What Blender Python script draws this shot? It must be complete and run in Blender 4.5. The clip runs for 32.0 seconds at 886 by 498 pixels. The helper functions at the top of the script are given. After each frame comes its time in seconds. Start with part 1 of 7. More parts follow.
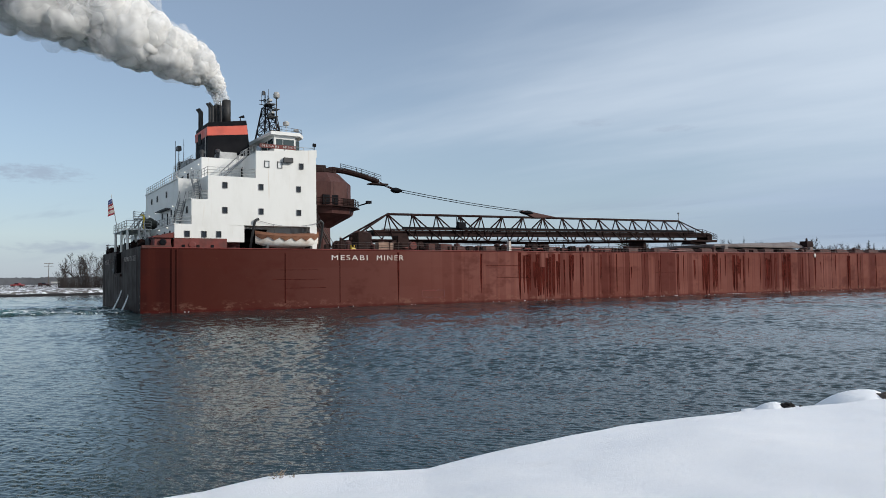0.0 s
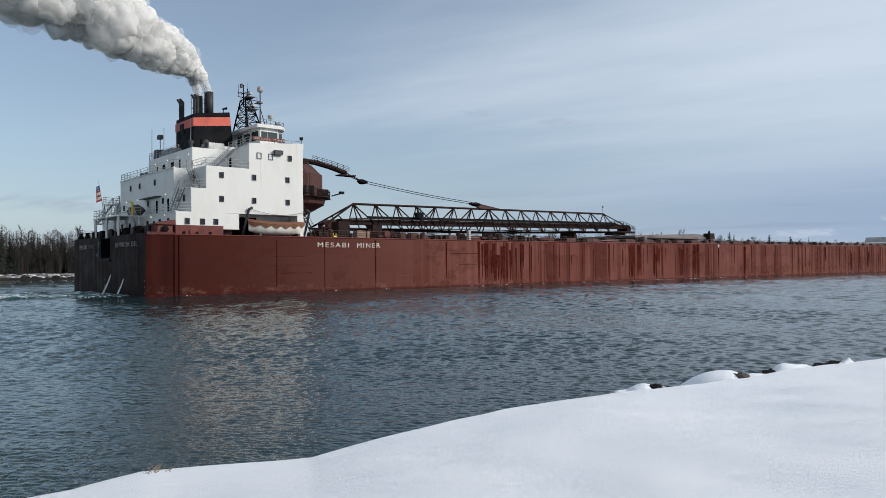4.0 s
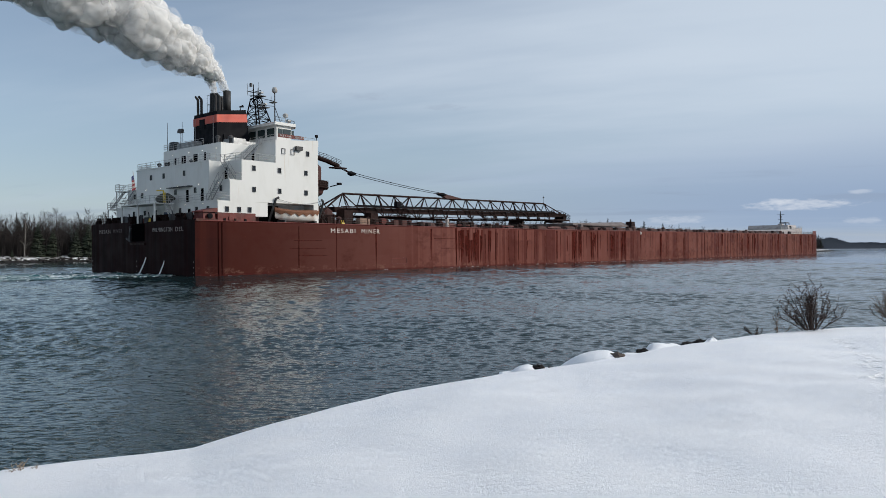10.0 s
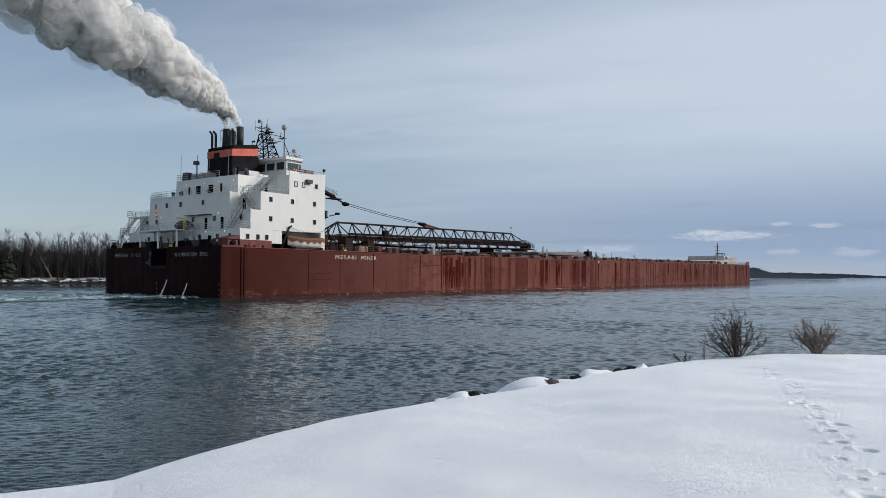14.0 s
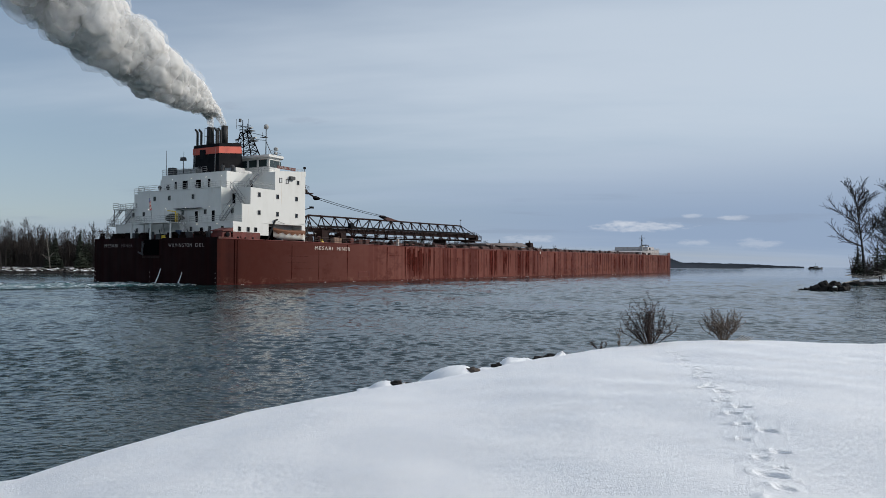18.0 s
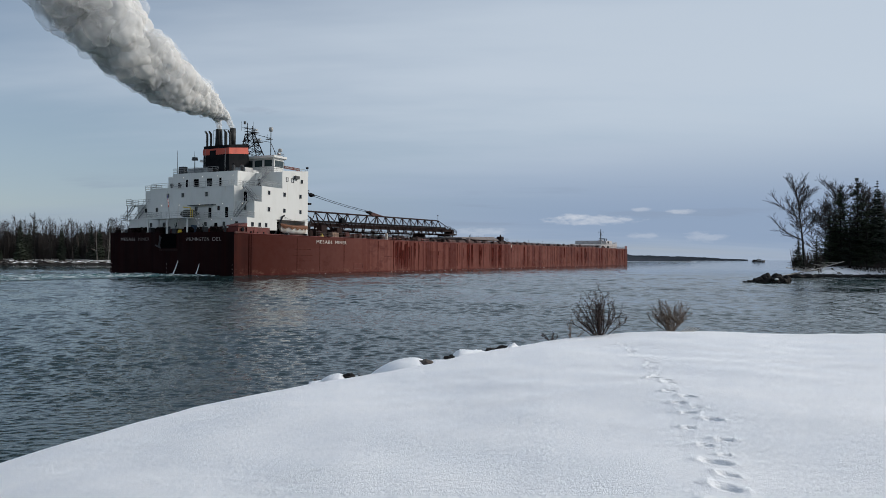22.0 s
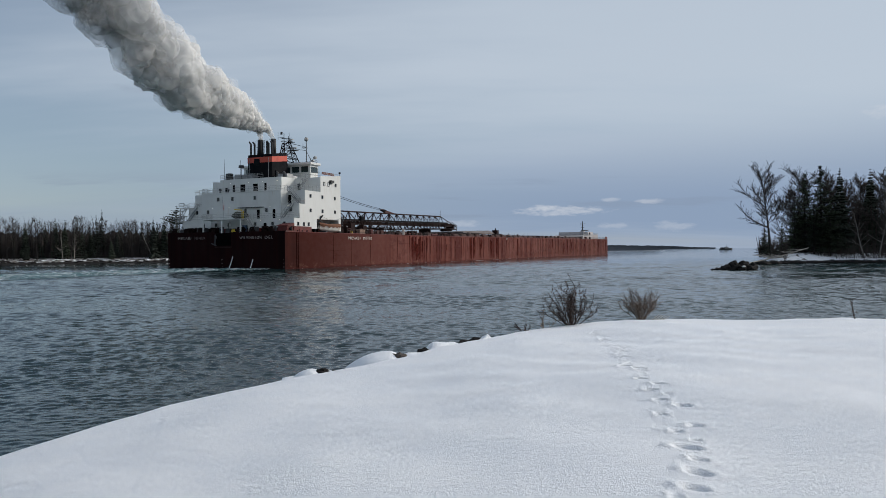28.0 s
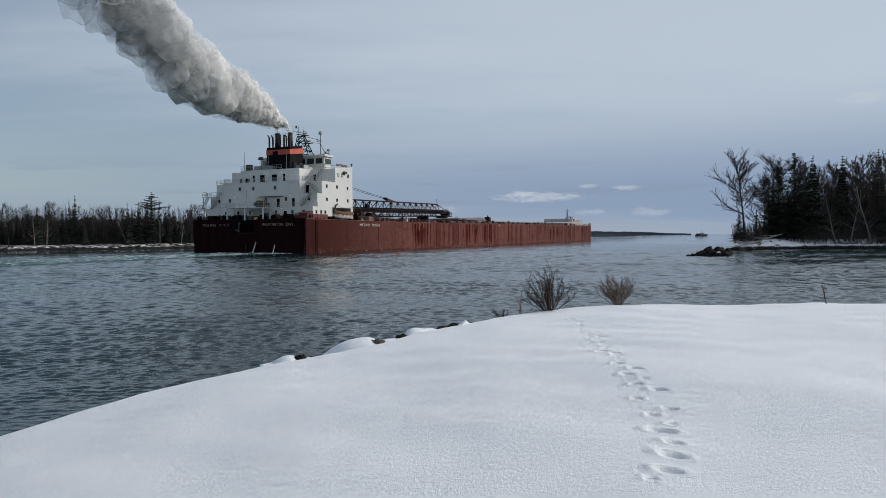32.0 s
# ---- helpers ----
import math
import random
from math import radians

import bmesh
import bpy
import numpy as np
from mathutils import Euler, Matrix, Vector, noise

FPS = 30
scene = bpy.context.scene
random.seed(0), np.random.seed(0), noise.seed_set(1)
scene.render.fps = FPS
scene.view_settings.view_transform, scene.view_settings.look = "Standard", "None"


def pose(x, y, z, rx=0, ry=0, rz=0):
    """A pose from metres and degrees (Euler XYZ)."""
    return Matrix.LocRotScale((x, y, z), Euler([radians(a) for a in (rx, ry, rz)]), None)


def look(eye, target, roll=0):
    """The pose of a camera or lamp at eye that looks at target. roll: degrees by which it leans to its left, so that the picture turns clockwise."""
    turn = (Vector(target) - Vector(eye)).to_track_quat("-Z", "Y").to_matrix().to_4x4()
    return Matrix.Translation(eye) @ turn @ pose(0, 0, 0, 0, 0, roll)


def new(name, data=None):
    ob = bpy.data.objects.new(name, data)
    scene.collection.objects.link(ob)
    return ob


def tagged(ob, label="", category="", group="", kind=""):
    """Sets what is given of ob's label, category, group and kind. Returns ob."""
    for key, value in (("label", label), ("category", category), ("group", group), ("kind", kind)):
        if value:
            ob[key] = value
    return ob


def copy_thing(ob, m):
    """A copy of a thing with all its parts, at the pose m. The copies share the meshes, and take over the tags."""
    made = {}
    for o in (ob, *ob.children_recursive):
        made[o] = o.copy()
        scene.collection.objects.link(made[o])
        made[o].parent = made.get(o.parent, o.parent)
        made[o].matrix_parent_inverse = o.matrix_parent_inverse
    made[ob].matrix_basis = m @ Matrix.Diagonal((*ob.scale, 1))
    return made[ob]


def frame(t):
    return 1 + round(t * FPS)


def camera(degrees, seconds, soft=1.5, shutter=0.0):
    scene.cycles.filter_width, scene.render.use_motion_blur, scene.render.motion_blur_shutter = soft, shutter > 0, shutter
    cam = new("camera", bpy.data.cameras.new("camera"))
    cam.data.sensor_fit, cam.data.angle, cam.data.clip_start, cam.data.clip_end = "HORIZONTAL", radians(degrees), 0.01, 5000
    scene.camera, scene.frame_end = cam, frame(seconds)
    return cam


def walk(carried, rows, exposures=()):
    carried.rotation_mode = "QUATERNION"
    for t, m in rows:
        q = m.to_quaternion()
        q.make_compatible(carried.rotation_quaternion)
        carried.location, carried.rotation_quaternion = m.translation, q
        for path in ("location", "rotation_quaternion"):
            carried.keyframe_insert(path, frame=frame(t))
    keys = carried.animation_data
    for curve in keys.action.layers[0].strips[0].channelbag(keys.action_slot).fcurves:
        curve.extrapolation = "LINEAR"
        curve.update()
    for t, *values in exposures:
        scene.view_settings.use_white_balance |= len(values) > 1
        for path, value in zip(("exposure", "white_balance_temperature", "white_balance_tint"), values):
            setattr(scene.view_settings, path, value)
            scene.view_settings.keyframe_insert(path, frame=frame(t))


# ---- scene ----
EYE = 3.537          # height of the lens over the river
cam = camera(61.68, 32.0, soft=0.85)
# seconds, turn to the right, tilt up, roll (degrees) of the hand-held camera on the bank
PATH = [
    (0.0, -34.635, 2.311, 0.735),
    (0.5, -33.691, 2.333, 0.748),
    (1.0, -32.682, 2.376, 0.801),
    (1.5, -31.649, 2.340, 0.788),
    (2.0, -30.551, 2.233, 0.740),
    (2.5, -29.388, 2.048, 0.695),
    (3.0, -28.186, 1.758, 0.608),
    (3.5, -27.037, 1.466, 0.552),
    (5.5, -22.804, 0.810, 0.389),
    (6.0, -22.114, 0.672, 0.450),
    (6.5, -21.523, 0.386, 0.476),
    (7.0, -20.925, 0.064, 0.508),
    (7.5, -20.253, -0.205, 0.573),
    (8.0, -19.552, -0.340, 0.644),
    (8.5, -18.924, -0.380, 0.641),
    (9.0, -18.346, -0.377, 0.578),
    (9.5, -17.784, -0.264, 0.478),
    (10.0, -17.277, -0.018, 0.362),
    (10.5, -16.813, 0.341, 0.228),
    (11.0, -16.391, 0.810, 0.157),
    (11.5, -15.938, 1.250, 0.117),
    (12.0, -15.409, 1.592, 0.049),
    (12.5, -14.777, 1.830, 0.038),
    (13.0, -14.042, 1.954, -0.123),
    (13.5, -13.251, 2.020, -0.187),
    (14.0, -12.405, 1.989, -0.238),
    (14.5, -11.603, 1.936, -0.211),
    (16.5, -8.603, 1.467, -0.303),
    (17.0, -7.862, 1.375, -0.305),
    (17.5, -7.129, 1.299, -0.286),
    (18.0, -6.447, 1.209, -0.328),
    (18.5, -5.749, 1.126, -0.325),
    (19.0, -5.096, 1.056, -0.317),
    (19.5, -4.536, 0.988, -0.363),
    (20.0, -4.088, 0.955, -0.406),
    (20.5, -3.745, 0.920, -0.420),
    (21.0, -3.437, 0.849, -0.487),
    (21.5, -3.134, 0.766, -0.444),
    (22.0, -2.835, 0.645, -0.425),
    (22.5, -2.577, 0.532, -0.375),
    (23.0, -2.321, 0.464, -0.297),
    (23.5, -2.076, 0.360, -0.252),
    (24.0, -1.811, 0.249, -0.272),
    (24.5, -1.536, 0.130, -0.145),
    (25.0, -1.316, 0.027, -0.045),
    (25.5, -1.166, -0.020, 0.058),
    (27.5, -0.840, 0.098, 0.524),
    (28.0, -0.672, 0.085, 0.534),
    (28.5, -0.506, 0.029, 0.596),
    (29.0, -0.324, -0.080, 0.677),
    (29.5, -0.155, -0.218, 0.736),
    (30.0, -0.002, -0.349, 0.831),
    (30.5, 0.173, -0.502, 0.818),
    (31.0, 0.394, -0.683, 0.731),
    (31.5, 0.670, -0.839, 0.639),
    (32.0, 1.003, -1.000, 0.550),
]
walk(cam, [(t, pose(0, 0, EYE, 90 + p, r, -y)) for t, y, p, r in PATH], exposures=[(0.0, 0.27), (6.0, 0.2), (13.0, 0.12), (22.0, 0.0), (32.0, -0.1)])

# seconds, place of the ship's stern on the river and its heading
SHIP_ROWS = [
    (0.0, -91.07, 56.47, 66.48),
    (4.0, -84.96, 70.51, 66.45),
    (8.0, -78.82, 84.58, 66.41),
    (12.0, -72.66, 98.67, 66.37),
    (16.0, -66.47, 112.79, 66.33),
    (20.0, -60.26, 126.94, 66.28),
    (24.0, -54.03, 141.11, 66.23),
    (28.0, -47.77, 155.31, 66.18),
    (32.0, -41.49, 169.53, 66.13),
]

# ---- light ----
SUN_AZ, SUN_EL = 75.0, 27.0     # degrees to the right of the y axis, over the horizon
world = bpy.data.worlds.new("winter_sky")
scene.world = world
world.use_nodes = True
wn = world.node_tree
wn.nodes.clear()


def wnode(kind, **kw):
    n = wn.nodes.new(kind)
    for k, v in kw.items():
        n.inputs[k].default_value = v
    return n


def wmath(op, a, b=None, c=None):
    n = wn.nodes.new("ShaderNodeMath")
    n.operation = op
    for i, s in enumerate((a, b, c)):
        if s is None:
            continue
        if isinstance(s, (int, float)):
            n.inputs[i].default_value = s
        else:
            wn.links.new(s, n.inputs[i])
    return n.outputs[0]


def wmap(s, a, b, c, d):
    n = wn.nodes.new("ShaderNodeMapRange")
    n.interpolation_type = "SMOOTHSTEP"
    wn.links.new(s, n.inputs[0])
    for i, v in enumerate((a, b, c, d)):
        n.inputs[i + 1].default_value = v
    return n.outputs[0]


def wmix(fac, a, b):
    n = wn.nodes.new("ShaderNodeMix")
    n.data_type = "RGBA"
    wn.links.new(fac, n.inputs[0])
    for i, s in ((6, a), (7, b)):
        if isinstance(s, tuple):
            n.inputs[i].default_value = (*s, 1)
        else:
            wn.links.new(s, n.inputs[i])
    return n.outputs[2]


sky = wn.nodes.new("ShaderNodeTexSky")
sky.sky_type = "NISHITA"
sky.sun_disc = False
sky.sun_elevation = radians(SUN_EL)
sky.sun_rotation = radians(SUN_AZ)
sky.altitude = 180
sky.air_density, sky.dust_density, sky.ozone_density = 1.0, 0.6, 1.5
tc = wn.nodes.new("ShaderNodeTexCoord")
sep = wn.nodes.new("ShaderNodeSeparateXYZ")
wn.links.new(tc.outputs["Generated"], sep.inputs[0])
up = sep.outputs[2]
# cloud sheets lie flat: divide by the height so that they crowd towards the horizon
flat = wmath("MAXIMUM", up, 0.0)
den = wmath("ADD", flat, 0.12)
comb = wn.nodes.new("ShaderNodeCombineXYZ")
wn.links.new(wmath("DIVIDE", sep.outputs[0], den), comb.inputs[0])
wn.links.new(wmath("DIVIDE", sep.outputs[1], den), comb.inputs[1])


def wnoise(scale, detail, rough, sx, sy, turn, off):
    m = wn.nodes.new("ShaderNodeMapping")
    m.inputs["Scale"].default_value = (sx, sy, 1)
    m.inputs["Rotation"].default_value = (0, 0, radians(turn))
    m.inputs["Location"].default_value = (off, off * 0.7, 0)
    wn.links.new(comb.outputs[0], m.inputs[0])
    n = wnode("ShaderNodeTexNoise", Scale=scale, Detail=detail, Roughness=rough)
    wn.links.new(m.outputs[0], n.inputs["Vector"])
    return n.outputs[0]


az_ = wmath("ARCTAN2", sep.outputs[0], sep.outputs[1])
el_ = wmath("ARCSINE", up)
veil = wnoise(0.5, 6, 0.55, 0.35, 1.0, 12, 3.1)
side = wmath("ADD", wmath("MULTIPLY", sep.outputs[0], 0.75), wmath("MULTIPLY", up, 0.35))
veil_fac = wmap(wmath("ADD", veil, wmath("MULTIPLY", side, 0.31)), 0.32, 0.68, 0.22, 0.93)
bank = wnoise(0.42, 5, 0.6, 0.3, 1.0, 5, 7.7)
low = wmath("MULTIPLY", wmap(up, 0.05, 0.2, 1.0, 0.0), wmap(sep.outputs[0], -0.6, 0.2, 0.5, 1.0))
low = wmath("MAXIMUM", low, wmap(up, 0.015, 0.11, 0.9, 0.0))
bank_fac = wmath("MULTIPLY", low, wmap(wmath("ADD", bank, wmath("MULTIPLY", sep.outputs[0], 0.1)), 0.34, 0.6, 0.66, 0.95))
grey = wnoise(1.5, 4, 0.55, 0.5, 1.2, 8, 11.3)
grey_fac = wmath("MULTIPLY", wmath("MULTIPLY", wmap(up, 0.02, 0.045, 0.0, 1.0), wmap(up, 0.08, 0.11, 1.0, 0.0)), wmap(grey, 0.55, 0.68, 0.0, 0.3))
frn = wnode("ShaderNodeTexNoise", Scale=1.0, Detail=5, Roughness=0.6)
fvec = wn.nodes.new("ShaderNodeCombineXYZ")
wn.links.new(wmath("MULTIPLY", az_, 55.0), fvec.inputs[0])
wn.links.new(wmath("MULTIPLY", el_, 190.0), fvec.inputs[1])
wn.links.new(fvec.outputs[0], frn.inputs["Vector"])
SKY_WHITE = (5.75, 6.58, 7.6)
SKY_BANK = (2.85, 3.8, 5.4)
col = wmix(veil_fac, sky.outputs[0], SKY_WHITE)
col = wmix(bank_fac, col, SKY_BANK)
col = wmix(grey_fac, col, (2.6, 3.2, 4.3))
# single small clouds low in the sky: bearing, height, half width and half depth (degrees), strength, colour
PALE, DUSK = (6.8, 7.2, 7.9), (2.9, 3.4, 4.4)
for a0, e0, hw, hh, amp, tone in ((8.3, 2.9, 3.9, 0.42, 0.8, PALE), (7.2, 3.15, 1.4, 0.3, 0.6, PALE), (12.1, 3.65, 0.8, 0.2, 0.5, PALE), (14.9, 3.5, 1.2, 0.24, 0.6, PALE), (16.6, 1.6, 1.7, 0.45, 0.4, PALE), (12.2, 1.75, 1.2, 0.28, 0.4, PALE),
                                  (0.2, 2.0, 2.2, 0.35, 0.45, PALE), (30.5, 8.9, 1.8, 0.5, 0.5, PALE), (-63.5, 7.5, 3.6, 0.7, 0.75, DUSK), (-61.5, 2.5, 4.5, 0.5, 0.5, DUSK), (-23.0, 11.6, 1.8, 0.35, 0.3, DUSK), (-17.0, 10.8, 1.8, 0.3, 0.3, DUSK), (-52.0, 4.2, 3.0, 0.5, 0.35, DUSK)):
    dx = wmath("DIVIDE", wmath("SUBTRACT", az_, radians(a0)), radians(hw))
    dy = wmath("DIVIDE", wmath("SUBTRACT", el_, radians(e0)), radians(hh))
    d2 = wmath("ADD", wmath("ADD", wmath("MULTIPLY", dx, dx), wmath("MULTIPLY", dy, dy)), wmath("MULTIPLY", wmath("SUBTRACT", frn.outputs[0], 0.5), 3.2))
    col = wmix(wmap(d2, -0.3, 1.1, amp * 0.75, 0.0), col, tone)
bg = wnode("ShaderNodeBackground", Strength=0.093)
wn.links.new(col, bg.inputs[0])
wout = wn.nodes.new("ShaderNodeOutputWorld")
wn.links.new(bg.outputs[0], wout.inputs[0])

sun = new("sun", bpy.data.lights.new("sun", "SUN"))
sun.data.energy = 2.8
sun.data.angle = radians(1.0)
sun.data.color = (1.0, 0.945, 0.87)
_a, _e = radians(SUN_AZ), radians(SUN_EL)
sun.matrix_world = look((0, 0, 60), (-math.sin(_a) * math.cos(_e), -math.cos(_a) * math.cos(_e), 60 - math.sin(_e)))


# ---- materials ----
class Mat:
    """A node material with a Principled shader and a few short ways to wire it."""

    def __init__(self, name, base=(0.5, 0.5, 0.5), rough=0.6, metal=0.0, spec=0.5):
        self.m = bpy.data.materials.new(name)
        self.m.use_nodes = True
        self.t = self.m.node_tree
        self.b = self.t.nodes["Principled BSDF"]
        self.out = self.t.nodes["Material Output"]
        self.b.inputs["Base Color"].default_value = (*base, 1)
        self.b.inputs["Roughness"].default_value = rough
        self.b.inputs["Metallic"].default_value = metal
        self.b.inputs["Specular IOR Level"].default_value = spec

    def node(self, kind):
        return self.t.nodes.new(kind)

    def link(self, a, b):
        self.t.links.new(a, b)

    def coords(self, scale=(1, 1, 1), kind="Object", loc=(0, 0, 0)):
        c, m = self.node("ShaderNodeTexCoord"), self.node("ShaderNodeMapping")
        m.inputs["Scale"].default_value = scale
        m.inputs["Location"].default_value = loc
        self.link(c.outputs[kind], m.inputs[0])
        return m.outputs[0]

    def noise(self, scale, detail=4, rough=0.55, stretch=(1, 1, 1), kind="Object", loc=(0, 0, 0), distort=0.0):
        n = self.node("ShaderNodeTexNoise")
        n.inputs["Scale"].default_value, n.inputs["Detail"].default_value, n.inputs["Roughness"].default_value = scale, detail, rough
        n.inputs["Distortion"].default_value = distort
        self.link(self.coords(stretch, kind, loc), n.inputs["Vector"])
        return n.outputs[0]

    def band(self, s, a, b, c=0.0, d=1.0):
        n = self.node("ShaderNodeMapRange")
        n.interpolation_type = "SMOOTHSTEP"
        self.link(s, n.inputs[0])
        for i, v in enumerate((a, b, c, d)):
            n.inputs[i + 1].default_value = v
        return n.outputs[0]

    def math(self, op, a, b):
        n = self.node("ShaderNodeMath")
        n.operation = op
        for i, s in enumerate((a, b)):
            if isinstance(s, (int, float)):
                n.inputs[i].default_value = s
            else:
                self.link(s, n.inputs[i])
        return n.outputs[0]

    def mix(self, fac, a, b):
        n = self.node("ShaderNodeMix")
        n.data_type = "RGBA"
        if isinstance(fac, (int, float)):
            n.inputs[0].default_value = fac
        else:
            self.link(fac, n.inputs[0])
        for i, s in ((6, a), (7, b)):
            if isinstance(s, tuple):
                n.inputs[i].default_value = (*s, 1)
            else:
                self.link(s, n.inputs[i])
        return n.outputs[2]

    def color(self, s):
        self.link(s, self.b.inputs["Base Color"])
        return self

    def rough(self, s):
        self.link(s, self.b.inputs["Roughness"])
        return self

    def bump(self, s, strength=0.4, dist=0.05):
        n = self.node("ShaderNodeBump")
        n.inputs["Strength"].default_value, n.inputs["Distance"].default_value = strength, dist
        self.link(s, n.inputs["Height"])
        if self.b.inputs["Normal"].is_linked:
            self.link(self.b.inputs["Normal"].links[0].from_socket, n.inputs["Normal"])
        self.link(n.outputs[0], self.b.inputs["Normal"])
        return self


def worn(name, a, b, rough=0.6, scale=0.6, spec=0.4, metal=0.0, fine=9.0, bump=0.15, stretch=(1, 1, 1)):
    """Paint or metal with patches of wear at two scales."""
    m = Mat(name, a, rough, metal, spec)
    big = m.band(m.noise(scale, 5, 0.6, stretch), 0.42, 0.68)
    small = m.band(m.noise(fine, 4, 0.6, stretch), 0.45, 0.75, 0.0, 0.6)
    m.color(m.mix(m.math("MAXIMUM", big, small), a, b))
    m.rough(m.band(m.noise(scale * 3, 3), 0.3, 0.7, rough - 0.1, min(1.0, rough + 0.15)))
    m.bump(m.noise(fine, 3), bump, 0.02)
    return m.m


def hull_paint():
    m = Mat("weathered_red_hull_paint", (0.2, 0.06, 0.04), 0.6, 0, 0.06)
    faded = m.band(m.noise(0.05, 4, 0.6, (1, 1, 2)), 0.38, 0.66)
    c = m.mix(faded, (0.15, 0.05, 0.038), (0.185, 0.072, 0.058))
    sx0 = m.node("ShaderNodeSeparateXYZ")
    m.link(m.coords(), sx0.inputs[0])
    # darker and redder towards the stern, darkest in upright runs at the corner
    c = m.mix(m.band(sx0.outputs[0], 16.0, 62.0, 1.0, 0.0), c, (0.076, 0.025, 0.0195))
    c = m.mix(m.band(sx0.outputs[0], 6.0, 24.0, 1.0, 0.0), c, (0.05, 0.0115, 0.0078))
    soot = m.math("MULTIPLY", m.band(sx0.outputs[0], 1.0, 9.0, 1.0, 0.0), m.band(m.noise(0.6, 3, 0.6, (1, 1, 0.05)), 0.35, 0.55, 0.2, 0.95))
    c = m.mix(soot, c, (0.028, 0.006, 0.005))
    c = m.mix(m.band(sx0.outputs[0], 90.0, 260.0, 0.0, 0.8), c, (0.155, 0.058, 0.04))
    # plates differ a little in tone
    plate = m.node("ShaderNodeTexBrick")
    plate.inputs["Scale"].default_value = 1.0
    plate.inputs["Brick Width"].default_value, plate.inputs["Row Height"].default_value = 9.0, 2.6
    plate.inputs["Mortar Size"].default_value = 0.02
    plate.inputs["Color1"].default_value, plate.inputs["Color2"].default_value, plate.inputs["Mortar"].default_value = (0, 0, 0, 1), (1, 1, 1, 1), (0.5, 0.5, 0.5, 1)
    sw = m.node("ShaderNodeCombineXYZ")
    sx = m.node("ShaderNodeSeparateXYZ")
    m.link(m.coords(), sx.inputs[0])
    m.link(m.math("ADD", sx.outputs[0], m.math("MULTIPLY", sx.outputs[1], 0.3)), sw.inputs[0])
    m.link(sx.outputs[2], sw.inputs[1])
    m.link(sw.outputs[0], plate.inputs["Vector"])
    c = m.mix(m.math("MULTIPLY", plate.outputs[0], 0.25), c, (0.06, 0.01, 0.006))
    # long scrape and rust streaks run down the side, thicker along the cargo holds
    far = m.band(sx.outputs[0], 34.0, 52.0)
    streak = m.band(m.noise(0.55, 2, 0.6, (1, 0.3, 0.008)), 0.48, 0.53)
    thin = m.band(m.noise(1.9, 2, 0.6, (1, 0.3, 0.006), loc=(7, 0, 0)), 0.55, 0.6)
    zone = m.band(m.noise(0.045, 2, 0.5, (1, 0.2, 0.03), loc=(3.3, 0, 0)), 0.4, 0.52, 0.35, 1.0)
    s = m.math("MULTIPLY", m.math("MAXIMUM", m.math("MULTIPLY", streak, zone), m.math("MULTIPLY", thin, 0.35)), far)
    c = m.mix(m.math("MULTIPLY", s, 0.7), c, (0.062, 0.011, 0.008))
    pale = m.band(m.noise(1.3, 2, 0.6, (1, 0.3, 0.01), loc=(31, 0, 0)), 0.58, 0.63)
    c = m.mix(m.math("MULTIPLY", pale, m.math("MULTIPLY", far, 0.3)), c, (0.19, 0.07, 0.05))
    blot = m.band(m.noise(0.16, 4, 0.65, (1, 0.5, 1.6), loc=(11, 0, 4)), 0.52, 0.66)
    c = m.mix(m.math("MULTIPLY", blot, 0.5), c, (0.05, 0.009, 0.006))
    # grime and ice near the water
    low = m.math("MULTIPLY", m.band(sx.outputs[2], 0.2, 1.6, 1.0, 0.0), m.band(m.noise(0.9, 5, 0.75, (0.8, 1, 1.5)), 0.5, 0.62))
    c = m.mix(m.math("MULTIPLY", low, 0.4), c, (0.22, 0.12, 0.09))
    wet = m.band(sx.outputs[2], 0.12, 0.45, 1.0, 0.0)
    c = m.mix(m.math("MULTIPLY", wet, 0.7), c, (0.05, 0.006, 0.005))
    rust = m.band(m.noise(2.4, 6, 0.7), 0.6, 0.75)
    c = m.mix(m.math("MULTIPLY", rust, 0.4), c, (0.085, 0.03, 0.018))
    m.color(c)
    m.rough(m.band(m.noise(0.8, 4), 0.3, 0.7, 0.45, 0.7))
    m.bump(m.noise(0.22, 3, 0.5, (1, 1, 0.6)), 0.25, 0.12)
    m.bump(m.noise(5, 3), 0.1, 0.02)
    return m.m


def white_paint():
    m = Mat("ship_white_paint", (0.78, 0.78, 0.75), 0.5, 0, 0.4)
    dirt = m.band(m.noise(0.5, 5, 0.6, (1, 1, 0.4)), 0.42, 0.72, 0.0, 0.5)
    run = m.band(m.noise(2.2, 3, 0.6, (1, 1, 0.05)), 0.62, 0.74, 0.0, 0.5)
    c = m.mix(dirt, (0.64, 0.64, 0.615), (0.54, 0.535, 0.5))
    c = m.mix(run, c, (0.5, 0.42, 0.33))
    m.color(c).bump(m.noise(0.5, 2), 0.12, 0.08)
    return m.m


HULL = hull_paint()


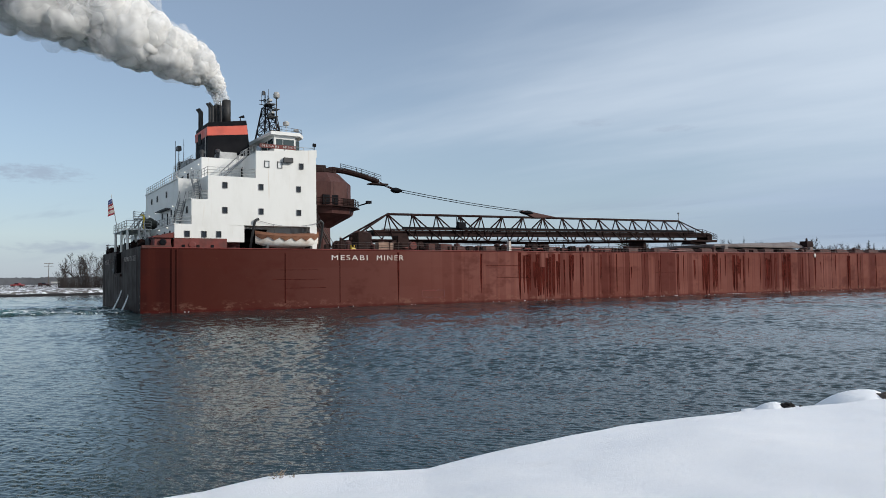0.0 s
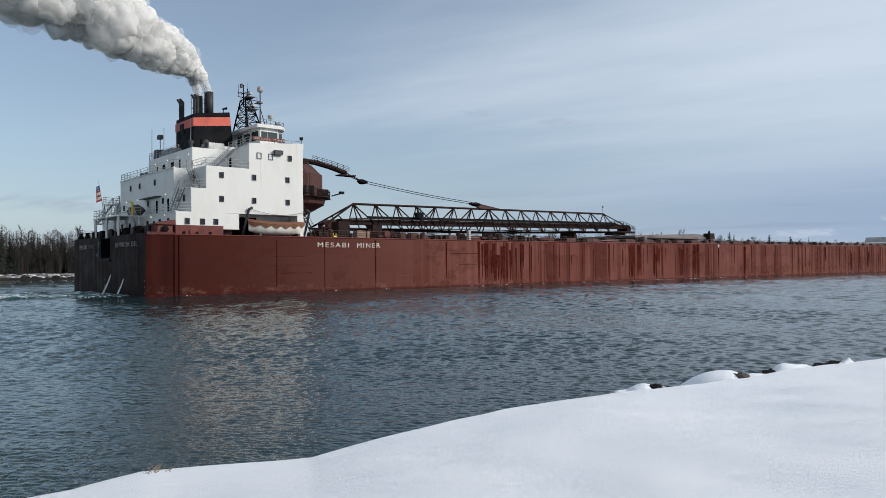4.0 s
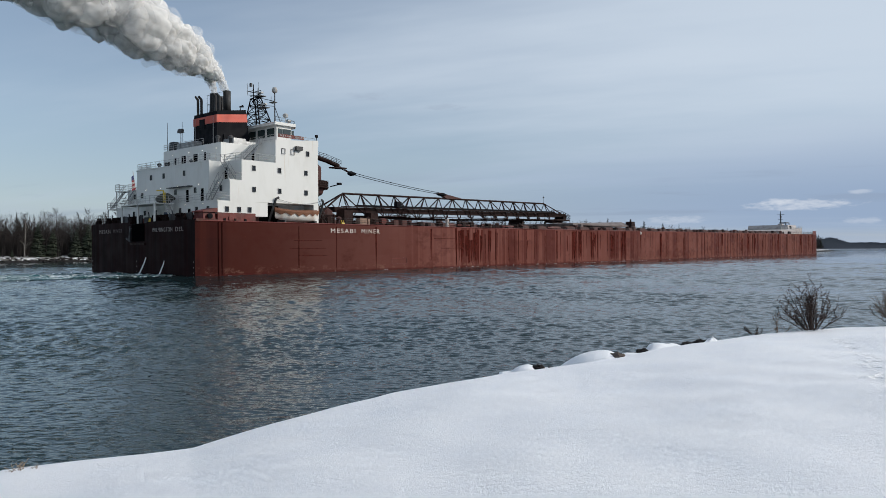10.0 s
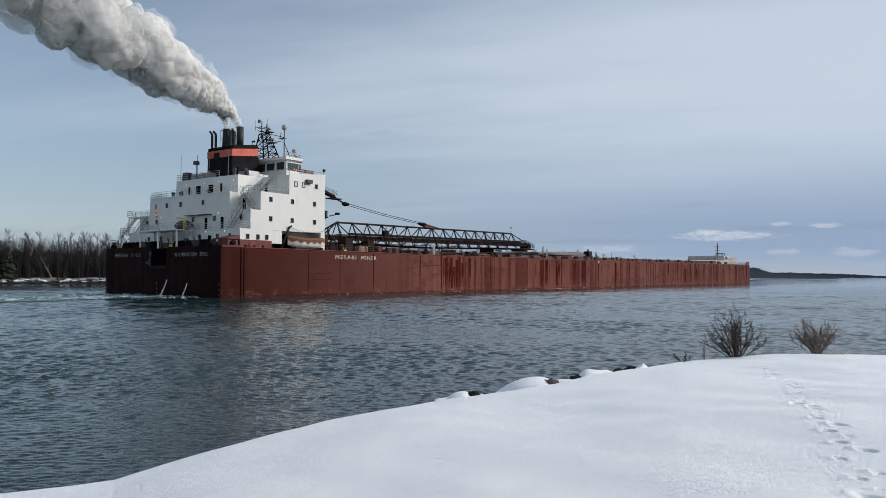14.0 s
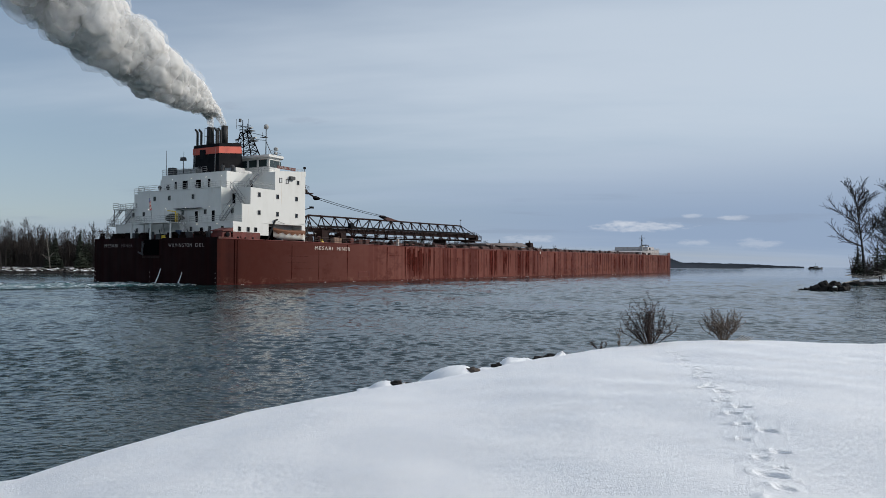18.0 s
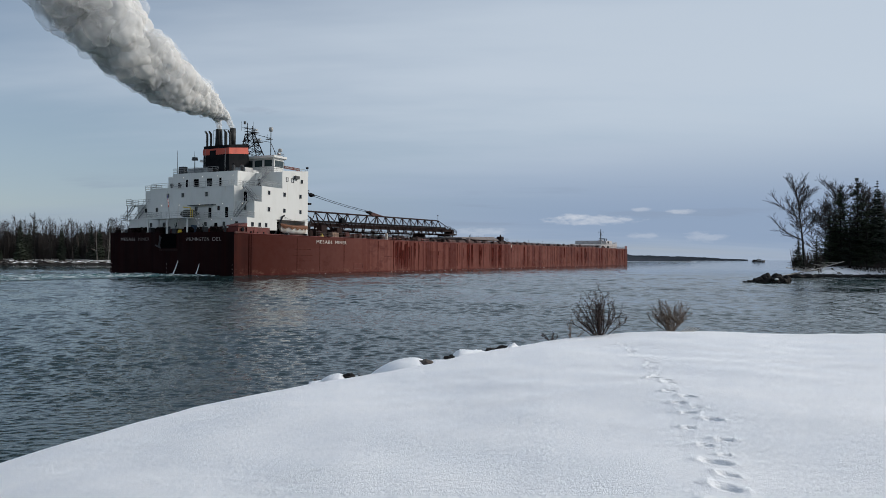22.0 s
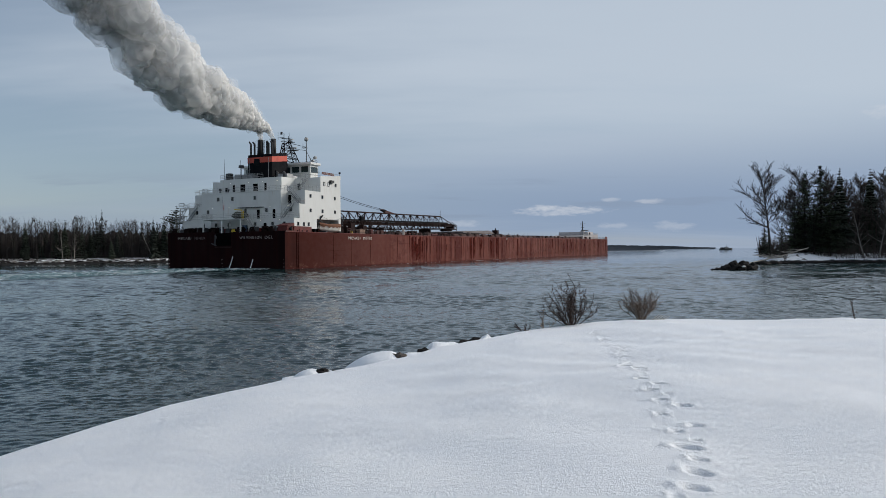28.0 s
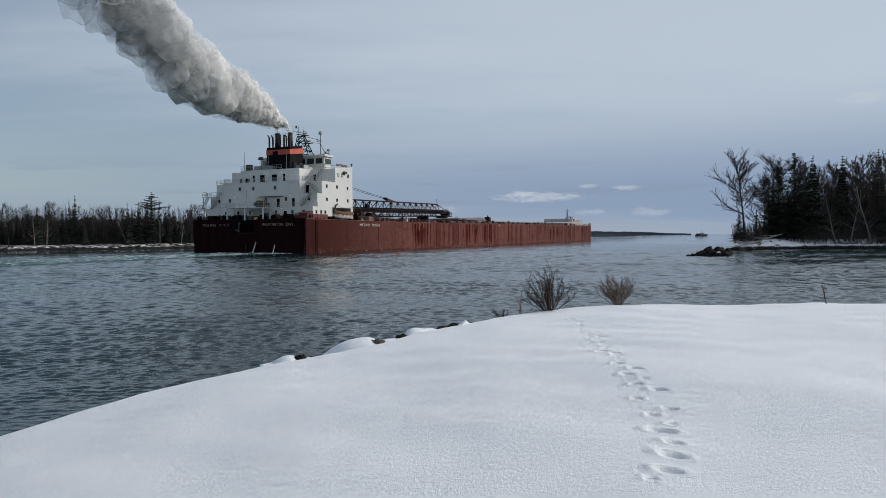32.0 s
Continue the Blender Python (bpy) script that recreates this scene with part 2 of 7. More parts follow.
# maroon and soot, darkened to near-black for the shade on the stern face
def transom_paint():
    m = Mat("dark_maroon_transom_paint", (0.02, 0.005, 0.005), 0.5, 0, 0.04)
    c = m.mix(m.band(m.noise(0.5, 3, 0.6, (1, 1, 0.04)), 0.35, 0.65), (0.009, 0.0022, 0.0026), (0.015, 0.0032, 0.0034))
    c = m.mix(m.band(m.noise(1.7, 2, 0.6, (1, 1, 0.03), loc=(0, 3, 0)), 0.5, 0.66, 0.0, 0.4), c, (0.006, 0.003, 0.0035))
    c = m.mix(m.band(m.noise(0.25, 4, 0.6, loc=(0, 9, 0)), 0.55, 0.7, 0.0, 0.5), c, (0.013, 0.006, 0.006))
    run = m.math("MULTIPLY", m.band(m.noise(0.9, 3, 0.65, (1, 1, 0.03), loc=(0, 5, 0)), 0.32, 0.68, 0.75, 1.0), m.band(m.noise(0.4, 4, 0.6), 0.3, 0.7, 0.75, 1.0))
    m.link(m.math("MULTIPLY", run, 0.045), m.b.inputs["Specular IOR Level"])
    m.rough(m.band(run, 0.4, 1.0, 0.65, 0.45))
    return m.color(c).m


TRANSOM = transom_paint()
LETTERF = worn("worn_away_lettering", (0.11, 0.09, 0.085), (0.03, 0.02, 0.02), 0.7, 1.4)
# dirty white, dimmed further to carry the shade on the transom
LETTERD = worn("dirty_white_lettering", (0.3, 0.27, 0.25), (0.12, 0.09, 0.08), 0.7, 0.9)


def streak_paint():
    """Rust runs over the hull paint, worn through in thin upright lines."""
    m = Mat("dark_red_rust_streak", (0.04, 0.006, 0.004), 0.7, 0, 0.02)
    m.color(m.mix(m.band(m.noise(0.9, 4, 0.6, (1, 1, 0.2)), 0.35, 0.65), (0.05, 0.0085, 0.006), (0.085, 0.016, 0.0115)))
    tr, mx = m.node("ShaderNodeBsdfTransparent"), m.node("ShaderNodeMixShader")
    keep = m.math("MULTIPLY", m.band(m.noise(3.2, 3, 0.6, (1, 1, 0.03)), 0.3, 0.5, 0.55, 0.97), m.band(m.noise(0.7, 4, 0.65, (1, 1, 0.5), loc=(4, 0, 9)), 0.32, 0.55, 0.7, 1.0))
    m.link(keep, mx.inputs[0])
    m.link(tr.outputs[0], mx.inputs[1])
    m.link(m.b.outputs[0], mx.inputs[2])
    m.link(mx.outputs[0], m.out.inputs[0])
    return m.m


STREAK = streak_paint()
WHITE = white_paint()
BULWARK = worn("red_bulwark_paint", (0.13, 0.018, 0.013), (0.07, 0.015, 0.011), 0.55)
DECK = worn("brown_red_deck_paint", (0.08, 0.026, 0.02), (0.06, 0.03, 0.025), 0.8)
BROWN = worn("brown_machinery_paint", (0.075, 0.033, 0.029), (0.044, 0.019, 0.017), 0.6, 0.5, spec=0.2, stretch=(1, 1, 0.2))
TRUSS = worn("dark_brown_steel", (0.024, 0.011, 0.0095), (0.012, 0.006, 0.0055), 0.6, 0.8, spec=0.1)
BLACK = worn("black_funnel_paint", (0.005, 0.0056, 0.0075), (0.01, 0.01, 0.012), 0.6, 0.4, spec=0.06)
VOID = Mat("unlit_dark_interior", (0.003, 0.003, 0.0035), 1.0, 0, 0.0).m
CRANEG = worn("weathered_grey_brown_paint", (0.17, 0.145, 0.14), (0.1, 0.075, 0.07), 0.7, 0.3)
# white of the forward house, greyed to paint in its shade
GREYW = worn("grey_white_forward_paint", (0.42, 0.395, 0.39), (0.3, 0.27, 0.26), 0.6)
SOOTB = worn("grimy_dark_machinery", (0.014, 0.008, 0.007), (0.007, 0.005, 0.005), 0.8, 0.8, spec=0.03)
SOOT = worn("sooty_stack_steel", (0.014, 0.014, 0.015), (0.03, 0.028, 0.026), 0.6, 1.0)
ORANGE = worn("orange_stripe_paint", (0.52, 0.085, 0.05), (0.4, 0.065, 0.042), 0.5, 0.4)
RAILW = worn("white_rail_paint", (0.4, 0.4, 0.385), (0.26, 0.25, 0.24), 0.5)
RAILD = worn("dark_rail_paint", (0.05, 0.035, 0.03), (0.03, 0.02, 0.02), 0.6)
GREYM = worn("grey_galvanised_steel", (0.3, 0.31, 0.31), (0.2, 0.2, 0.2), 0.5, 0.7, metal=0.4)
DARKG = worn("dark_grey_steel", (0.05, 0.052, 0.055), (0.03, 0.03, 0.03), 0.55)
GLASS = Mat("dark_window_glass", (0.012, 0.015, 0.018), 0.06, 0, 0.6).m
GLASSP = Mat("tinted_pilothouse_glass", (0.03, 0.045, 0.045), 0.05, 0, 0.8).m
YELLOW = worn("yellow_paint", (0.62, 0.45, 0.03), (0.45, 0.3, 0.03), 0.5)
BOXTAN = worn("tan_canvas_box", (0.3, 0.2, 0.15), (0.22, 0.14, 0.1), 0.8)
BOATW = worn("lifeboat_white_paint", (0.72, 0.7, 0.66), (0.55, 0.47, 0.4), 0.5)
CANVAS = worn("rust_brown_canvas", (0.17, 0.075, 0.04), (0.12, 0.05, 0.028), 0.85)
LETTER = worn("white_lettering_paint", (0.55, 0.52, 0.48), (0.36, 0.28, 0.24), 0.6)
BLUEG = worn("blue_grey_paint", (0.05, 0.09, 0.15), (0.04, 0.06, 0.09), 0.6)
TARP = worn("olive_grey_tarpaulin", (0.06, 0.062, 0.05), (0.04, 0.04, 0.034), 0.8)
FLAGR = worn("faded_red_cloth", (0.17, 0.022, 0.03), (0.12, 0.018, 0.025), 0.9)
FLAGB = worn("navy_cloth", (0.03, 0.04, 0.12), (0.02, 0.03, 0.09), 0.9)
LAMPW = Mat("lit_deck_lamp", (0.9, 0.85, 0.7), 0.4)
LAMPW.b.inputs["Emission Color"].default_value = (1.0, 0.9, 0.72, 1)
LAMPW.b.inputs["Emission Strength"].default_value = 1.0
LAMPW = LAMPW.m
TRUCKR = worn("red_car_paint", (0.24, 0.022, 0.02), (0.17, 0.018, 0.016), 0.35)
TRUCKM = worn("maroon_car_paint", (0.04, 0.012, 0.012), (0.03, 0.012, 0.012), 0.35)
TYRE = Mat("black_rubber", (0.015, 0.015, 0.015), 0.8).m
POLE = worn("weathered_timber", (0.12, 0.095, 0.075), (0.08, 0.065, 0.05), 0.85)
BARK = worn("grey_brown_bark", (0.03, 0.025, 0.0225), (0.016, 0.014, 0.013), 0.9, 1.5)
TWIG = worn("brown_twigs", (0.036, 0.028, 0.025), (0.022, 0.018, 0.016), 0.9, 2.0)
TWIGP = worn("brown_twigs_of_the_point", (0.06, 0.045, 0.039), (0.036, 0.028, 0.024), 0.9, 2.0)
BIRCH = worn("pale_birch_bark", (0.24, 0.22, 0.2), (0.13, 0.115, 0.1), 0.85, 1.2)
LOGM = worn("bleached_driftwood", (0.4, 0.37, 0.33), (0.26, 0.24, 0.21), 0.85, 1.5)
SHRUB = worn("dark_shrub_stems", (0.055, 0.034, 0.028), (0.032, 0.021, 0.018), 0.85, 4.0)
SHRUBT = worn("tan_shrub_twigs", (0.17, 0.125, 0.095), (0.11, 0.08, 0.06), 0.85, 4.0)
STRAW = worn("dry_grass_stalks", (0.26, 0.19, 0.13), (0.18, 0.13, 0.09), 0.9, 4.0)
ROCK = worn("dark_shore_rock", (0.022, 0.019, 0.0175), (0.011, 0.01, 0.0095), 0.8, 1.3, spec=0.15, fine=7, bump=0.6)
ROCKB = worn("brown_lichen_rock", (0.09, 0.07, 0.058), (0.04, 0.033, 0.03), 0.85, 2.5, fine=14, bump=0.6)
BED = worn("river_bed", (0.06, 0.055, 0.045), (0.04, 0.04, 0.035), 0.9, 0.05)
WOODB = worn("dim_brown_woods", (0.03, 0.024, 0.021), (0.016, 0.014, 0.013), 0.95, 0.15, fine=1.2, stretch=(1, 1, 0.25))
# distance haze is in the colour: paler and bluer than the near woods
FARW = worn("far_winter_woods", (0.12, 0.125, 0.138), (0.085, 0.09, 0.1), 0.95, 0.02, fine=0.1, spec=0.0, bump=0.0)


def needles(name, a, b):
    m = Mat(name, a, 0.75, 0, 0.25)
    info = m.node("ShaderNodeObjectInfo")
    f = m.math("ADD", m.math("MULTIPLY", m.noise(0.8, 4), 0.7), m.math("MULTIPLY", info.outputs["Random"], 0.35))
    return m.color(m.mix(m.band(f, 0.3, 0.8), a, b)).m


SPRUCE = needles("dark_spruce_needles", (0.014, 0.019, 0.014), (0.03, 0.038, 0.024))
PINE = needles("pine_needles", (0.022, 0.032, 0.02), (0.045, 0.06, 0.034))


def snow(name, patch=0.0):
    m = Mat(name, (0.86, 0.87, 0.9), 0.55, 0, 0.25)
    c = m.mix(m.band(m.noise(0.6, 4), 0.3, 0.7), (0.84, 0.855, 0.885), (0.89, 0.895, 0.91))
    if patch > 0:
        c = m.mix(m.band(m.noise(0.45, 5, 0.7), patch, patch + 0.07), c, (0.09, 0.075, 0.06))
    c = m.mix(m.band(m.noise(60, 4, 0.75), 0.3, 0.5, 0.35, 0.0), c, (0.66, 0.69, 0.75))
    m.color(c)
    m.bump(m.noise(2.2, 4, 0.6), 0.25, 0.1)
    m.bump(m.noise(9, 4, 0.65), 0.5, 0.03)
    m.bump(m.noise(28, 4, 0.7), 0.9, 0.02)
    m.bump(m.noise(95, 3, 0.7), 1.0, 0.009)
    return m.m


SNOW = snow("wind_packed_snow")
SNOWP = snow("patchy_shore_snow", 0.44)
SNOWI = snow("snow_with_dead_leaves", 0.57)


def water():
    m = Mat("cold_river_water", (0.012, 0.03, 0.033), 0.04, 0, 0.5)
    m.b.inputs["IOR"].default_value = 1.333
    m.color(m.mix(m.band(m.noise(0.02, 3), 0.35, 0.65), (0.006, 0.02, 0.023), (0.013, 0.034, 0.036)))
    # gusts: ruffled patches and calmer lanes between them
    gust = m.band(m.noise(0.045, 4, 0.6, (0.6, 1.5, 1), loc=(5, 2, 0)), 0.36, 0.62, 0.55, 1.35)
    for scale, st, dist in ((2.0, (0.6, 1.6, 1), 0.03), (5.0, (0.7, 1.5, 1), 0.016)):
        m.bump(m.math("MULTIPLY", m.noise(scale, 2, 0.5, st), gust), 1.0, dist)
    m.bump(m.noise(11.0, 2, 0.5, (1, 1.4, 1)), 1.0, 0.003)
    return m.m


WATER = water()


def foam():
    m = Mat("churned_wake_water", (0.5, 0.56, 0.56), 0.35, 0, 0.25)
    sx = m.node("ShaderNodeSeparateXYZ")
    m.link(m.coords(), sx.inputs[0])
    aft = m.band(sx.outputs[0], -250.0, -15.0, 0.0, 1.0)
    white = m.band(m.noise(0.5, 6, 0.75, (0.8, 1.0, 1), distort=0.8), 0.51, 0.57)
    white = m.math("MULTIPLY", white, m.band(sx.outputs[0], -150.0, -2.0, 0.2, 1.0))
    teal = m.math("MULTIPLY", m.band(m.noise(0.11, 4, 0.65, (0.4, 1.4, 1)), 0.3, 0.5), m.math("MULTIPLY", aft, 0.92))
    # the wake thins out towards its edges
    wide = m.math("ADD", m.math("ABSOLUTE", sx.outputs[1], 0), m.math("MULTIPLY", sx.outputs[0], 0.05))
    edge = m.band(m.math("ADD", wide, m.math("MULTIPLY", m.noise(0.2, 4, 0.6), 8.0)), 11.0, 18.0, 1.0, 0.0)
    white, teal = m.math("MULTIPLY", white, edge), m.math("MULTIPLY", teal, edge)
    f = m.math("MAXIMUM", white, teal)
    c = m.mix(white, (0.032, 0.12, 0.128), (0.74, 0.78, 0.78))
    m.color(c)
    tr = m.node("ShaderNodeBsdfTransparent")
    mx = m.node("ShaderNodeMixShader")
    m.link(f, mx.inputs[0])
    m.link(tr.outputs[0], mx.inputs[1])
    m.link(m.b.outputs[0], mx.inputs[2])
    m.link(mx.outputs[0], m.out.inputs[0])
    m.bump(m.noise(0.9, 5, 0.75), 1.0, 0.5)
    return m.m


FOAM = foam()
JET = Mat("falling_white_water", (0.75, 0.78, 0.8), 0.4).m


def smoke(name, a, b, thin):
    """Pale billows that let light through; thin: how much of the surface is open, in wisps."""
    m = Mat(name, a, 1.0, 0, 0.0)
    m.color(m.mix(m.band(m.noise(0.5, 3, 0.5), 0.3, 0.7), a, b))
    m.bump(m.noise(0.9, 3, 0.5), 0.12, 0.3)
    tl = m.node("ShaderNodeBsdfTranslucent")
    tl.inputs[0].default_value = (*b, 1)
    mx = m.node("ShaderNodeMixShader")
    mx.inputs[0].default_value = 0.5
    m.link(m.b.outputs[0], mx.inputs[1])
    m.link(tl.outputs[0], mx.inputs[2])
    res = mx.outputs[0]
    if thin > 0:
        tr = m.node("ShaderNodeBsdfTransparent")
        m2 = m.node("ShaderNodeMixShader")
        m.link(m.band(m.noise(0.7, 3, 0.55), 0.3, 0.7, thin - (1.0 - thin) * 0.35, thin + (1.0 - thin) * 0.5), m2.inputs[0])
        m.link(res, m2.inputs[1])
        m.link(tr.outputs[0], m2.inputs[2])
        res = m2.outputs[0]
    m.link(res, m.out.inputs[0])
    return m.m


SMOKE = smoke("dense_grey_smoke", (0.86, 0.853, 0.835), (0.93, 0.923, 0.905), 0.16)
SMOKET = smoke("thinning_grey_smoke", (0.92, 0.92, 0.91), (0.97, 0.97, 0.96), 0.7)
SMOKEF = smoke("fading_grey_smoke", (0.93, 0.933, 0.935), (0.97, 0.973, 0.975), 0.84)


# ---- mesh helpers ----
class Geo:
    """Vertices and faces of one mesh."""

    def __init__(self):
        self.v, self.f = [], []

    def add(self, vs, fs):
        n = len(self.v)
        self.v += [tuple(p) for p in vs]
        self.f += [tuple(i + n for i in q) for q in fs]
        return self

    def box(self, x0, x1, y0, y1, z0, z1, inset=0.0):
        i = inset
        vs = [(x0, y0, z0), (x1, y0, z0), (x1, y1, z0), (x0, y1, z0), (x0 + i, y0 + i, z1), (x1 - i, y0 + i, z1), (x1 - i, y1 - i, z1), (x0 + i, y1 - i, z1)]
        return self.add(vs, [(3, 2, 1, 0), (4, 5, 6, 7), (0, 1, 5, 4), (1, 2, 6, 5), (2, 3, 7, 6), (3, 0, 4, 7)])

    def tube(self, a, b, r0, r1=None, n=6, caps=True):
        a, b = Vector(a), Vector(b)
        r1 = r0 if r1 is None else r1
        d = (b - a)
        if d.length < 1e-6:
            return self
        d.normalize()
        u = d.cross(Vector((0, 0, 1)) if abs(d.z) < 0.9 else Vector((1, 0, 0))).normalized()
        w = d.cross(u)
        vs = []
        for p, r in ((a, r0), (b, r1)):
            for k in range(n):
                t = 2 * math.pi * k / n
                vs.append(p + (u * math.cos(t) + w * math.sin(t)) * r)
        fs = [(k, (k + 1) % n, n + (k + 1) % n, n + k) for k in range(n)]
        if caps:
            fs += [tuple(range(n - 1, -1, -1)), tuple(range(n, 2 * n))]
        return self.add(vs, fs)

    def path(self, pts, r, n=6):
        for a, b in zip(pts[:-1], pts[1:]):
            self.tube(a, b, r, r, n)
        return self

    def lathe(self, profile, centre=(0, 0, 0), n=12, turn=0.0, sy=1.0):
        """Profile of (radius, height), turned about a vertical axis."""
        cx, cy, cz = centre
        vs = [(cx + r * math.cos(turn + 2 * math.pi * k / n), cy + sy * r * math.sin(turn + 2 * math.pi * k / n), cz + z) for r, z in profile for k in range(n)]
        fs = [(i * n + k, i * n + (k + 1) % n, (i + 1) * n + (k + 1) % n, (i + 1) * n + k) for i in range(len(profile) - 1) for k in range(n)]
        fs += [tuple(range(n - 1, -1, -1)), tuple((len(profile) - 1) * n + k for k in range(n))]
        return self.add(vs, fs)

    def prism(self, outline, z0, z1):
        """Upright walls over an outline in x and y (counter-clockwise); z may be a function of x and y."""
        n = len(outline)
        f0 = z0 if callable(z0) else (lambda x, y: z0)
        f1 = z1 if callable(z1) else (lambda x, y: z1)
        vs = [(x, y, f0(x, y)) for x, y in outline] + [(x, y, f1(x, y)) for x, y in outline]
        return self.add(vs, [(k, (k + 1) % n, n + (k + 1) % n, n + k) for k in range(n)] + [tuple(range(n - 1, -1, -1)), tuple(range(n, 2 * n))])

    def slab(self, outline, axis, a, b):
        """An outline in the plane across the given axis, pushed from a to b along it."""
        n = len(outline)
        put = (lambda p, q: (q, p[0], p[1])) if axis == "x" else (lambda p, q: (p[0], q, p[1]))
        vs = [put(p, a) for p in outline] + [put(p, b) for p in outline]
        return self.add(vs, [(k, (k + 1) % n, n + (k + 1) % n, n + k) for k in range(n)] + [tuple(range(n - 1, -1, -1)), tuple(range(n, 2 * n))])

    def blob(self, centre, rx, ry, rz, rough=0.2, seed=0.0, sub=2, freq=1.0):
        bm = bmesh.new()
        bmesh.ops.create_icosphere(bm, subdivisions=sub, radius=1.0)
        vs = []
        for q in bm.verts:
            s = 1 + rough * noise.fractal(q.co * freq + Vector((seed, seed * 1.7, seed * 0.3)), 1.0, 2.0, 3)
            vs.append((centre[0] + q.co.x * rx * s, centre[1] + q.co.y * ry * s, centre[2] + q.co.z * rz * s))
        fs = [tuple(q.index for q in f.verts) for f in bm.faces]
        bm.free()
        return self.add(vs, fs)

    def mesh(self, name, material, smooth=False):
        me = bpy.data.meshes.new(name)
        me.from_pydata(self.v, [], self.f)
        bm = bmesh.new()
        bm.from_mesh(me)
        bmesh.ops.recalc_face_normals(bm, faces=bm.faces)
        bm.to_mesh(me)
        bm.free()
        me.materials.append(material)
        if smooth:
            me.polygons.foreach_set("use_smooth", [True] * len(me.polygons))
        return me


def part(name, geo, material, parent, label="", smooth=False):
    """One mesh object under a thing or a part."""
    ob = new(name, geo.mesh(name, material, smooth))
    ob.parent = parent
    return tagged(ob, label) if label else ob


def thing(name, label, category, group="", kind="", m=None):
    ob = new(name)
    if m is not None:
        ob.matrix_basis = m
    return tagged(ob, label, category, group, kind)


def solid(name, geo, material, label, category, group="", kind="", smooth=False):
    """A thing that is one mesh."""
    return tagged(new(name, geo.mesh(name, material, smooth)), label, category, group, kind)


def rail(pts, height=1.05, gap=1.4, r=0.035, bars=3):
    """Posts and bars along a line of points."""
    g = Geo()
    for a, b in zip(pts[:-1], pts[1:]):
        a, b = Vector(a), Vector(b)
        n = max(1, round((b - a).length / gap))
        for k in range(n + 1):
            p = a.lerp(b, k / n)
            g.tube(p, p + Vector((0, 0, height)), r, r, 4, False)
        for j in range(1, bars + 1):
            o = Vector((0, 0, height * j / bars))
            g.tube(a + o, b + o, r * 0.85, r * 0.85, 4, False)
    return g


def stair(a, b, side, width=0.8, steps=12, r=0.05):
    """An open ship's ladder from a up to b; side: the unit way across it."""
    g = Geo()
    a, b, s = Vector(a), Vector(b), Vector(side) * width
    for o in (Vector((0, 0, 0)), s):
        g.tube(a + o, b + o, 0.09, 0.09, 4)
        g.tube(a + o + Vector((0, 0, 0.95)), b + o + Vector((0, 0, 0.95)), r * 0.7, r * 0.7, 4)
        for k in range(0, steps + 1, 4):
            p = a.lerp(b, k / steps) + o
            g.tube(p, p + Vector((0, 0, 0.95)), r * 0.7, r * 0.7, 4)
    d = (b - a)
    flat = Vector((d.x, d.y, 0))
    flat = flat.normalized() * 0.14 if flat.length > 0.05 else Vector((0.14, 0, 0))
    for k in range(1, steps):
        p = a.lerp(b, k / steps)
        g.add([p - flat, p + flat, p + flat + s, p - flat + s, p - flat - Vector((0, 0, 0.05)), p + flat - Vector((0, 0, 0.05)), p + flat + s - Vector((0, 0, 0.05)), p - flat + s - Vector((0, 0, 0.05))],
              [(0, 1, 2, 3), (7, 6, 5, 4), (0, 4, 5, 1), (1, 5, 6, 2), (2, 6, 7, 3), (3, 7, 4, 0)])
    return g


def lettering(name, text, size, m, material, parent, spacing=1.0, depth=0.012):
    """Flat raised letters as a mesh; m places them, x along the line of writing and y up."""
    cu = bpy.data.curves.new(name, "FONT")
    cu.body, cu.size, cu.extrude, cu.space_character = text, size, depth, spacing
    tmp = bpy.data.objects.new("tmp", cu)
    scene.collection.objects.link(tmp)
    me = bpy.data.meshes.new_from_object(tmp.evaluated_get(bpy.context.evaluated_depsgraph_get()))
    bpy.data.objects.remove(tmp)
    me.materials.clear()
    me.materials.append(material)
    ob = new(name, me)
    ob.matrix_basis = m
    ob.parent = parent
    return ob, me


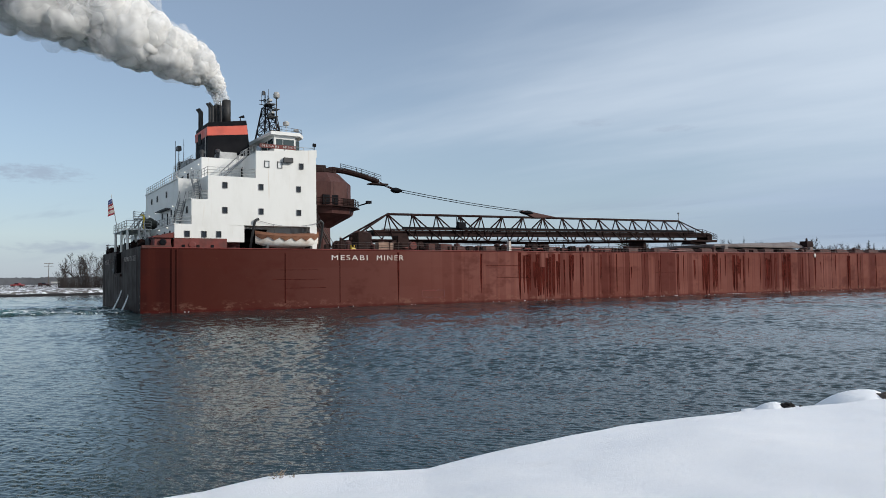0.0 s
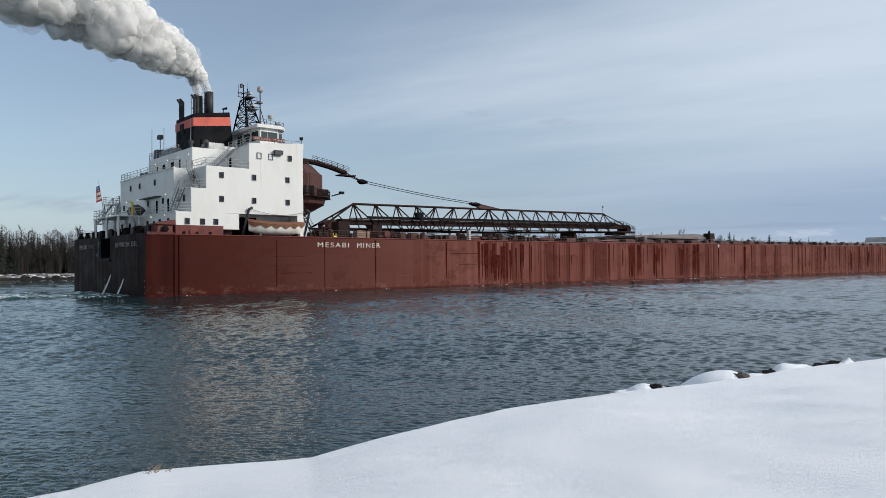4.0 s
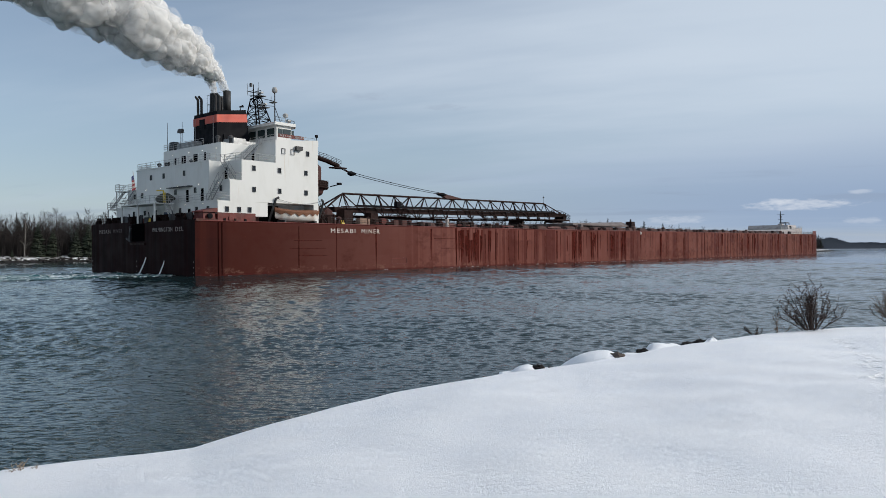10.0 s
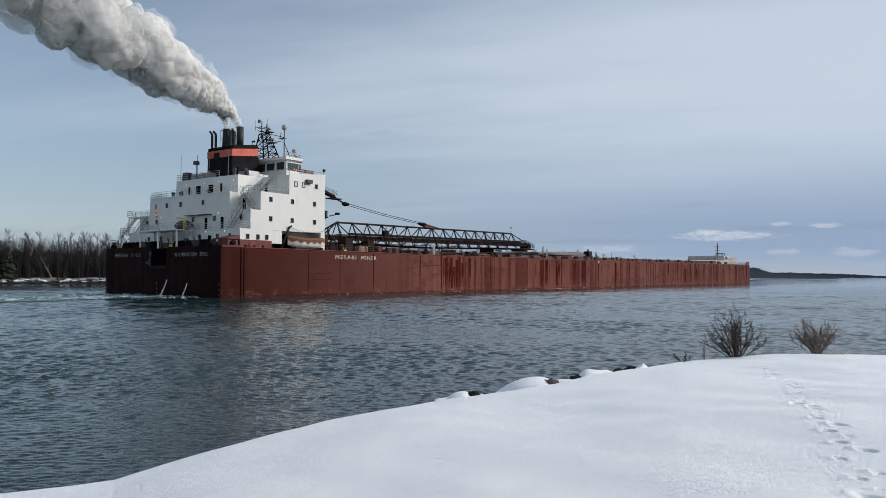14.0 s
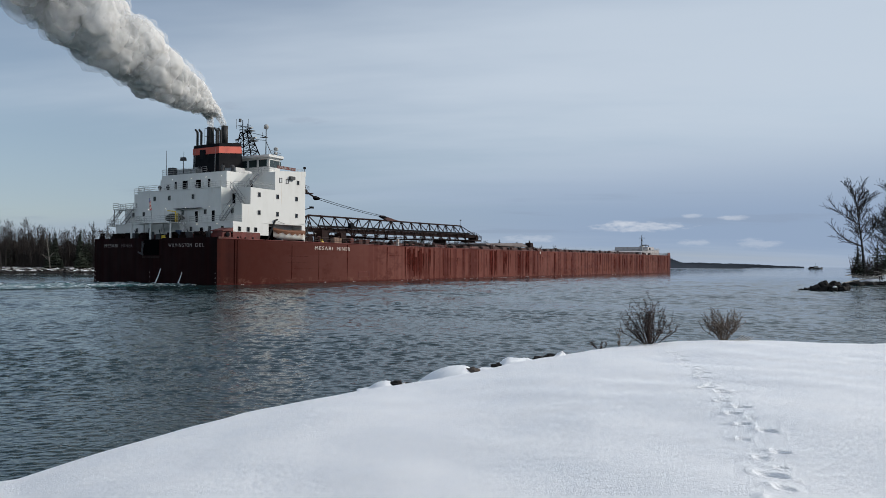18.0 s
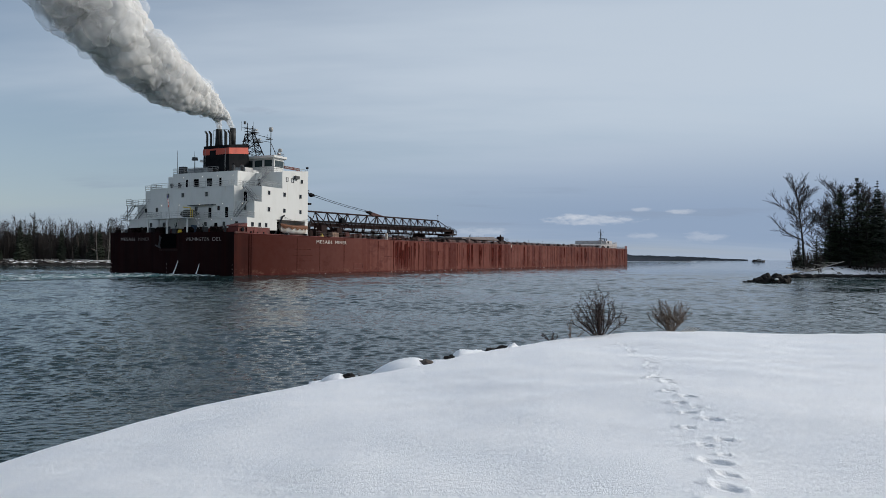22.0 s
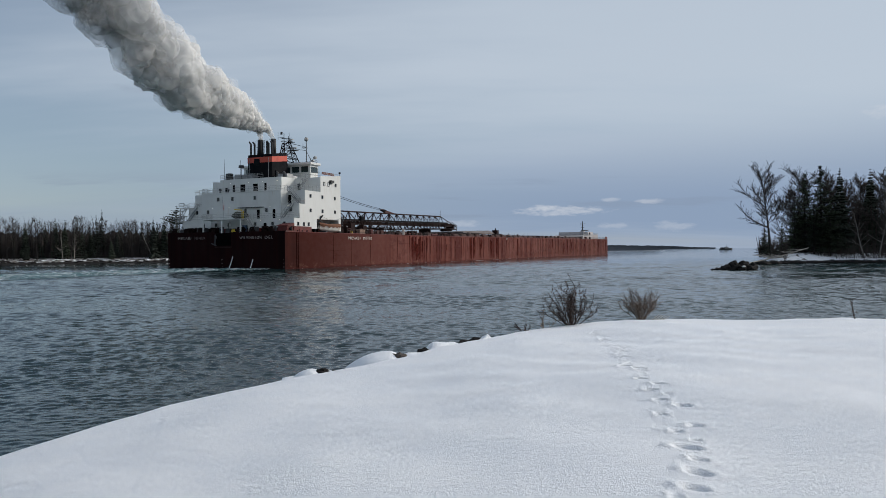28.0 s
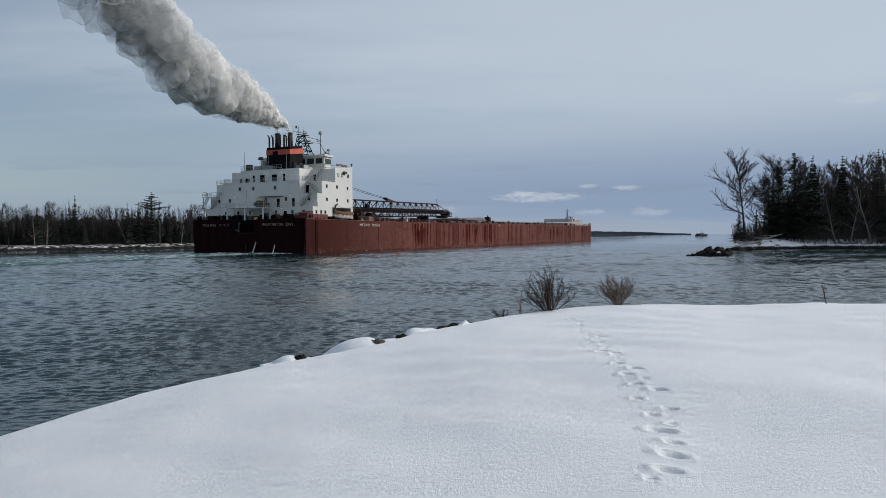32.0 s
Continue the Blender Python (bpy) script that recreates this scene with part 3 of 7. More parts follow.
# ---- river, banks and distance ----
def river():
    """One sheet of water whose mesh fans out from the bank: fine wavelets near it, longer ones further out."""
    rng = np.random.default_rng(5)
    th = np.radians(np.concatenate([np.arange(-180, -84, 6.0), np.arange(-84, 52, 0.24), np.arange(52, 176, 6.0), [180.0]]))
    rr = np.concatenate([[0.02, 1.5, 3.0], 6.4 * np.exp(np.arange(0, 3.9, 0.0031)), 330 * np.exp(np.arange(0.06, 2.72, 0.08)), [5200.0]])
    T, R = np.meshgrid(th, rr, indexing="ij")
    X, Y = -3.0 + R * np.sin(T), 3.0 + R * np.cos(T)
    Z = np.zeros_like(X)
    lull = np.zeros_like(X)
    for _ in range(14):
        wl, a = rng.uniform(9, 40), radians(rng.normal(84, 30))
        lull += np.sin((X * np.cos(a) + Y * np.sin(a)) * 2 * np.pi / wl + rng.uniform(0, 6.3))
    lull = np.clip(1.0 + 0.1 * lull, 0.55, 1.45)
    for _ in range(260):
        # wavelets close by are short; the sheet carries longer ones further out
        wl = 0.09 * 32.0 ** rng.random()
        a = radians(rng.normal(86, 34))
        steep = 0.45
        part_ = np.clip((wl / 0.0088 - R) / (wl * 40), 0, 1) * np.clip((R - wl * 31) / (wl * 20), 0.1, 1)
        Z += steep * np.sqrt(2 / 260) * wl / 6.283 * part_ * np.sin((X * np.cos(a) + Y * np.sin(a)) * 2 * np.pi / wl + rng.uniform(0, 6.3))
    Z *= lull * np.interp(R, [10, 22, 45, 120, 250], [1.0, 0.9, 0.82, 0.68, 0.66]) * np.clip((318 - R) / 50, 0, 1) * np.clip((R - 4) / 2, 0, 1) * np.clip((84 - np.degrees(np.abs(T + radians(16))) + 14) / 20, 0, 1)
    nx, ny = X.shape
    me = bpy.data.meshes.new("river")
    me.vertices.add(nx * ny)
    me.vertices.foreach_set("co", np.stack([X, Y, Z], -1).astype(np.float32).ravel())
    i = np.arange(nx - 1)[:, None] * ny + np.arange(ny - 1)[None, :]
    q = np.stack([i, i + ny, i + ny + 1, i + 1], -1).reshape(-1, 4)
    me.loops.add(q.size)
    me.loops.foreach_set("vertex_index", q.ravel().astype(np.int32))
    me.polygons.add(len(q))
    me.polygons.foreach_set("loop_start", np.arange(0, q.size, 4, dtype=np.int32))
    me.polygons.foreach_set("use_smooth", np.ones(len(q), bool))
    me.update(calc_edges=True)
    me.materials.append(WATER)
    return tagged(new("river_water", me), "dark teal rippled river water under a cloudy sky", "water", kind="structure")


RIVER = river()
solid("ground", Geo().add([(-5200, -5200, -6), (5200, -5200, -6), (5200, 5200, -6), (-5200, 5200, -6)], [(0, 1, 2, 3)]), BED, "river bed and low ground out to the horizon", "ground", kind="structure")

# the near snowbank: bearing and dip (degrees) of its edge as it drops to the water
EDGE = [(-180, -9), (-120, -12), (-75, -16), (-60, -15.7), (-52.5, -15.26), (-48, -14.45), (-40.6, -14.22), (-36, -14.2), (-30.7, -13.1), (-26.5, -12.2), (-21.4, -11.05), (-16, -10.2),
        (-10.8, -9.3), (-7, -8.9), (-4, -8.3), (1, -7.1), (4.9, -6.27), (9.2, -5.8), (13.3, -5.35), (16, -5.17), (20, -5.19), (23.6, -5.2), (26, -5.0), (28.2, -4.82), (33, -4.65), (60, -4.2), (120, -4.0), (180, -9)]
CREST = 0.9
EAZ, EEL = np.array([e[0] for e in EDGE], float), np.array([e[1] for e in EDGE], float)


def edge_dist(az):
    d = (EYE - CREST) / np.tan(-np.radians(np.interp(az, EAZ, EEL)))
    az = np.asarray(az, float)
    back = np.clip((az - 62) / 25, 0, 1) + np.clip((-95 - az) / 30, 0, 1)
    return d * (1 - back) + back * 420


def bank_base(x, y):
    az, r = np.degrees(np.arctan2(x, y)), np.hypot(x, y)
    d = edge_dist(az)
    s = np.clip(r / np.minimum(d, 34), 0, 1)
    z = 1.92 - (1.92 - CREST) * s ** 1.35
    over = np.maximum(r - d, 0)
    drop = z - 0.10 * over - 0.55 * np.maximum(over - 0.25, 0)
    shelf = np.where((az > -13) & (az < 5), np.clip(0.28 - 0.03 * over - 0.6 * np.maximum(over - 5.2, 0), -2, 1), -9)
    return np.where(over > 0, np.maximum(drop, shelf), z), s


def footprints():
    """Places of old prints in the snow, along a wandering track away from the camera."""
    rng = np.random.default_rng(3)
    out = []
    line = [(18.3, 5.5), (18.1, 6.3), (17.7, 7.3), (16.9, 8.4), (15.7, 9.4), (14.6, 10.4), (14.0, 12.3), (13.3, 13.6), (12.5, 16.5), (11.9, 18.0), (10.8, 21.0)]
    az, r = np.array([p[0] for p in line]), np.array([p[1] for p in line])
    dist, k = 5.6, 0
    while dist < 21.5:
        a = radians(np.interp(dist, r, az)) + rng.normal(0, 0.003)
        side = (0.07 if k % 2 else -0.07) + rng.normal(0, 0.05)
        out.append((dist * math.sin(a) + side * math.cos(a), dist * math.cos(a) - side * math.sin(a), rng.choice((0.45, 0.6, 0.75, 0.95)) * rng.uniform(0.85, 1.15)))
        dist += rng.uniform(0.22, 0.5)
        k += 1
    return out


PRINTS = footprints()


def snowbank():
    az = np.concatenate([np.arange(-180, -80, 4.0), np.arange(-80, -45, 0.5), np.arange(-45, 7.5, 0.32), np.arange(7.5, 22, 0.11), np.arange(22, 40, 0.4), np.arange(40, 180.1, 4.0)])
    s = np.concatenate([[0.0, 0.001, 0.004, 0.012, 0.03, 0.06, 0.1], np.linspace(0.14, 0.97, 560), np.linspace(0.975, 1.0, 12), 1 + np.arange(0.006, 0.26, 0.006), [1.28, 1.34]])
    A, S = np.meshgrid(az, s, indexing="ij")
    D = edge_dist(A)
    R = np.where(S <= 1, S * D, D + (S - 1) * 22)
    X, Y = R * np.sin(np.radians(A)), R * np.cos(np.radians(A))
    Z, sn = bank_base(X, Y)
    wob = np.zeros_like(Z)
    rng = np.random.default_rng(11)
    for _ in range(26):
        wl, a = rng.uniform(1.2, 9), rng.uniform(0, 6.3)
        wob += 0.0032 * wl ** 0.8 * np.sin((X * np.cos(a) + Y * np.sin(a)) * 2 * np.pi / wl + rng.uniform(0, 6.3))
    Z += wob * np.clip(1.25 - sn * 0.6, 0.3, 1) * np.where(R < 60, 1, 0)
    # drifts over the boulders at the water: bearing, distance, top, reach to either side, depth
    for a0, d0, top, wl, wr, wd in ((-4.95, 19.1, 0.95, 1.7, 0.8, 1.6), (-3.3, 19.3, 0.87, 0.8, 1.2, 1.7), (-2.6, 19.6, 0.83, 1.0, 1.2, 1.6), (-1.35, 20.9, 0.95, 0.6, 1.5, 1.6), (-0.1, 21.2, 0.91, 1.0, 0.8, 1.5), (0.9, 20.8, 0.8, 0.9, 0.9, 1.4), (2.64, 22.4, 1.0, 0.42, 0.3, 0.9), (-10.7, 17.6, 0.79, 0.95, 0.45, 1.2), (-9.0, 17.2, 0.6, 1.2, 1.2, 1.0)):
        u = np.radians(A - a0) * d0
        e = np.abs(u / np.where(u < 0, wl, wr)) ** 2.0 + np.abs((R - d0) / wd) ** 2.0
        Z = np.where(e < 1.3, np.maximum(Z, top - (top + 0.1) * e ** 1.1), Z)
    for px, py, k in PRINTS:
        u, w = (X - px) * 0.8 - (Y - py) * 0.6, (X - px) * 0.6 + (Y - py) * 0.8
        r2 = ((u / 0.11) ** 2 + (w / 0.065) ** 2) / k ** 2
        Z += np.where(r2 < 12, -0.07 * k * np.exp(-(r2 ** 1.6)) + 0.022 * k * np.exp(-(((u + 0.13) / 0.09) ** 2 + (w / 0.08) ** 2)) + 0.012 * np.exp(-((np.sqrt(r2) - 1.7) / 0.5) ** 2), 0)
    n, m = A.shape
    me = bpy.data.meshes.new("snowbank")
    me.vertices.add(n * m)
    me.vertices.foreach_set("co", np.stack([X, Y, Z], -1).astype(np.float32).ravel())
    i = np.arange(n - 1)[:, None] * m + np.arange(m - 1)[None, :]
    q = np.stack([i, i + 1, i + m + 1, i + m], -1).reshape(-1, 4)
    me.loops.add(q.size)
    me.loops.foreach_set("vertex_index", q.ravel().astype(np.int32))
    me.polygons.add(len(q))
    me.polygons.foreach_set("loop_start", np.arange(0, q.size, 4, dtype=np.int32))
    me.polygons.foreach_set("use_smooth", np.ones(len(q), bool))
    me.update(calc_edges=True)
    me.materials.append(SNOW)
    return tagged(new("ground_snowbank", me), "smooth white snow on the river bank with a line of old tracks", "snow", kind="structure")


snowbank()

# far bank behind the ship: shoreline from west to north
SHORE = [(-420, -160), (-300, -20), (-236, 60), (-222, 105), (-214, 145), (-196, 186), (-172, 216), (-139, 241), (-84, 266), (-30, 300), (20, 370), (60, 460), (95, 560), (112, 600)]
INLAND = [(-0.9, 0.3)] * 3 + [(-0.95, 0.3), (-0.95, 0.3), (-0.8, 0.6), (-0.7, 0.7), (-0.5, 0.86), (-0.4, 0.9), (-0.5, 0.86), (-0.7, 0.7), (-0.8, 0.5), (-0.8, 0.5), (-0.6, 0.8)]


def along(pts, step):
    out = []
    for (a, b) in zip(pts[:-1], pts[1:]):
        n = max(1, int(math.hypot(b[0] - a[0], b[1] - a[1]) / step))
        out += [(a[0] + (b[0] - a[0]) * k / n, a[1] + (b[1] - a[1]) * k / n) for k in range(n)]
    return out + [pts[-1]]


def inland(x, y):
    """Direction away from the water at a point on the far shore."""
    best = (1e9, 0.0, 0.0)
    for (a, b, wa, wb) in zip(SHORE[:-1], SHORE[1:], INLAND[:-1], INLAND[1:]):
        dx, dy = b[0] - a[0], b[1] - a[1]
        f = min(1.0, max(0.0, ((x - a[0]) * dx + (y - a[1]) * dy) / (dx * dx + dy * dy)))
        d = math.hypot(a[0] + dx * f - x, a[1] + dy * f - y)
        if d < best[0]:
            best = (d, wa[0] + (wb[0] - wa[0]) * f, wa[1] + (wb[1] - wa[1]) * f)
    return best[1], best[2]


def strip_bank(name, pts, ways, prof, material, label):
    """Ground that rises from a shoreline: prof is a list of (metres inland, height)."""
    g = Geo()
    t = np.linspace(0, 1, len(pts))
    tt = np.linspace(0, 1, len(pts) * 24)
    px, py = np.interp(tt, t, [p[0] for p in pts]), np.interp(tt, t, [p[1] for p in pts])
    wx, wy = np.interp(tt, t, [w[0] for w in ways]), np.interp(tt, t, [w[1] for w in ways])
    vs, m = [], len(prof)
    for k in range(len(tt)):
        for d, z in prof:
            n = noise.noise(Vector((px[k] * 0.22, py[k] * 0.22, d * 0.1)))
            dd = d + n * min(2.0, d * 0.2 + 0.6)
            vs.append((px[k] + wx[k] * dd, py[k] + wy[k] * dd, z + (0.25 * n if 0 < z else 0)))
    fs = [(k * m + j, k * m + j + 1, (k + 1) * m + j + 1, (k + 1) * m + j) for k in range(len(tt) - 1) for j in range(m - 1)]
    return solid(name, g.add(vs, fs), material, label, "river bank", kind="structure", smooth=True)


strip_bank("ground_far_bank", SHORE, INLAND, [(2.5, 0.35), (4.5, 1.0), (8, 1.5), (16, 1.9), (40, 2.2), (300, 3.0)], SNOWP, "low far bank with patchy snow over brown rock and mud")
strip_bank("ground_far_shore", SHORE, INLAND, [(-4, -1.5), (0, 0.1), (2.2, 0.55), (4.6, 0.8), (6, 0.6)], ROCK, "dark stony toe of the far bank at the water")
ISLE = [(72, 176), (66, 163), (66.5, 155), (73, 157), (82, 160), (96, 157), (118, 152), (150, 142), (200, 110), (280, 60)]
ISLEW = [(0.9, 0.43), (0.9, 0.43), (0.8, 0.6), (0.6, 0.8)] + [(0.45, 0.9)] * 3 + [(0.6, 0.8)] * 3
strip_bank("ground_point_shore", ISLE, ISLEW, [(-3, -1.2), (0, 0.1), (1.4, 0.45), (2.6, 0.5)], ROCK, "dark stony shore of the point")
strip_bank("ground_point", ISLE, ISLEW, [(0.9, 0.2), (2.4, 0.75), (4, 1.2), (9, 1.9), (20, 2.4), (120, 3.0)], SNOWI, "wooded point with snow over a stony shore")


def riprap(pts, ways, step, lo, hi, seed, big, label):
    """Broken stones thrown along a shoreline, too many to count."""
    rng = random.Random(seed)
    g = Geo()
    t = np.linspace(0, 1, len(pts))
    n = sum(int(math.hypot(b[0] - a[0], b[1] - a[1]) / step) for a, b in zip(pts[:-1], pts[1:]))
    for k in range(n):
        f = rng.random()
        d = rng.uniform(lo, hi)
        x = np.interp(f, t, [p[0] for p in pts]) + np.interp(f, t, [w[0] for w in ways]) * d
        y = np.interp(f, t, [p[1] for p in pts]) + np.interp(f, t, [w[1] for w in ways]) * d
        s_ = rng.uniform(0.25, 0.85) * big
        z = float(np.interp(d, [0, 2.2, 4.6, 8], [0.1, 0.5, 0.95, 1.35]))
        g.blob((float(x), float(y), z), s_ * 1.5, s_ * 1.1, s_ * 0.6, 0.5, k * 1.7, 1, 1.6)
    return solid("shore_stones", g, ROCK, label, "stones", kind="stuff")


riprap(SHORE[4:11], INLAND[4:11], 0.35, 0.0, 8.0, 31, 0.8, "broken dark stones strewn along the far shore")
riprap(ISLE[:7], ISLEW[:7], 0.12, -0.3, 2.6, 32, 0.45, "broken dark stones strewn along the point")


def far_woods(name, a0, a1, dist, base, tops, seed, label):
    """A distant wooded shore: three uneven ridges of treetops, one behind the other."""
    g = Geo()
    n = int((a1 - a0) / 0.03)
    for row in range(3):
        d = dist * (1 + 0.05 * row)
        vs = []
        for k in range(n + 1):
            az = a0 + (a1 - a0) * k / n
            hgt = float(np.interp(az, [p[0] for p in tops], [p[1] for p in tops]))
            hgt *= 0.82 + 0.07 * row + 0.2 * noise.noise(Vector((az * 1.3, row * 9.1, seed))) + 0.14 * noise.noise(Vector((az * 9.0, row * 3.7, seed))) + (0.34 if dist < 1200 else 0.1) * noise.noise(Vector((az * 34.0, row * 5.1, seed)))
            x, y = math.sin(radians(az)), math.cos(radians(az))
            vs += [(x * d, y * d, base), (x * d, y * d, hgt), (x * d * 1.03, y * d * 1.03, hgt * 0.9), (x * d * 1.03, y * d * 1.03, base)]
        g.add(vs, [(4 * k + j, 4 * k + 4 + j, 4 * k + 5 + j, 4 * k + 1 + j) for k in range(n) for j in range(3)])
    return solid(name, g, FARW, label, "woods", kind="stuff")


far_woods("backdrop_far_woods", -25, 19.5, 2400, -1, [(-25, 14), (8, 15), (11, 17), (14, 14), (16, 11), (18, 6), (19.5, 4)], 1, "low line of woods far across the water, blue-grey with painted haze")
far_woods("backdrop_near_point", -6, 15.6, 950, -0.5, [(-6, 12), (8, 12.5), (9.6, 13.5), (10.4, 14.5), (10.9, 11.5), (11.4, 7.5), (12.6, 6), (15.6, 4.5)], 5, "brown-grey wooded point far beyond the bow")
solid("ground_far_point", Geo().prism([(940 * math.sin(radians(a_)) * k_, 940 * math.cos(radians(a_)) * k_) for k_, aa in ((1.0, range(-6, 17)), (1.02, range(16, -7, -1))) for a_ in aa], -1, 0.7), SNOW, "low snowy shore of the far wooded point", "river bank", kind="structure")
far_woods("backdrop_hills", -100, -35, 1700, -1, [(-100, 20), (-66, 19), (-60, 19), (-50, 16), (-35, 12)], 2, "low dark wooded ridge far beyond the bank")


# ---- trees ----
def bare_tree(seed, height, spread=0.5, lean=0.0, levels=4, fine=0.014, clear=0.3, rise=1.0):
    """A leafless tree: trunk and limbs in one mesh, fine twigs in another. clear: bare share of the trunk; rise: how steep its limbs are."""
    rng = random.Random(seed)
    wood, twigs = Geo(), Geo()

    def limb(p, d, length, r, lvl):
        q, n = p, 3
        for k in range(n):
            d = (d + Vector((rng.uniform(-1, 1), rng.uniform(-1, 1), rng.uniform(-0.35, 0.6))) * 0.17).normalized()
            q2 = q + d * length / n
            r2 = max(r * 0.78, fine)
            (wood if lvl < 2 else twigs).tube(q, q2, max(r, fine * 1.2), r2, 4 if lvl < 2 else 3, False)
            if lvl < levels - 1:
                for _ in range(2 if lvl > 1 or k == 0 else 3):
                    c = (d + Vector((rng.uniform(-1, 1), rng.uniform(-1, 1), rng.uniform(-0.35, 0.75))) * 0.78).normalized()
                    limb(q.lerp(q2, rng.uniform(0.3, 1.0)), c, length * rng.uniform(0.36, 0.58), max(r2 * 0.55, fine), lvl + 1)
            q, r = q2, r2

    q, d, n = Vector((0, 0, -0.3)), Vector((lean, 0, 1)).normalized(), 9
    r = height * (0.016 if rise < 1 else 0.011) + 0.05
    full = 5 if rise < 1 else 3
    for k in range(n):
        d = (d + Vector((rng.uniform(-1, 1), rng.uniform(-1, 1), 0.5)) * 0.05).normalized()
        q2 = q + d * height * 0.9 / n
        r2 = r * 0.84
        wood.tube(q, q2, r, r2, 6, False)
        f = (k + 1) / n
        if f > clear:
            g_ = (f - clear) / (1 - clear)
            for _ in range(full if f < 0.9 else 5):
                a = rng.uniform(0, 6.283)
                up_ = (rng.uniform(0.35, 0.9) + 0.9 * g_) * rise
                c = Vector((math.cos(a), math.sin(a), up_)).normalized()
                limb(q.lerp(q2, rng.uniform(0, 1)), c, height * spread * (1.0 - (0.42 if rise < 1 else 0.62) * g_) * rng.uniform(0.55, 1.0), max(r2 * 0.5, fine), 1)
        q, r = q2, r2
    top = max(v[2] for v in wood.v + twigs.v)
    k = height / top
    for g in (wood, twigs):
        g.v = [(x * k, y * k, z * k) for x, y, z in g.v]
    return wood, twigs


def spruce_tree(seed, height, width=0.17, bare=0.08, dens=1.0):
    """A spire of drooping branches, each a few ragged sprays of needles."""
    rng = random.Random(seed)
    wood, crown = Geo(), Geo()
    wood.tube((0, 0, -0.3), (0, 0, height * 0.98), height * 0.012 + 0.04, 0.02, 6)
    z = height * bare
    while z < height * 0.985:
        f = 1 - z / height
        rad = height * width * (f ** 0.85) * rng.uniform(0.75, 1.15) + 0.12
        for k in range(int(6 * dens) + 1):
            a = rng.uniform(0, 6.283)
            L = rad * rng.uniform(0.45, 1.25)
            dx, dy = math.cos(a), math.sin(a)
            droop = rng.uniform(0.1, 0.35) * L
            w = L * 0.34 + 0.05
            base = (dx * 0.05, dy * 0.05, z)
            tip = (dx * L, dy * L, z - droop)
            mid = (dx * L * 0.55, dy * L * 0.55, z + 0.05 * L)
            le = (mid[0] - dy * w, mid[1] + dx * w, z - droop * 0.9)
            ri = (mid[0] + dy * w, mid[1] - dx * w, z - droop * 0.9)
            low = (dx * L * 0.5, dy * L * 0.5, z - droop - 0.22 * L)
            crown.add([base, le, tip, ri, mid, low], [(0, 4, 1), (1, 4, 2), (0, 3, 4), (3, 2, 4), (0, 1, 5), (1, 2, 5), (2, 3, 5), (3, 0, 5)])
        z += height * 0.028 * rng.uniform(0.7, 1.3)
    return wood, crown


def pine_tree(seed, height, crown_from=0.35, spread=0.24):
    """A tall pine with level limbs and tufts of needles."""
    rng = random.Random(seed)
    wood, crown = Geo(), Geo()
    wood.tube((0, 0, -0.3), (0, 0, height * 0.95), height * 0.014 + 0.06, 0.05, 7)
    z = height * crown_from
    while z < height:
        f = (z / height - crown_from) / (1 - crown_from)
        for k in range(7):
            a = rng.uniform(0, 6.283)
            L = height * spread * (0.012 + 1.02 * (1 - f) ** 0.85) * rng.uniform(0.35, 1.15)
            e = Vector((math.cos(a) * L, math.sin(a) * L, z + L * rng.uniform(0.0, 0.3)))
            zz = z + rng.uniform(-0.5, 0.5) * height * 0.06
            e.z += zz - z
            wood.tube((0, 0, zz), e, 0.07, 0.025, 4, False)
            for j in range(6):
                c = Vector((0, 0, zz)).lerp(e, 0.3 + 0.14 * j) + Vector((rng.uniform(-1, 1), rng.uniform(-1, 1), rng.uniform(-0.2, 0.4))) * 0.05 * L
                s = height * 0.02 * rng.uniform(0.7, 1.4) * (1.15 - 0.75 * f)
                for _ in range(5):
                    b, u = rng.uniform(0, 6.283), rng.uniform(-0.15, 0.45)
                    t = c + Vector((math.cos(b), math.sin(b), u)) * s * 1.5
                    n = Vector((-math.sin(b), math.cos(b), 0)) * s * 0.34
                    o = Vector((0, 0, s * 0.2))
                    crown.add([c - n * 0.4, t - n, t + o, t + n, c + n * 0.4, t - o], [(0, 1, 2), (0, 2, 4), (4, 2, 3), (0, 5, 1), (0, 4, 5), (4, 3, 5)])
        z += height * 0.052 * rng.uniform(0.6, 1.4)
    return wood, crown


def tree_thing(name, pair, mats, label, m, group=""):
    t = thing(name, label, "tree", group, m=m)
    part("trunk", pair[0], mats[0], t)
    part("crown", pair[1], mats[1], t)
    return t


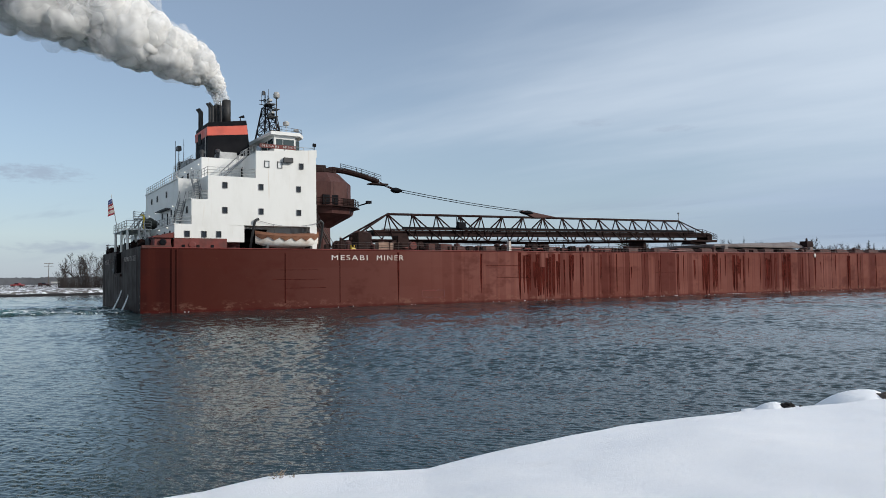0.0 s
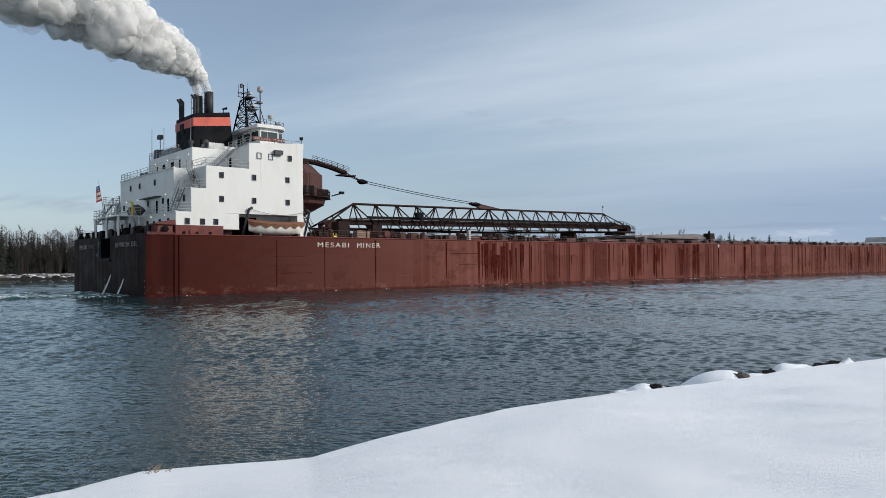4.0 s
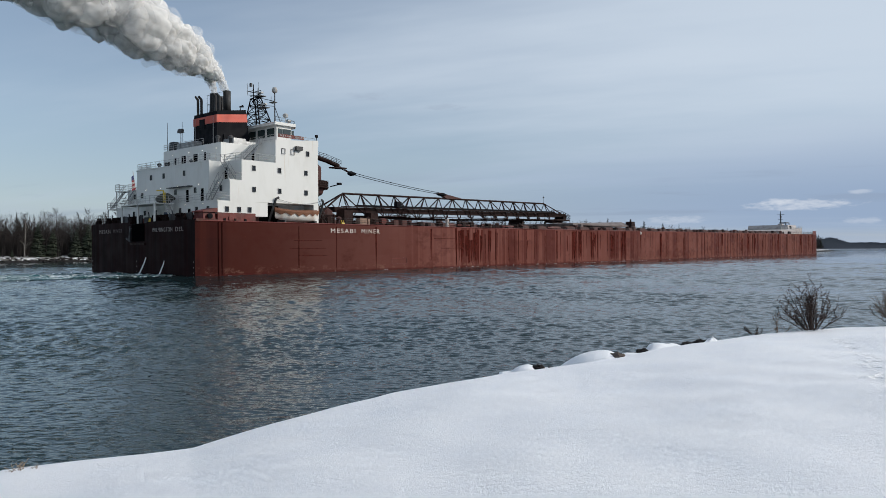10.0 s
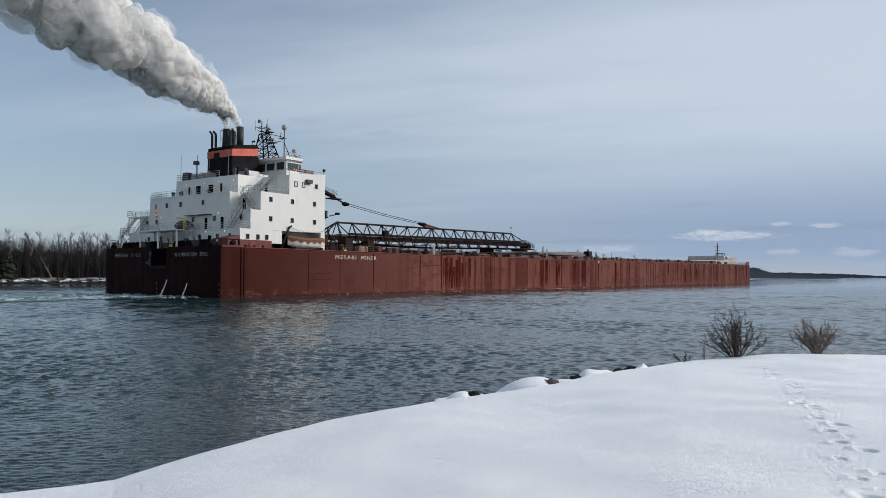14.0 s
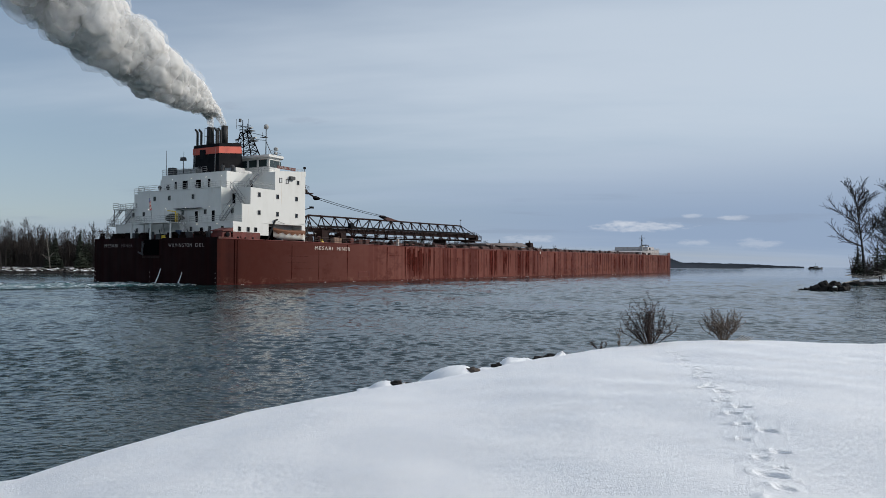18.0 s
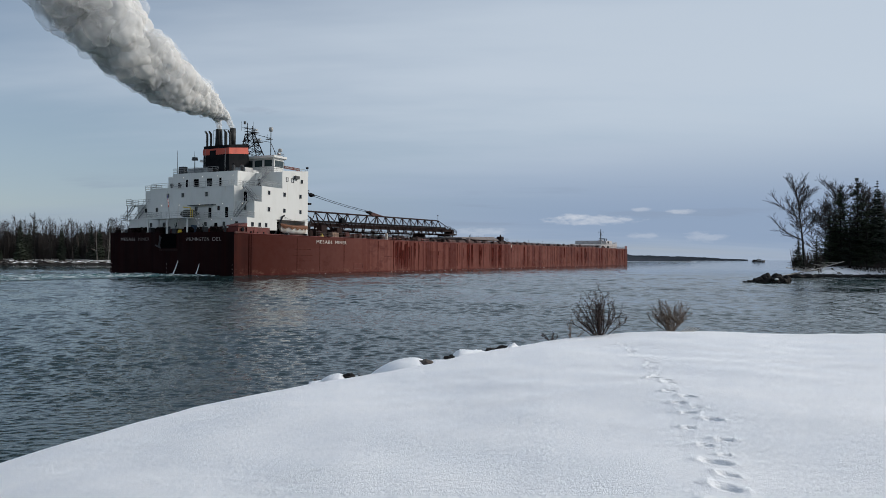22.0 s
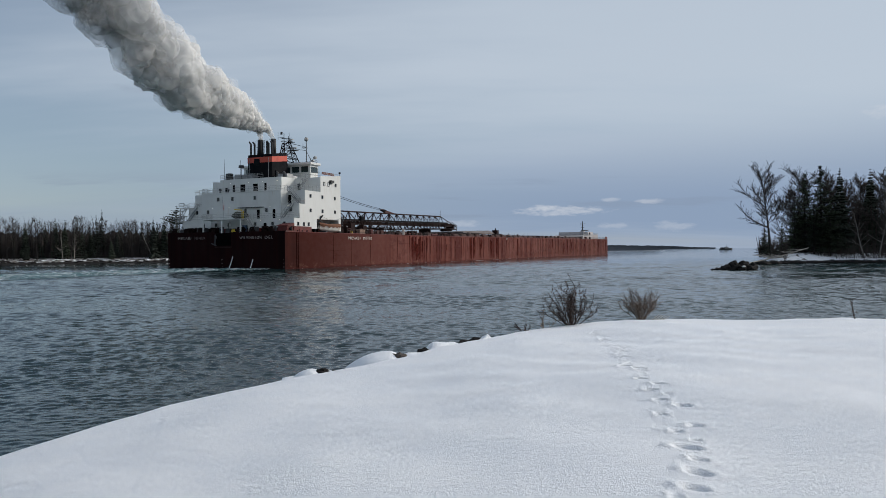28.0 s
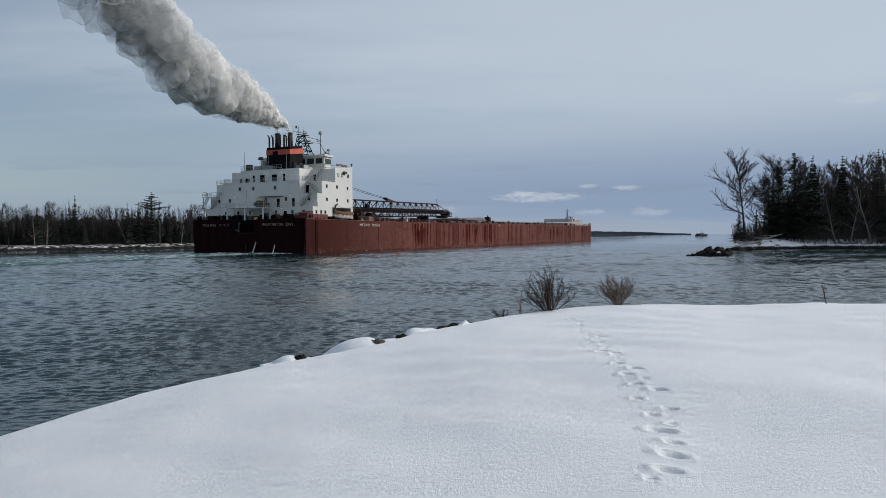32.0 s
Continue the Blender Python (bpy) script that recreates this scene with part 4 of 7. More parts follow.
def forest():
    rng = random.Random(21)
    kinds = []
    hide = pose(-260, 300, 2.2)
    for k, (h_, s_) in enumerate(((15.5, 0.34), (14.0, 0.28), (16.5, 0.36), (12.5, 0.32), (15.0, 0.25), (13.5, 0.36))):
        kinds.append(("bare_tree", tree_thing("bare_tree", bare_tree(40 + k, h_, s_, 0.05, 3, 0.02, 0.3), (BARK, TWIG), "tall leafless grey-brown tree on the far bank", hide, "far bank trees")))
    for k, (h_, w_) in enumerate(((13.5, 0.13), (11.5, 0.16), (8.0, 0.22), (15.5, 0.1))):
        kinds.append(("spruce", tree_thing("spruce_tree", spruce_tree(70 + k, h_, w_, 0.05, 1.8), (BARK, SPRUCE), "dark green pointed spruce on the far bank", hide, "far bank trees")))
    birch = tree_thing("birch_tree", bare_tree(91, 12.0, 0.3, 0.25, 3), (BIRCH, TWIG), "slender pale leaning birch at the water's edge", hide, "far bank trees")
    pts = along(SHORE, 3.4)
    used = set()

    def put(i, x, y, z, s, lean=0.0):
        ob = kinds[i][1] if isinstance(i, int) else i
        m = pose(x, y, z, rng.uniform(-2, 2), lean, rng.uniform(0, 360))
        key = ob.name
        if key not in used:
            used.add(key)
            ob.matrix_basis = m
            ob.scale = (s, s, s)
            return
        c = copy_thing(ob, m)
        c.scale = (s, s, s)

    for (x, y) in pts:
        if math.atan2(x, y) < radians(-56) or y < 118:
            continue
        wx, wy = inland(x, y)
        az = math.degrees(math.atan2(x, y))
        conifer = 0.62 if -30 < az < -10 else (0.28 if az < -31 else 0.5)
        near = y < 330
        low = float(np.interp(y, [250, 300, 360], [1.07, 0.95, 0.75]))
        for row, (d0, d1) in enumerate(((9, 13), (13, 19), (19, 27), (27, 38))):
            if rng.random() > (0.9 if near else 0.5) or (row == 3 and rng.random() < 0.5):
                continue
            d = rng.uniform(d0, d1)
            px, py = x + wx * d + rng.uniform(-2, 2), y + wy * d + rng.uniform(-2, 2)
            if rng.random() < conifer and not (row == 0 and az < -36):
                put(6 + rng.choice((0, 0, 1, 1, 2, 3)), px, py, 1.8, rng.uniform(0.72, 1.15) * low)
            else:
                put(rng.choice((0, 1, 2, 3, 4, 5)), px, py, 1.8, rng.uniform(0.82, 1.0) * low)
        if near and rng.random() < 0.12:
            put(birch, x + wx * 9, y + wy * 9, 1.6, rng.uniform(0.8, 1.1), rng.uniform(-15, 15))
        if near and rng.random() < 0.3:
            put(8, x + wx * 9.5, y + wy * 9.5, 1.7, rng.uniform(0.3, 0.6))
    # low brush that closes the gaps at the foot of the woods
    brush = Geo()
    for (x, y) in along(SHORE, 1.1):
        if math.atan2(x, y) < radians(-56) or y < 118:
            continue
        wx, wy = inland(x, y)
        for _ in range(9):
            d = rng.uniform(9, 42)
            b = Vector((x + wx * d, y + wy * d, 1.8))
            for _ in range(4):
                tip = b + Vector((rng.uniform(-0.9, 0.9), rng.uniform(-0.9, 0.9), rng.uniform(1.0, 5.5)))
                brush.tube(b, tip, 0.05, 0.015, 3, False)
    solid("brush", brush, TWIG, "tangled leafless brush and saplings under the far trees", "undergrowth", kind="stuff")
    back = Geo()
    for (x, y) in along(SHORE, 0.8):
        if math.atan2(x, y) < radians(-55) or y < 125:
            continue
        wx, wy = inland(x, y)
        low = float(np.interp(y, [250, 300, 360], [1.07, 0.95, 0.75]))
        for _ in range(2):
            d, h2 = rng.uniform(20, 60), rng.uniform(7.0, 11.8) * low
            r_ = rng.uniform(0.8, 1.7)
            back.lathe([(r_, 1.5), (r_ * 1.3, h2 * 0.6), (r_ * 1.05, h2 * 0.84), (r_ * 0.55, h2 * 0.96), (0.05, h2)], (x + wx * d, y + wy * d, 0), 5, rng.random())
    sap = Geo()
    for (x, y) in along(SHORE, 0.9):
        if math.atan2(x, y) < radians(-56) or y < 118:
            continue
        wx, wy = inland(x, y)
        low = float(np.interp(y, [250, 300, 360], [1.07, 0.95, 0.75]))
        west = math.atan2(x, y) < radians(-34)
        for _ in range(15 if west else 9):
            d = rng.uniform(11, 50)
            p = Vector((x + wx * d, y + wy * d, 1.8))
            h2 = rng.uniform(9.5, 15.0) if west else rng.uniform(7.5, 14.2) * low
            top = p + Vector((rng.uniform(-0.9, 0.9), rng.uniform(-0.9, 0.9), h2))
            sap.tube(p, p.lerp(top, 0.9), 0.07, 0.015, 3, False)
            for _ in range(21):
                f = rng.uniform(0.3, 0.9) ** 0.8
                q = p.lerp(top, f)
                w_ = 1.7 * (1.15 - f) + 0.45
                sap.tube(q, q + Vector((rng.uniform(-w_, w_), rng.uniform(-w_, w_), rng.uniform(0.5, 1.9))), 0.03, 0.01, 3, False)
    solid("saplings", sap, TWIG, "crowded leafless young trees of the far woods", "woods", kind="stuff")
    solid("back_woods", back, WOODB, "dense dim woods behind the first trees", "woods", kind="stuff")


forest()
for az_, d_, h_, seed_ in ((-45.0, 283, 10.5, 81), (-43.6, 281, 9.5, 82), (-42.8, 282, 12.0, 83), (-45.9, 282, 12.0, 84)):
    _a = radians(az_)
    tree_thing("spruce_tree", spruce_tree(seed_, h_, 0.24, 0.03, 2.2), (BARK, SPRUCE), "broad dark spruce at the edge of the far bank", pose(d_ * math.sin(_a), d_ * math.cos(_a), 1.6), "spruces on the far shore")
# a flat-topped pine that stands over the far woods
_a = radians(-20.4)
tree_thing("pine_tree", pine_tree(5, 18.6, 0.66, 0.3), (BARK, PINE), "old flat-topped pine standing over the far woods", pose(300 * math.sin(_a), 300 * math.cos(_a), 2))


for az_, d_, top_, low_ in ((-8.16, 314, 16.4, 0.5), (-4.73, 332, 16.0, 0.3), (-2.11, 346, 15.4, 0.3), (-0.77, 362, 15.0, 0.4)):
    _a = radians(az_)
    tree_thing("pine_tree", pine_tree(int(d_), top_ - 2, low_, 0.2), (BARK, PINE), "dark pine standing above the far woods", pose(d_ * math.sin(_a), d_ * math.cos(_a), 2), "far bank pines")


def point_trees():
    def at(az, d=176.0):
        d = d if az < 24.2 else d + 13
        return d * math.sin(radians(az)), d * math.cos(radians(az))

    rng = random.Random(8)
    for az, d, h_, s_, seed in ((23.15, 172, 20.4, 0.36, 3), (25.9, 178, 19.4, 0.52, 4), (26.8, 186, 18.6, 0.5, 5), (27.9, 190, 16.5, 0.45, 6), (29.4, 190, 17.0, 0.45, 7), (28.4, 184, 17.2, 0.4, 9), (30.6, 188, 18.6, 0.42, 15), (32.2, 184, 18.0, 0.42, 16), (31.2, 178, 17.0, 0.4, 22), (29.9, 180, 16.0, 0.4, 23), (30.2, 196, 19.0, 0.4, 24), (28.8, 198, 18.0, 0.4, 26), (31.8, 196, 19.5, 0.4, 27), (27.3, 196, 18.5, 0.42, 28), (25.0, 186, 17.0, 0.42, 29), (33.0, 190, 19, 0.4, 30), (24.4, 184, 14.0, 0.4, 19)):
        x, y = at(az, d)
        h_ *= 1.0 if az < 24.2 else 1.12
        tree_thing("bare_tree", bare_tree(seed, h_, s_, rng.uniform(-0.06, 0.06), 4, 0.028, 0.36 if seed in (3, 4) else 0.3, 0.8 if seed in (3, 4) else 1.0), (BARK, BARK if seed in (3, 4) else TWIGP), "tall bare dark-limbed tree on the wooded point", pose(x, y, 1.6, 0, 0, rng.uniform(0, 360)), "trees on the point")
    for az, d, h_, w_, seed in ((27.5, 178, 18.4, 0.15, 31), (29.3, 182, 18.2, 0.14, 32), (31.4, 186, 19.5, 0.15, 33), (25.0, 184, 9.5, 0.24, 45), (28.2, 186, 8.0, 0.28, 46), (29.9, 188, 9.0, 0.27, 47), (30.7, 186, 9.0, 0.27, 48), (28.45, 190, 12.0, 0.17, 49), (30.3, 190, 13.0, 0.17, 50), (26.2, 186, 12.0, 0.2, 36), (28.9, 184, 10.0, 0.22, 37), (33.0, 180, 15.0, 0.18, 39), (31.9, 176, 9.0, 0.26, 41), (34.5, 184, 16.0, 0.18, 42)):
        x, y = at(az, d)
        tree_thing("spruce_tree", spruce_tree(seed, h_ * 1.1, w_ * 1.1, 0.06, 2.2), (BARK, SPRUCE), "dense dark spruce on the wooded point", pose(x, y, 1.6, 0, 0, rng.uniform(0, 360)), "trees on the point")
    for az, d, h_, f_, seed in ((25.35, 174, 16.4, 0.12, 51), (26.35, 176, 18.4, 0.15, 52), (24.7, 173, 10.5, 0.08, 53), (26.9, 172, 11.0, 0.08, 54), (25.9, 171, 11.0, 0.06, 57), (22.75, 170, 6.2, 0.06, 58), (23.9, 176, 6.5, 0.06, 59)):
        x, y = at(az, d)
        tree_thing("pine_tree", pine_tree(seed, h_ * 1.1, f_, 0.27), (BARK, PINE), "dark green pine with ragged limbs on the wooded point", pose(x, y, 1.6, 0, 0, rng.uniform(0, 360)), "trees on the point")
    for az, lean, h_ in ((28.9, 14, 11.0), (29.8, -12, 12.0), (31.0, 10, 13.0)):
        x, y = at(az, 170)
        tree_thing("birch_tree", bare_tree(int(az * 7), h_, 0.28, 0.1, 3), (BIRCH, TWIGP), "slim pale birch leaning over the snowy shore", pose(x, y, 1.3, 0, lean, 200), "birches on the point")
    brush = Geo()
    for _ in range(1500):
        az, d = rng.uniform(22.4, 37), rng.uniform(174, 200)
        x, y = at(az, d)
        b = Vector((x, y, 1.3))
        for _ in range(3):
            brush.tube(b, b + Vector((rng.uniform(-0.8, 0.8), rng.uniform(-0.8, 0.8), rng.uniform(1.2, 5.0))), 0.05, 0.012, 3, False)
    for _ in range(900):
        az, d = rng.uniform(24.0, 36), rng.uniform(169, 177)
        x, y = at(az, d)
        b = Vector((x, y, 0.9))
        for _ in range(2):
            brush.tube(b, b + Vector((rng.uniform(-0.5, 0.5), rng.uniform(-0.5, 0.5), rng.uniform(0.5, 2.4))), 0.03, 0.01, 3, False)
    for _ in range(520):
        az, d = rng.uniform(24.6, 39), rng.uniform(176, 206)
        x, y = at(az, d)
        p, h2 = Vector((x, y, 1.5)), rng.uniform(6.5, 15.0) * (1.0 if az > 26.5 else 0.75)
        top = p + Vector((rng.uniform(-1, 1), rng.uniform(-1, 1), h2))
        brush.tube(p, top, 0.1, 0.03, 3, False)
        for _ in range(12):
            q = p.lerp(top, rng.uniform(0.3, 0.97))
            brush.tube(q, q + Vector((rng.uniform(-1.5, 1.5), rng.uniform(-1.5, 1.5), rng.uniform(0.5, 2.2))), 0.04, 0.015, 3, False)
    solid("brush", brush, TWIGP, "leafless brush among the trees of the point", "undergrowth", kind="stuff")
    back = Geo()
    for _ in range(220):
        az, d, h2 = rng.uniform(24.3, 40), rng.uniform(182, 222), rng.uniform(3.5, 7.5)
        x, y = at(az, d)
        back.lathe([(2.0, 1), (2.4, h2 * 0.45), (1.3, h2 * 0.8), (0.2, h2)], (x, y, 0), 6, rng.random())
    solid("back_woods", back, SPRUCE, "dark evergreen woods behind the point", "woods", kind="stuff")
    # fallen trunks at the tip
    for pts, r, lab in (([(60, 150, 0.4), (68, 155, 1.5), (76.5, 160, 3.3)], 0.12, "long bleached trunk fallen from the point towards the water"),
                        ([(61, 151, 2.0), (66, 154, 1.4), (71, 157, 1.3)], 0.08, "thin bleached branch lying on the shore"),
                        ([(92, 157, 0.6), (97, 160, 1.6), (101, 162, 2.8)], 0.13, "grey trunk leaning out over the stony shore")):
        g = Geo()
        for a, b in zip(pts[:-1], pts[1:]):
            g.tube(a, b, r, r * 0.7, 7)
        for k in range(22):
            a = Vector(pts[0]).lerp(Vector(pts[-1]), rng.uniform(0.2, 0.95))
            g.tube(a, a + Vector((rng.uniform(-3.5, 1), rng.uniform(-1, 1), rng.uniform(-0.5, 0.9))), 0.04, 0.012, 4)
        solid("fallen_log", g, LOGM, lab, "log")
    # rocks along the shore of the point and the pile in the water off it
    for k in range(46):
        f = k / 45
        az = 22.3 + f * 12
        d = 3.45 / math.tan(radians(1.2)) + rng.uniform(-1.5, 1.0) if az < 23 else np.interp(az, [23, 24.19, 24.2, 27, 31.6, 35], [166, 169, 158, 167, 170, 168]) + rng.uniform(-1.5, 0.5)
        x, y = at(az, d)
        s = rng.uniform(0.35, 0.9)
        solid("shore_rock", Geo().blob((x, y, 0.15), s * 1.3, s, s * 0.7, 0.35, k * 1.3, 2), ROCK, "dark wet boulder on the shore of the point", "rock", "rocks along the point")
    for dx, dy, s, hh in ((0, 0, 1.3, 0.95), (1.7, 0.3, 1.2, 1.0), (-1.4, -0.3, 0.9, 0.6), (3.0, 0.2, 0.9, 0.75), (-2.5, -0.2, 0.7, 0.3), (0.9, -0.9, 0.8, 0.6), (2.2, -0.8, 0.7, 0.5), (-3.3, -0.2, 0.5, 0.16)):
        bo = solid("boulder", Geo().blob((44.2 + dx, 116.8 + dy, hh * 0.25), s * 0.85, s * 0.7, hh * 1.15, 0.38, dx * 3.1 + 2, 3, 1.5), ROCK, "dark rounded boulder of a pile standing in the river", "rock", "rock pile in the river")
        if dx in (0.9,):
            part("snow_cap", Geo().blob((44.3 + dx, 116.4 + dy, hh * 0.95), 0.3, 0.3, 0.12, 0.3, dx, 2), SNOW, bo, "small cap of snow", True)


point_trees()


# ---- near shore: shrubs, rocks, stalks ----
def shrub(seed, height, width, stems, mat, leaves, label, m, r0=0.014, depth=2):
    """Stems that fan out from one foot and fork into short stiff twigs with shrivelled buds."""
    rng = random.Random(seed)
    t = thing("shrub", label, "shrub", m=m)
    lf, g = Geo(), Geo()

    def shoot(p, d, length, r, lvl):
        q, n = p, 4
        for k in range(n):
            d = (d + Vector((rng.uniform(-1, 1), rng.uniform(-1, 1), rng.uniform(-0.25, 0.35))) * 0.22).normalized()
            q2 = q + d * length / n
            g.tube(q, q2, r, r * 0.84, 4 if lvl == 0 else 3, False)
            r *= 0.84
            if lvl < depth and (k or lvl):
                for _ in range(2 if lvl == 0 else 1):
                    c = (d * 0.8 + Vector((rng.uniform(-1, 1), rng.uniform(-1, 1), rng.uniform(-0.2, 0.8))) * 0.75).normalized()
                    shoot(q.lerp(q2, rng.uniform(0.2, 1)), c, length * rng.uniform(0.24, 0.42), max(r * 0.6, 0.004), lvl + 1)
            if leaves and lvl >= 1 and rng.random() < leaves:
                o = q2 + Vector((rng.uniform(-0.02, 0.02), rng.uniform(-0.02, 0.02), rng.uniform(-0.02, 0.02)))
                s = rng.uniform(0.018, 0.042)
                a = rng.uniform(0, 6.28)
                u, w = Vector((math.cos(a), math.sin(a), 0.4)) * s, Vector((-math.sin(a), math.cos(a), 0.5)) * s * 0.6
                lf.add([o - u, o + w, o + u, o - w + Vector((0, 0, s * 0.4))], [(0, 1, 2), (0, 2, 3)])
            q = q2

    for k in range(stems):
        g = Geo()
        a, o = rng.uniform(0, 6.283), rng.random() ** 0.7
        tilt = o * math.atan2(width, height * 0.55)
        d = Vector((math.cos(a) * math.sin(tilt), math.sin(a) * math.sin(tilt), math.cos(tilt)))
        shoot(Vector((math.cos(a) * 0.1 * o * width, math.sin(a) * 0.1 * o * width, -0.1)), d, (height * math.cos(tilt) ** 2 + width * 0.9 * math.sin(tilt) ** 2) * rng.uniform(0.72, 1.12), r0, 0)
        part("stem", g, mat, t)
    if lf.v:
        part("dry_foliage", lf, mat, t, "shrivelled dark leaves and buds")
    return t


def on_bank(az, d):
    x, y = d * math.sin(radians(az)), d * math.cos(radians(az))
    return x, y, float(bank_base(np.array(x), np.array(y))[0])


x, y, z = on_bank(9.1, 26.0)
shrub(4, 1.38, 1.05, 26, SHRUB, 0.9, "dark leafless shrub with shrivelled buds on the snowy bank", pose(x, y, z), 0.017)
x, y, z = on_bank(14.25, 28.8)
shrub(9, 1.1, 0.8, 46, SHRUBT, 0.35, "pale brown twiggy shrub on the edge of the snow", pose(x, y, z), 0.009)
x, y, z = on_bank(5.6, 24.5)
shrub(12, 0.42, 0.4, 5, SHRUB, 0.2, "few short dead twigs sticking out of the snow", pose(x, y, z))
x, y, z = on_bank(7.0, 25.0)
shrub(13, 0.55, 0.6, 4, SHRUBT, 0.1, "thin dry stalks bent over the bank", pose(x, y, z))
x, y, z = on_bank(-47.0, 10.3)
shrub(15, 0.2, 0.2, 14, STRAW, 0.0, "small tuft of dry grass in the snow", pose(x, y, z), 0.005, 1)
x, y, z = on_bank(28.4, 30.0)
shrub(17, 0.72, 0.12, 2, SHRUB, 0.0, "single dead stalk standing in the snow", pose(x, y, z))
x, y, z = on_bank(15.5, 27.6)
g = Geo()
for k in range(5):
    g.tube((x - 0.25 + k * 0.1, y, z + 0.02), (x + 0.05 + k * 0.09, y + 0.1, z + 0.2 - k * 0.02), 0.018, 0.01, 5)
solid("driftwood", g, LOGM, "few bleached sticks lying on the snow by a shrub", "driftwood")


def shore_rocks():
    stones = ((-4.12, 18.85, 0.8, 0.2, 0.8), (-2.3, 20.4, 0.76, 0.15, 0.7), (0.89, 21.6, 0.84, 0.17, 0.6), (0.66, 21.5, 0.78, 0.13, 0.6), (1.12, 21.5, 0.72, 0.17, 0.6), (2.05, 22.4, 0.78, 0.36, 0.42), (1.6, 22.3, 0.7, 0.2, 0.5),
              (-9.93, 17.5, 0.7, 0.17, 0.7), (-9.35, 17.9, 0.56, 0.22, 0.5), (-8.75, 18.0, 0.6, 0.26, 0.4), (-8.2, 18.1, 0.58, 0.24, 0.4), (-7.6, 18.3, 0.55, 0.22, 0.4))
    for az, d, zz, s in ((a, b, c, e) for a, b, c, e, f in stones):
        flat = [q[4] for q in stones if q[0] == az][0]
        x, y = d * math.sin(radians(az)), d * math.cos(radians(az))
        solid("shore_rock", Geo().blob((x, y, zz - s * 0.1), s, s * 0.8, s * flat, 0.5, az * 2.2, 3, 1.7), ROCKB if az < -4 and az > -5 else ROCK, "dark boulder half buried in snow at the water", "rock", "shore rocks")


shore_rocks()


# ---- things on the far bank and far water ----
def pickup(name, m, paint, label, cab_back):
    t = thing(name, label, "vehicle", m=m)
    g = Geo()
    top = [(-2.7, 0.55), (2.7, 0.55), (2.7, 1.05), (1.35, 1.15), (0.75, 1.85), (-0.75, 1.85), (-1.0, 1.15), (-2.7, 1.1)] if not cab_back else [(-2.6, 0.5), (2.5, 0.5), (2.5, 1.05), (1.35, 1.15), (0.7, 1.75), (-2.2, 1.75), (-2.6, 1.1)]
    g.slab(top, "y", -0.95, 0.95)
    part("body", g, paint, t)
    gl = Geo().slab([(0.7, 1.2), (1.15, 1.2), (0.72, 1.72), (-0.65, 1.72), (-0.85, 1.2)], "y", -0.965, 0.965)
    part("window", gl, GLASS, t)
    for wx in (-1.75, 1.75):
        for wy in (-0.9, 0.9):
            w = Geo().tube((wx, wy - 0.13, 0.4), (wx, wy + 0.13, 0.4), 0.4, 0.4, 14)
            part("wheel", w, TYRE, t)
    return t


def bearing(az, d, z):
    return d * math.sin(radians(az)), d * math.cos(radians(az)), z


x, y, z = bearing(-64.45, 385, 2.4)
pickup("pickup_truck", pose(x, y, z, 0, 0, 40), TRUCKR, "red pickup truck parked on the snowy far bank", False)
x, y, z = bearing(-62.85, 385, 2.4)
pickup("estate_car", pose(x, y, z, 0, 0, 35), TRUCKM, "dark maroon car parked on the snowy far bank", True)
x, y, z = bearing(-62.6, 390, 2.3)
t = thing("utility_pole", "wooden utility pole with two crossarms on the far bank", "pole", m=pose(x, y, z, 0, 0, 60))
part("pole", Geo().tube((0, 0, -0.3), (0, 0, 11.0), 0.17, 0.12, 8), POLE, t)
for hh in (9.4, 10.6):
    part("crossarm", Geo().box(-1.9, 1.9, -0.08, 0.08, hh, hh + 0.2), POLE, t)
x, y, z = bearing(-62.15, 385, 2.3)
t = thing("notice_board", "low white board on posts on the far bank", "sign", m=pose(x, y, z, 0, 0, 55))
part("board", Geo().box(-2.2, 2.2, -0.08, 0.08, 1.5, 2.3), RAILW, t)
for px in (-1.6, 1.6):
    part("post", Geo().tube((px, 0, -0.2), (px, 0, 1.7), 0.07, 0.07, 6), POLE, t)
for k, (az, hh) in enumerate(((-61.8, 9.0), (-61.2, 12.5), (-60.7, 11.5), (-60.2, 13), (-59.6, 12), (-59.0, 13), (-58.3, 12), (-57.6, 13))):
    x, y, z = bearing(az, 285 + 5 * (k % 3), 2.0)
    tree_thing("bare_tree", bare_tree(120 + k, hh, 0.42, 0.05, 3, 0.02), (BARK, TWIG), "leafless tree in a small clump by the road", pose(x, y, z, 0, 0, 40 * k), "trees by the road")


rng = random.Random(55)
for k in range(16):
    az = rng.uniform(-62.0, -58.0)
    x, y, z = bearing(az, rng.uniform(283, 305), 2.0)
    tree_thing("bare_tree", bare_tree(150 + k, rng.uniform(8.0, 13.0), 0.4, 0.05, 3, 0.022, 0.15), (BARK, TWIG), "leafless tree in a small clump by the road", pose(x, y, z, 0, 0, 47 * k), "trees by the road")
g = Geo()
for k in range(900):
    az = rng.uniform(-75, -57.0) if k < 500 else rng.uniform(-62, -57.5)
    b = Vector(bearing(az, rng.uniform(310, 400) if k < 500 else rng.uniform(280, 300), 2.0))
    for _ in range(4):
        g.tube(b, b + Vector((rng.uniform(-0.8, 0.8), rng.uniform(-0.8, 0.8), rng.uniform(0.5, 1.4 if k < 500 else 4.5))), 0.04, 0.012, 3, False)
solid("brush", g, TWIG, "low brown brush on the field behind the snowy bank", "undergrowth", kind="stuff")


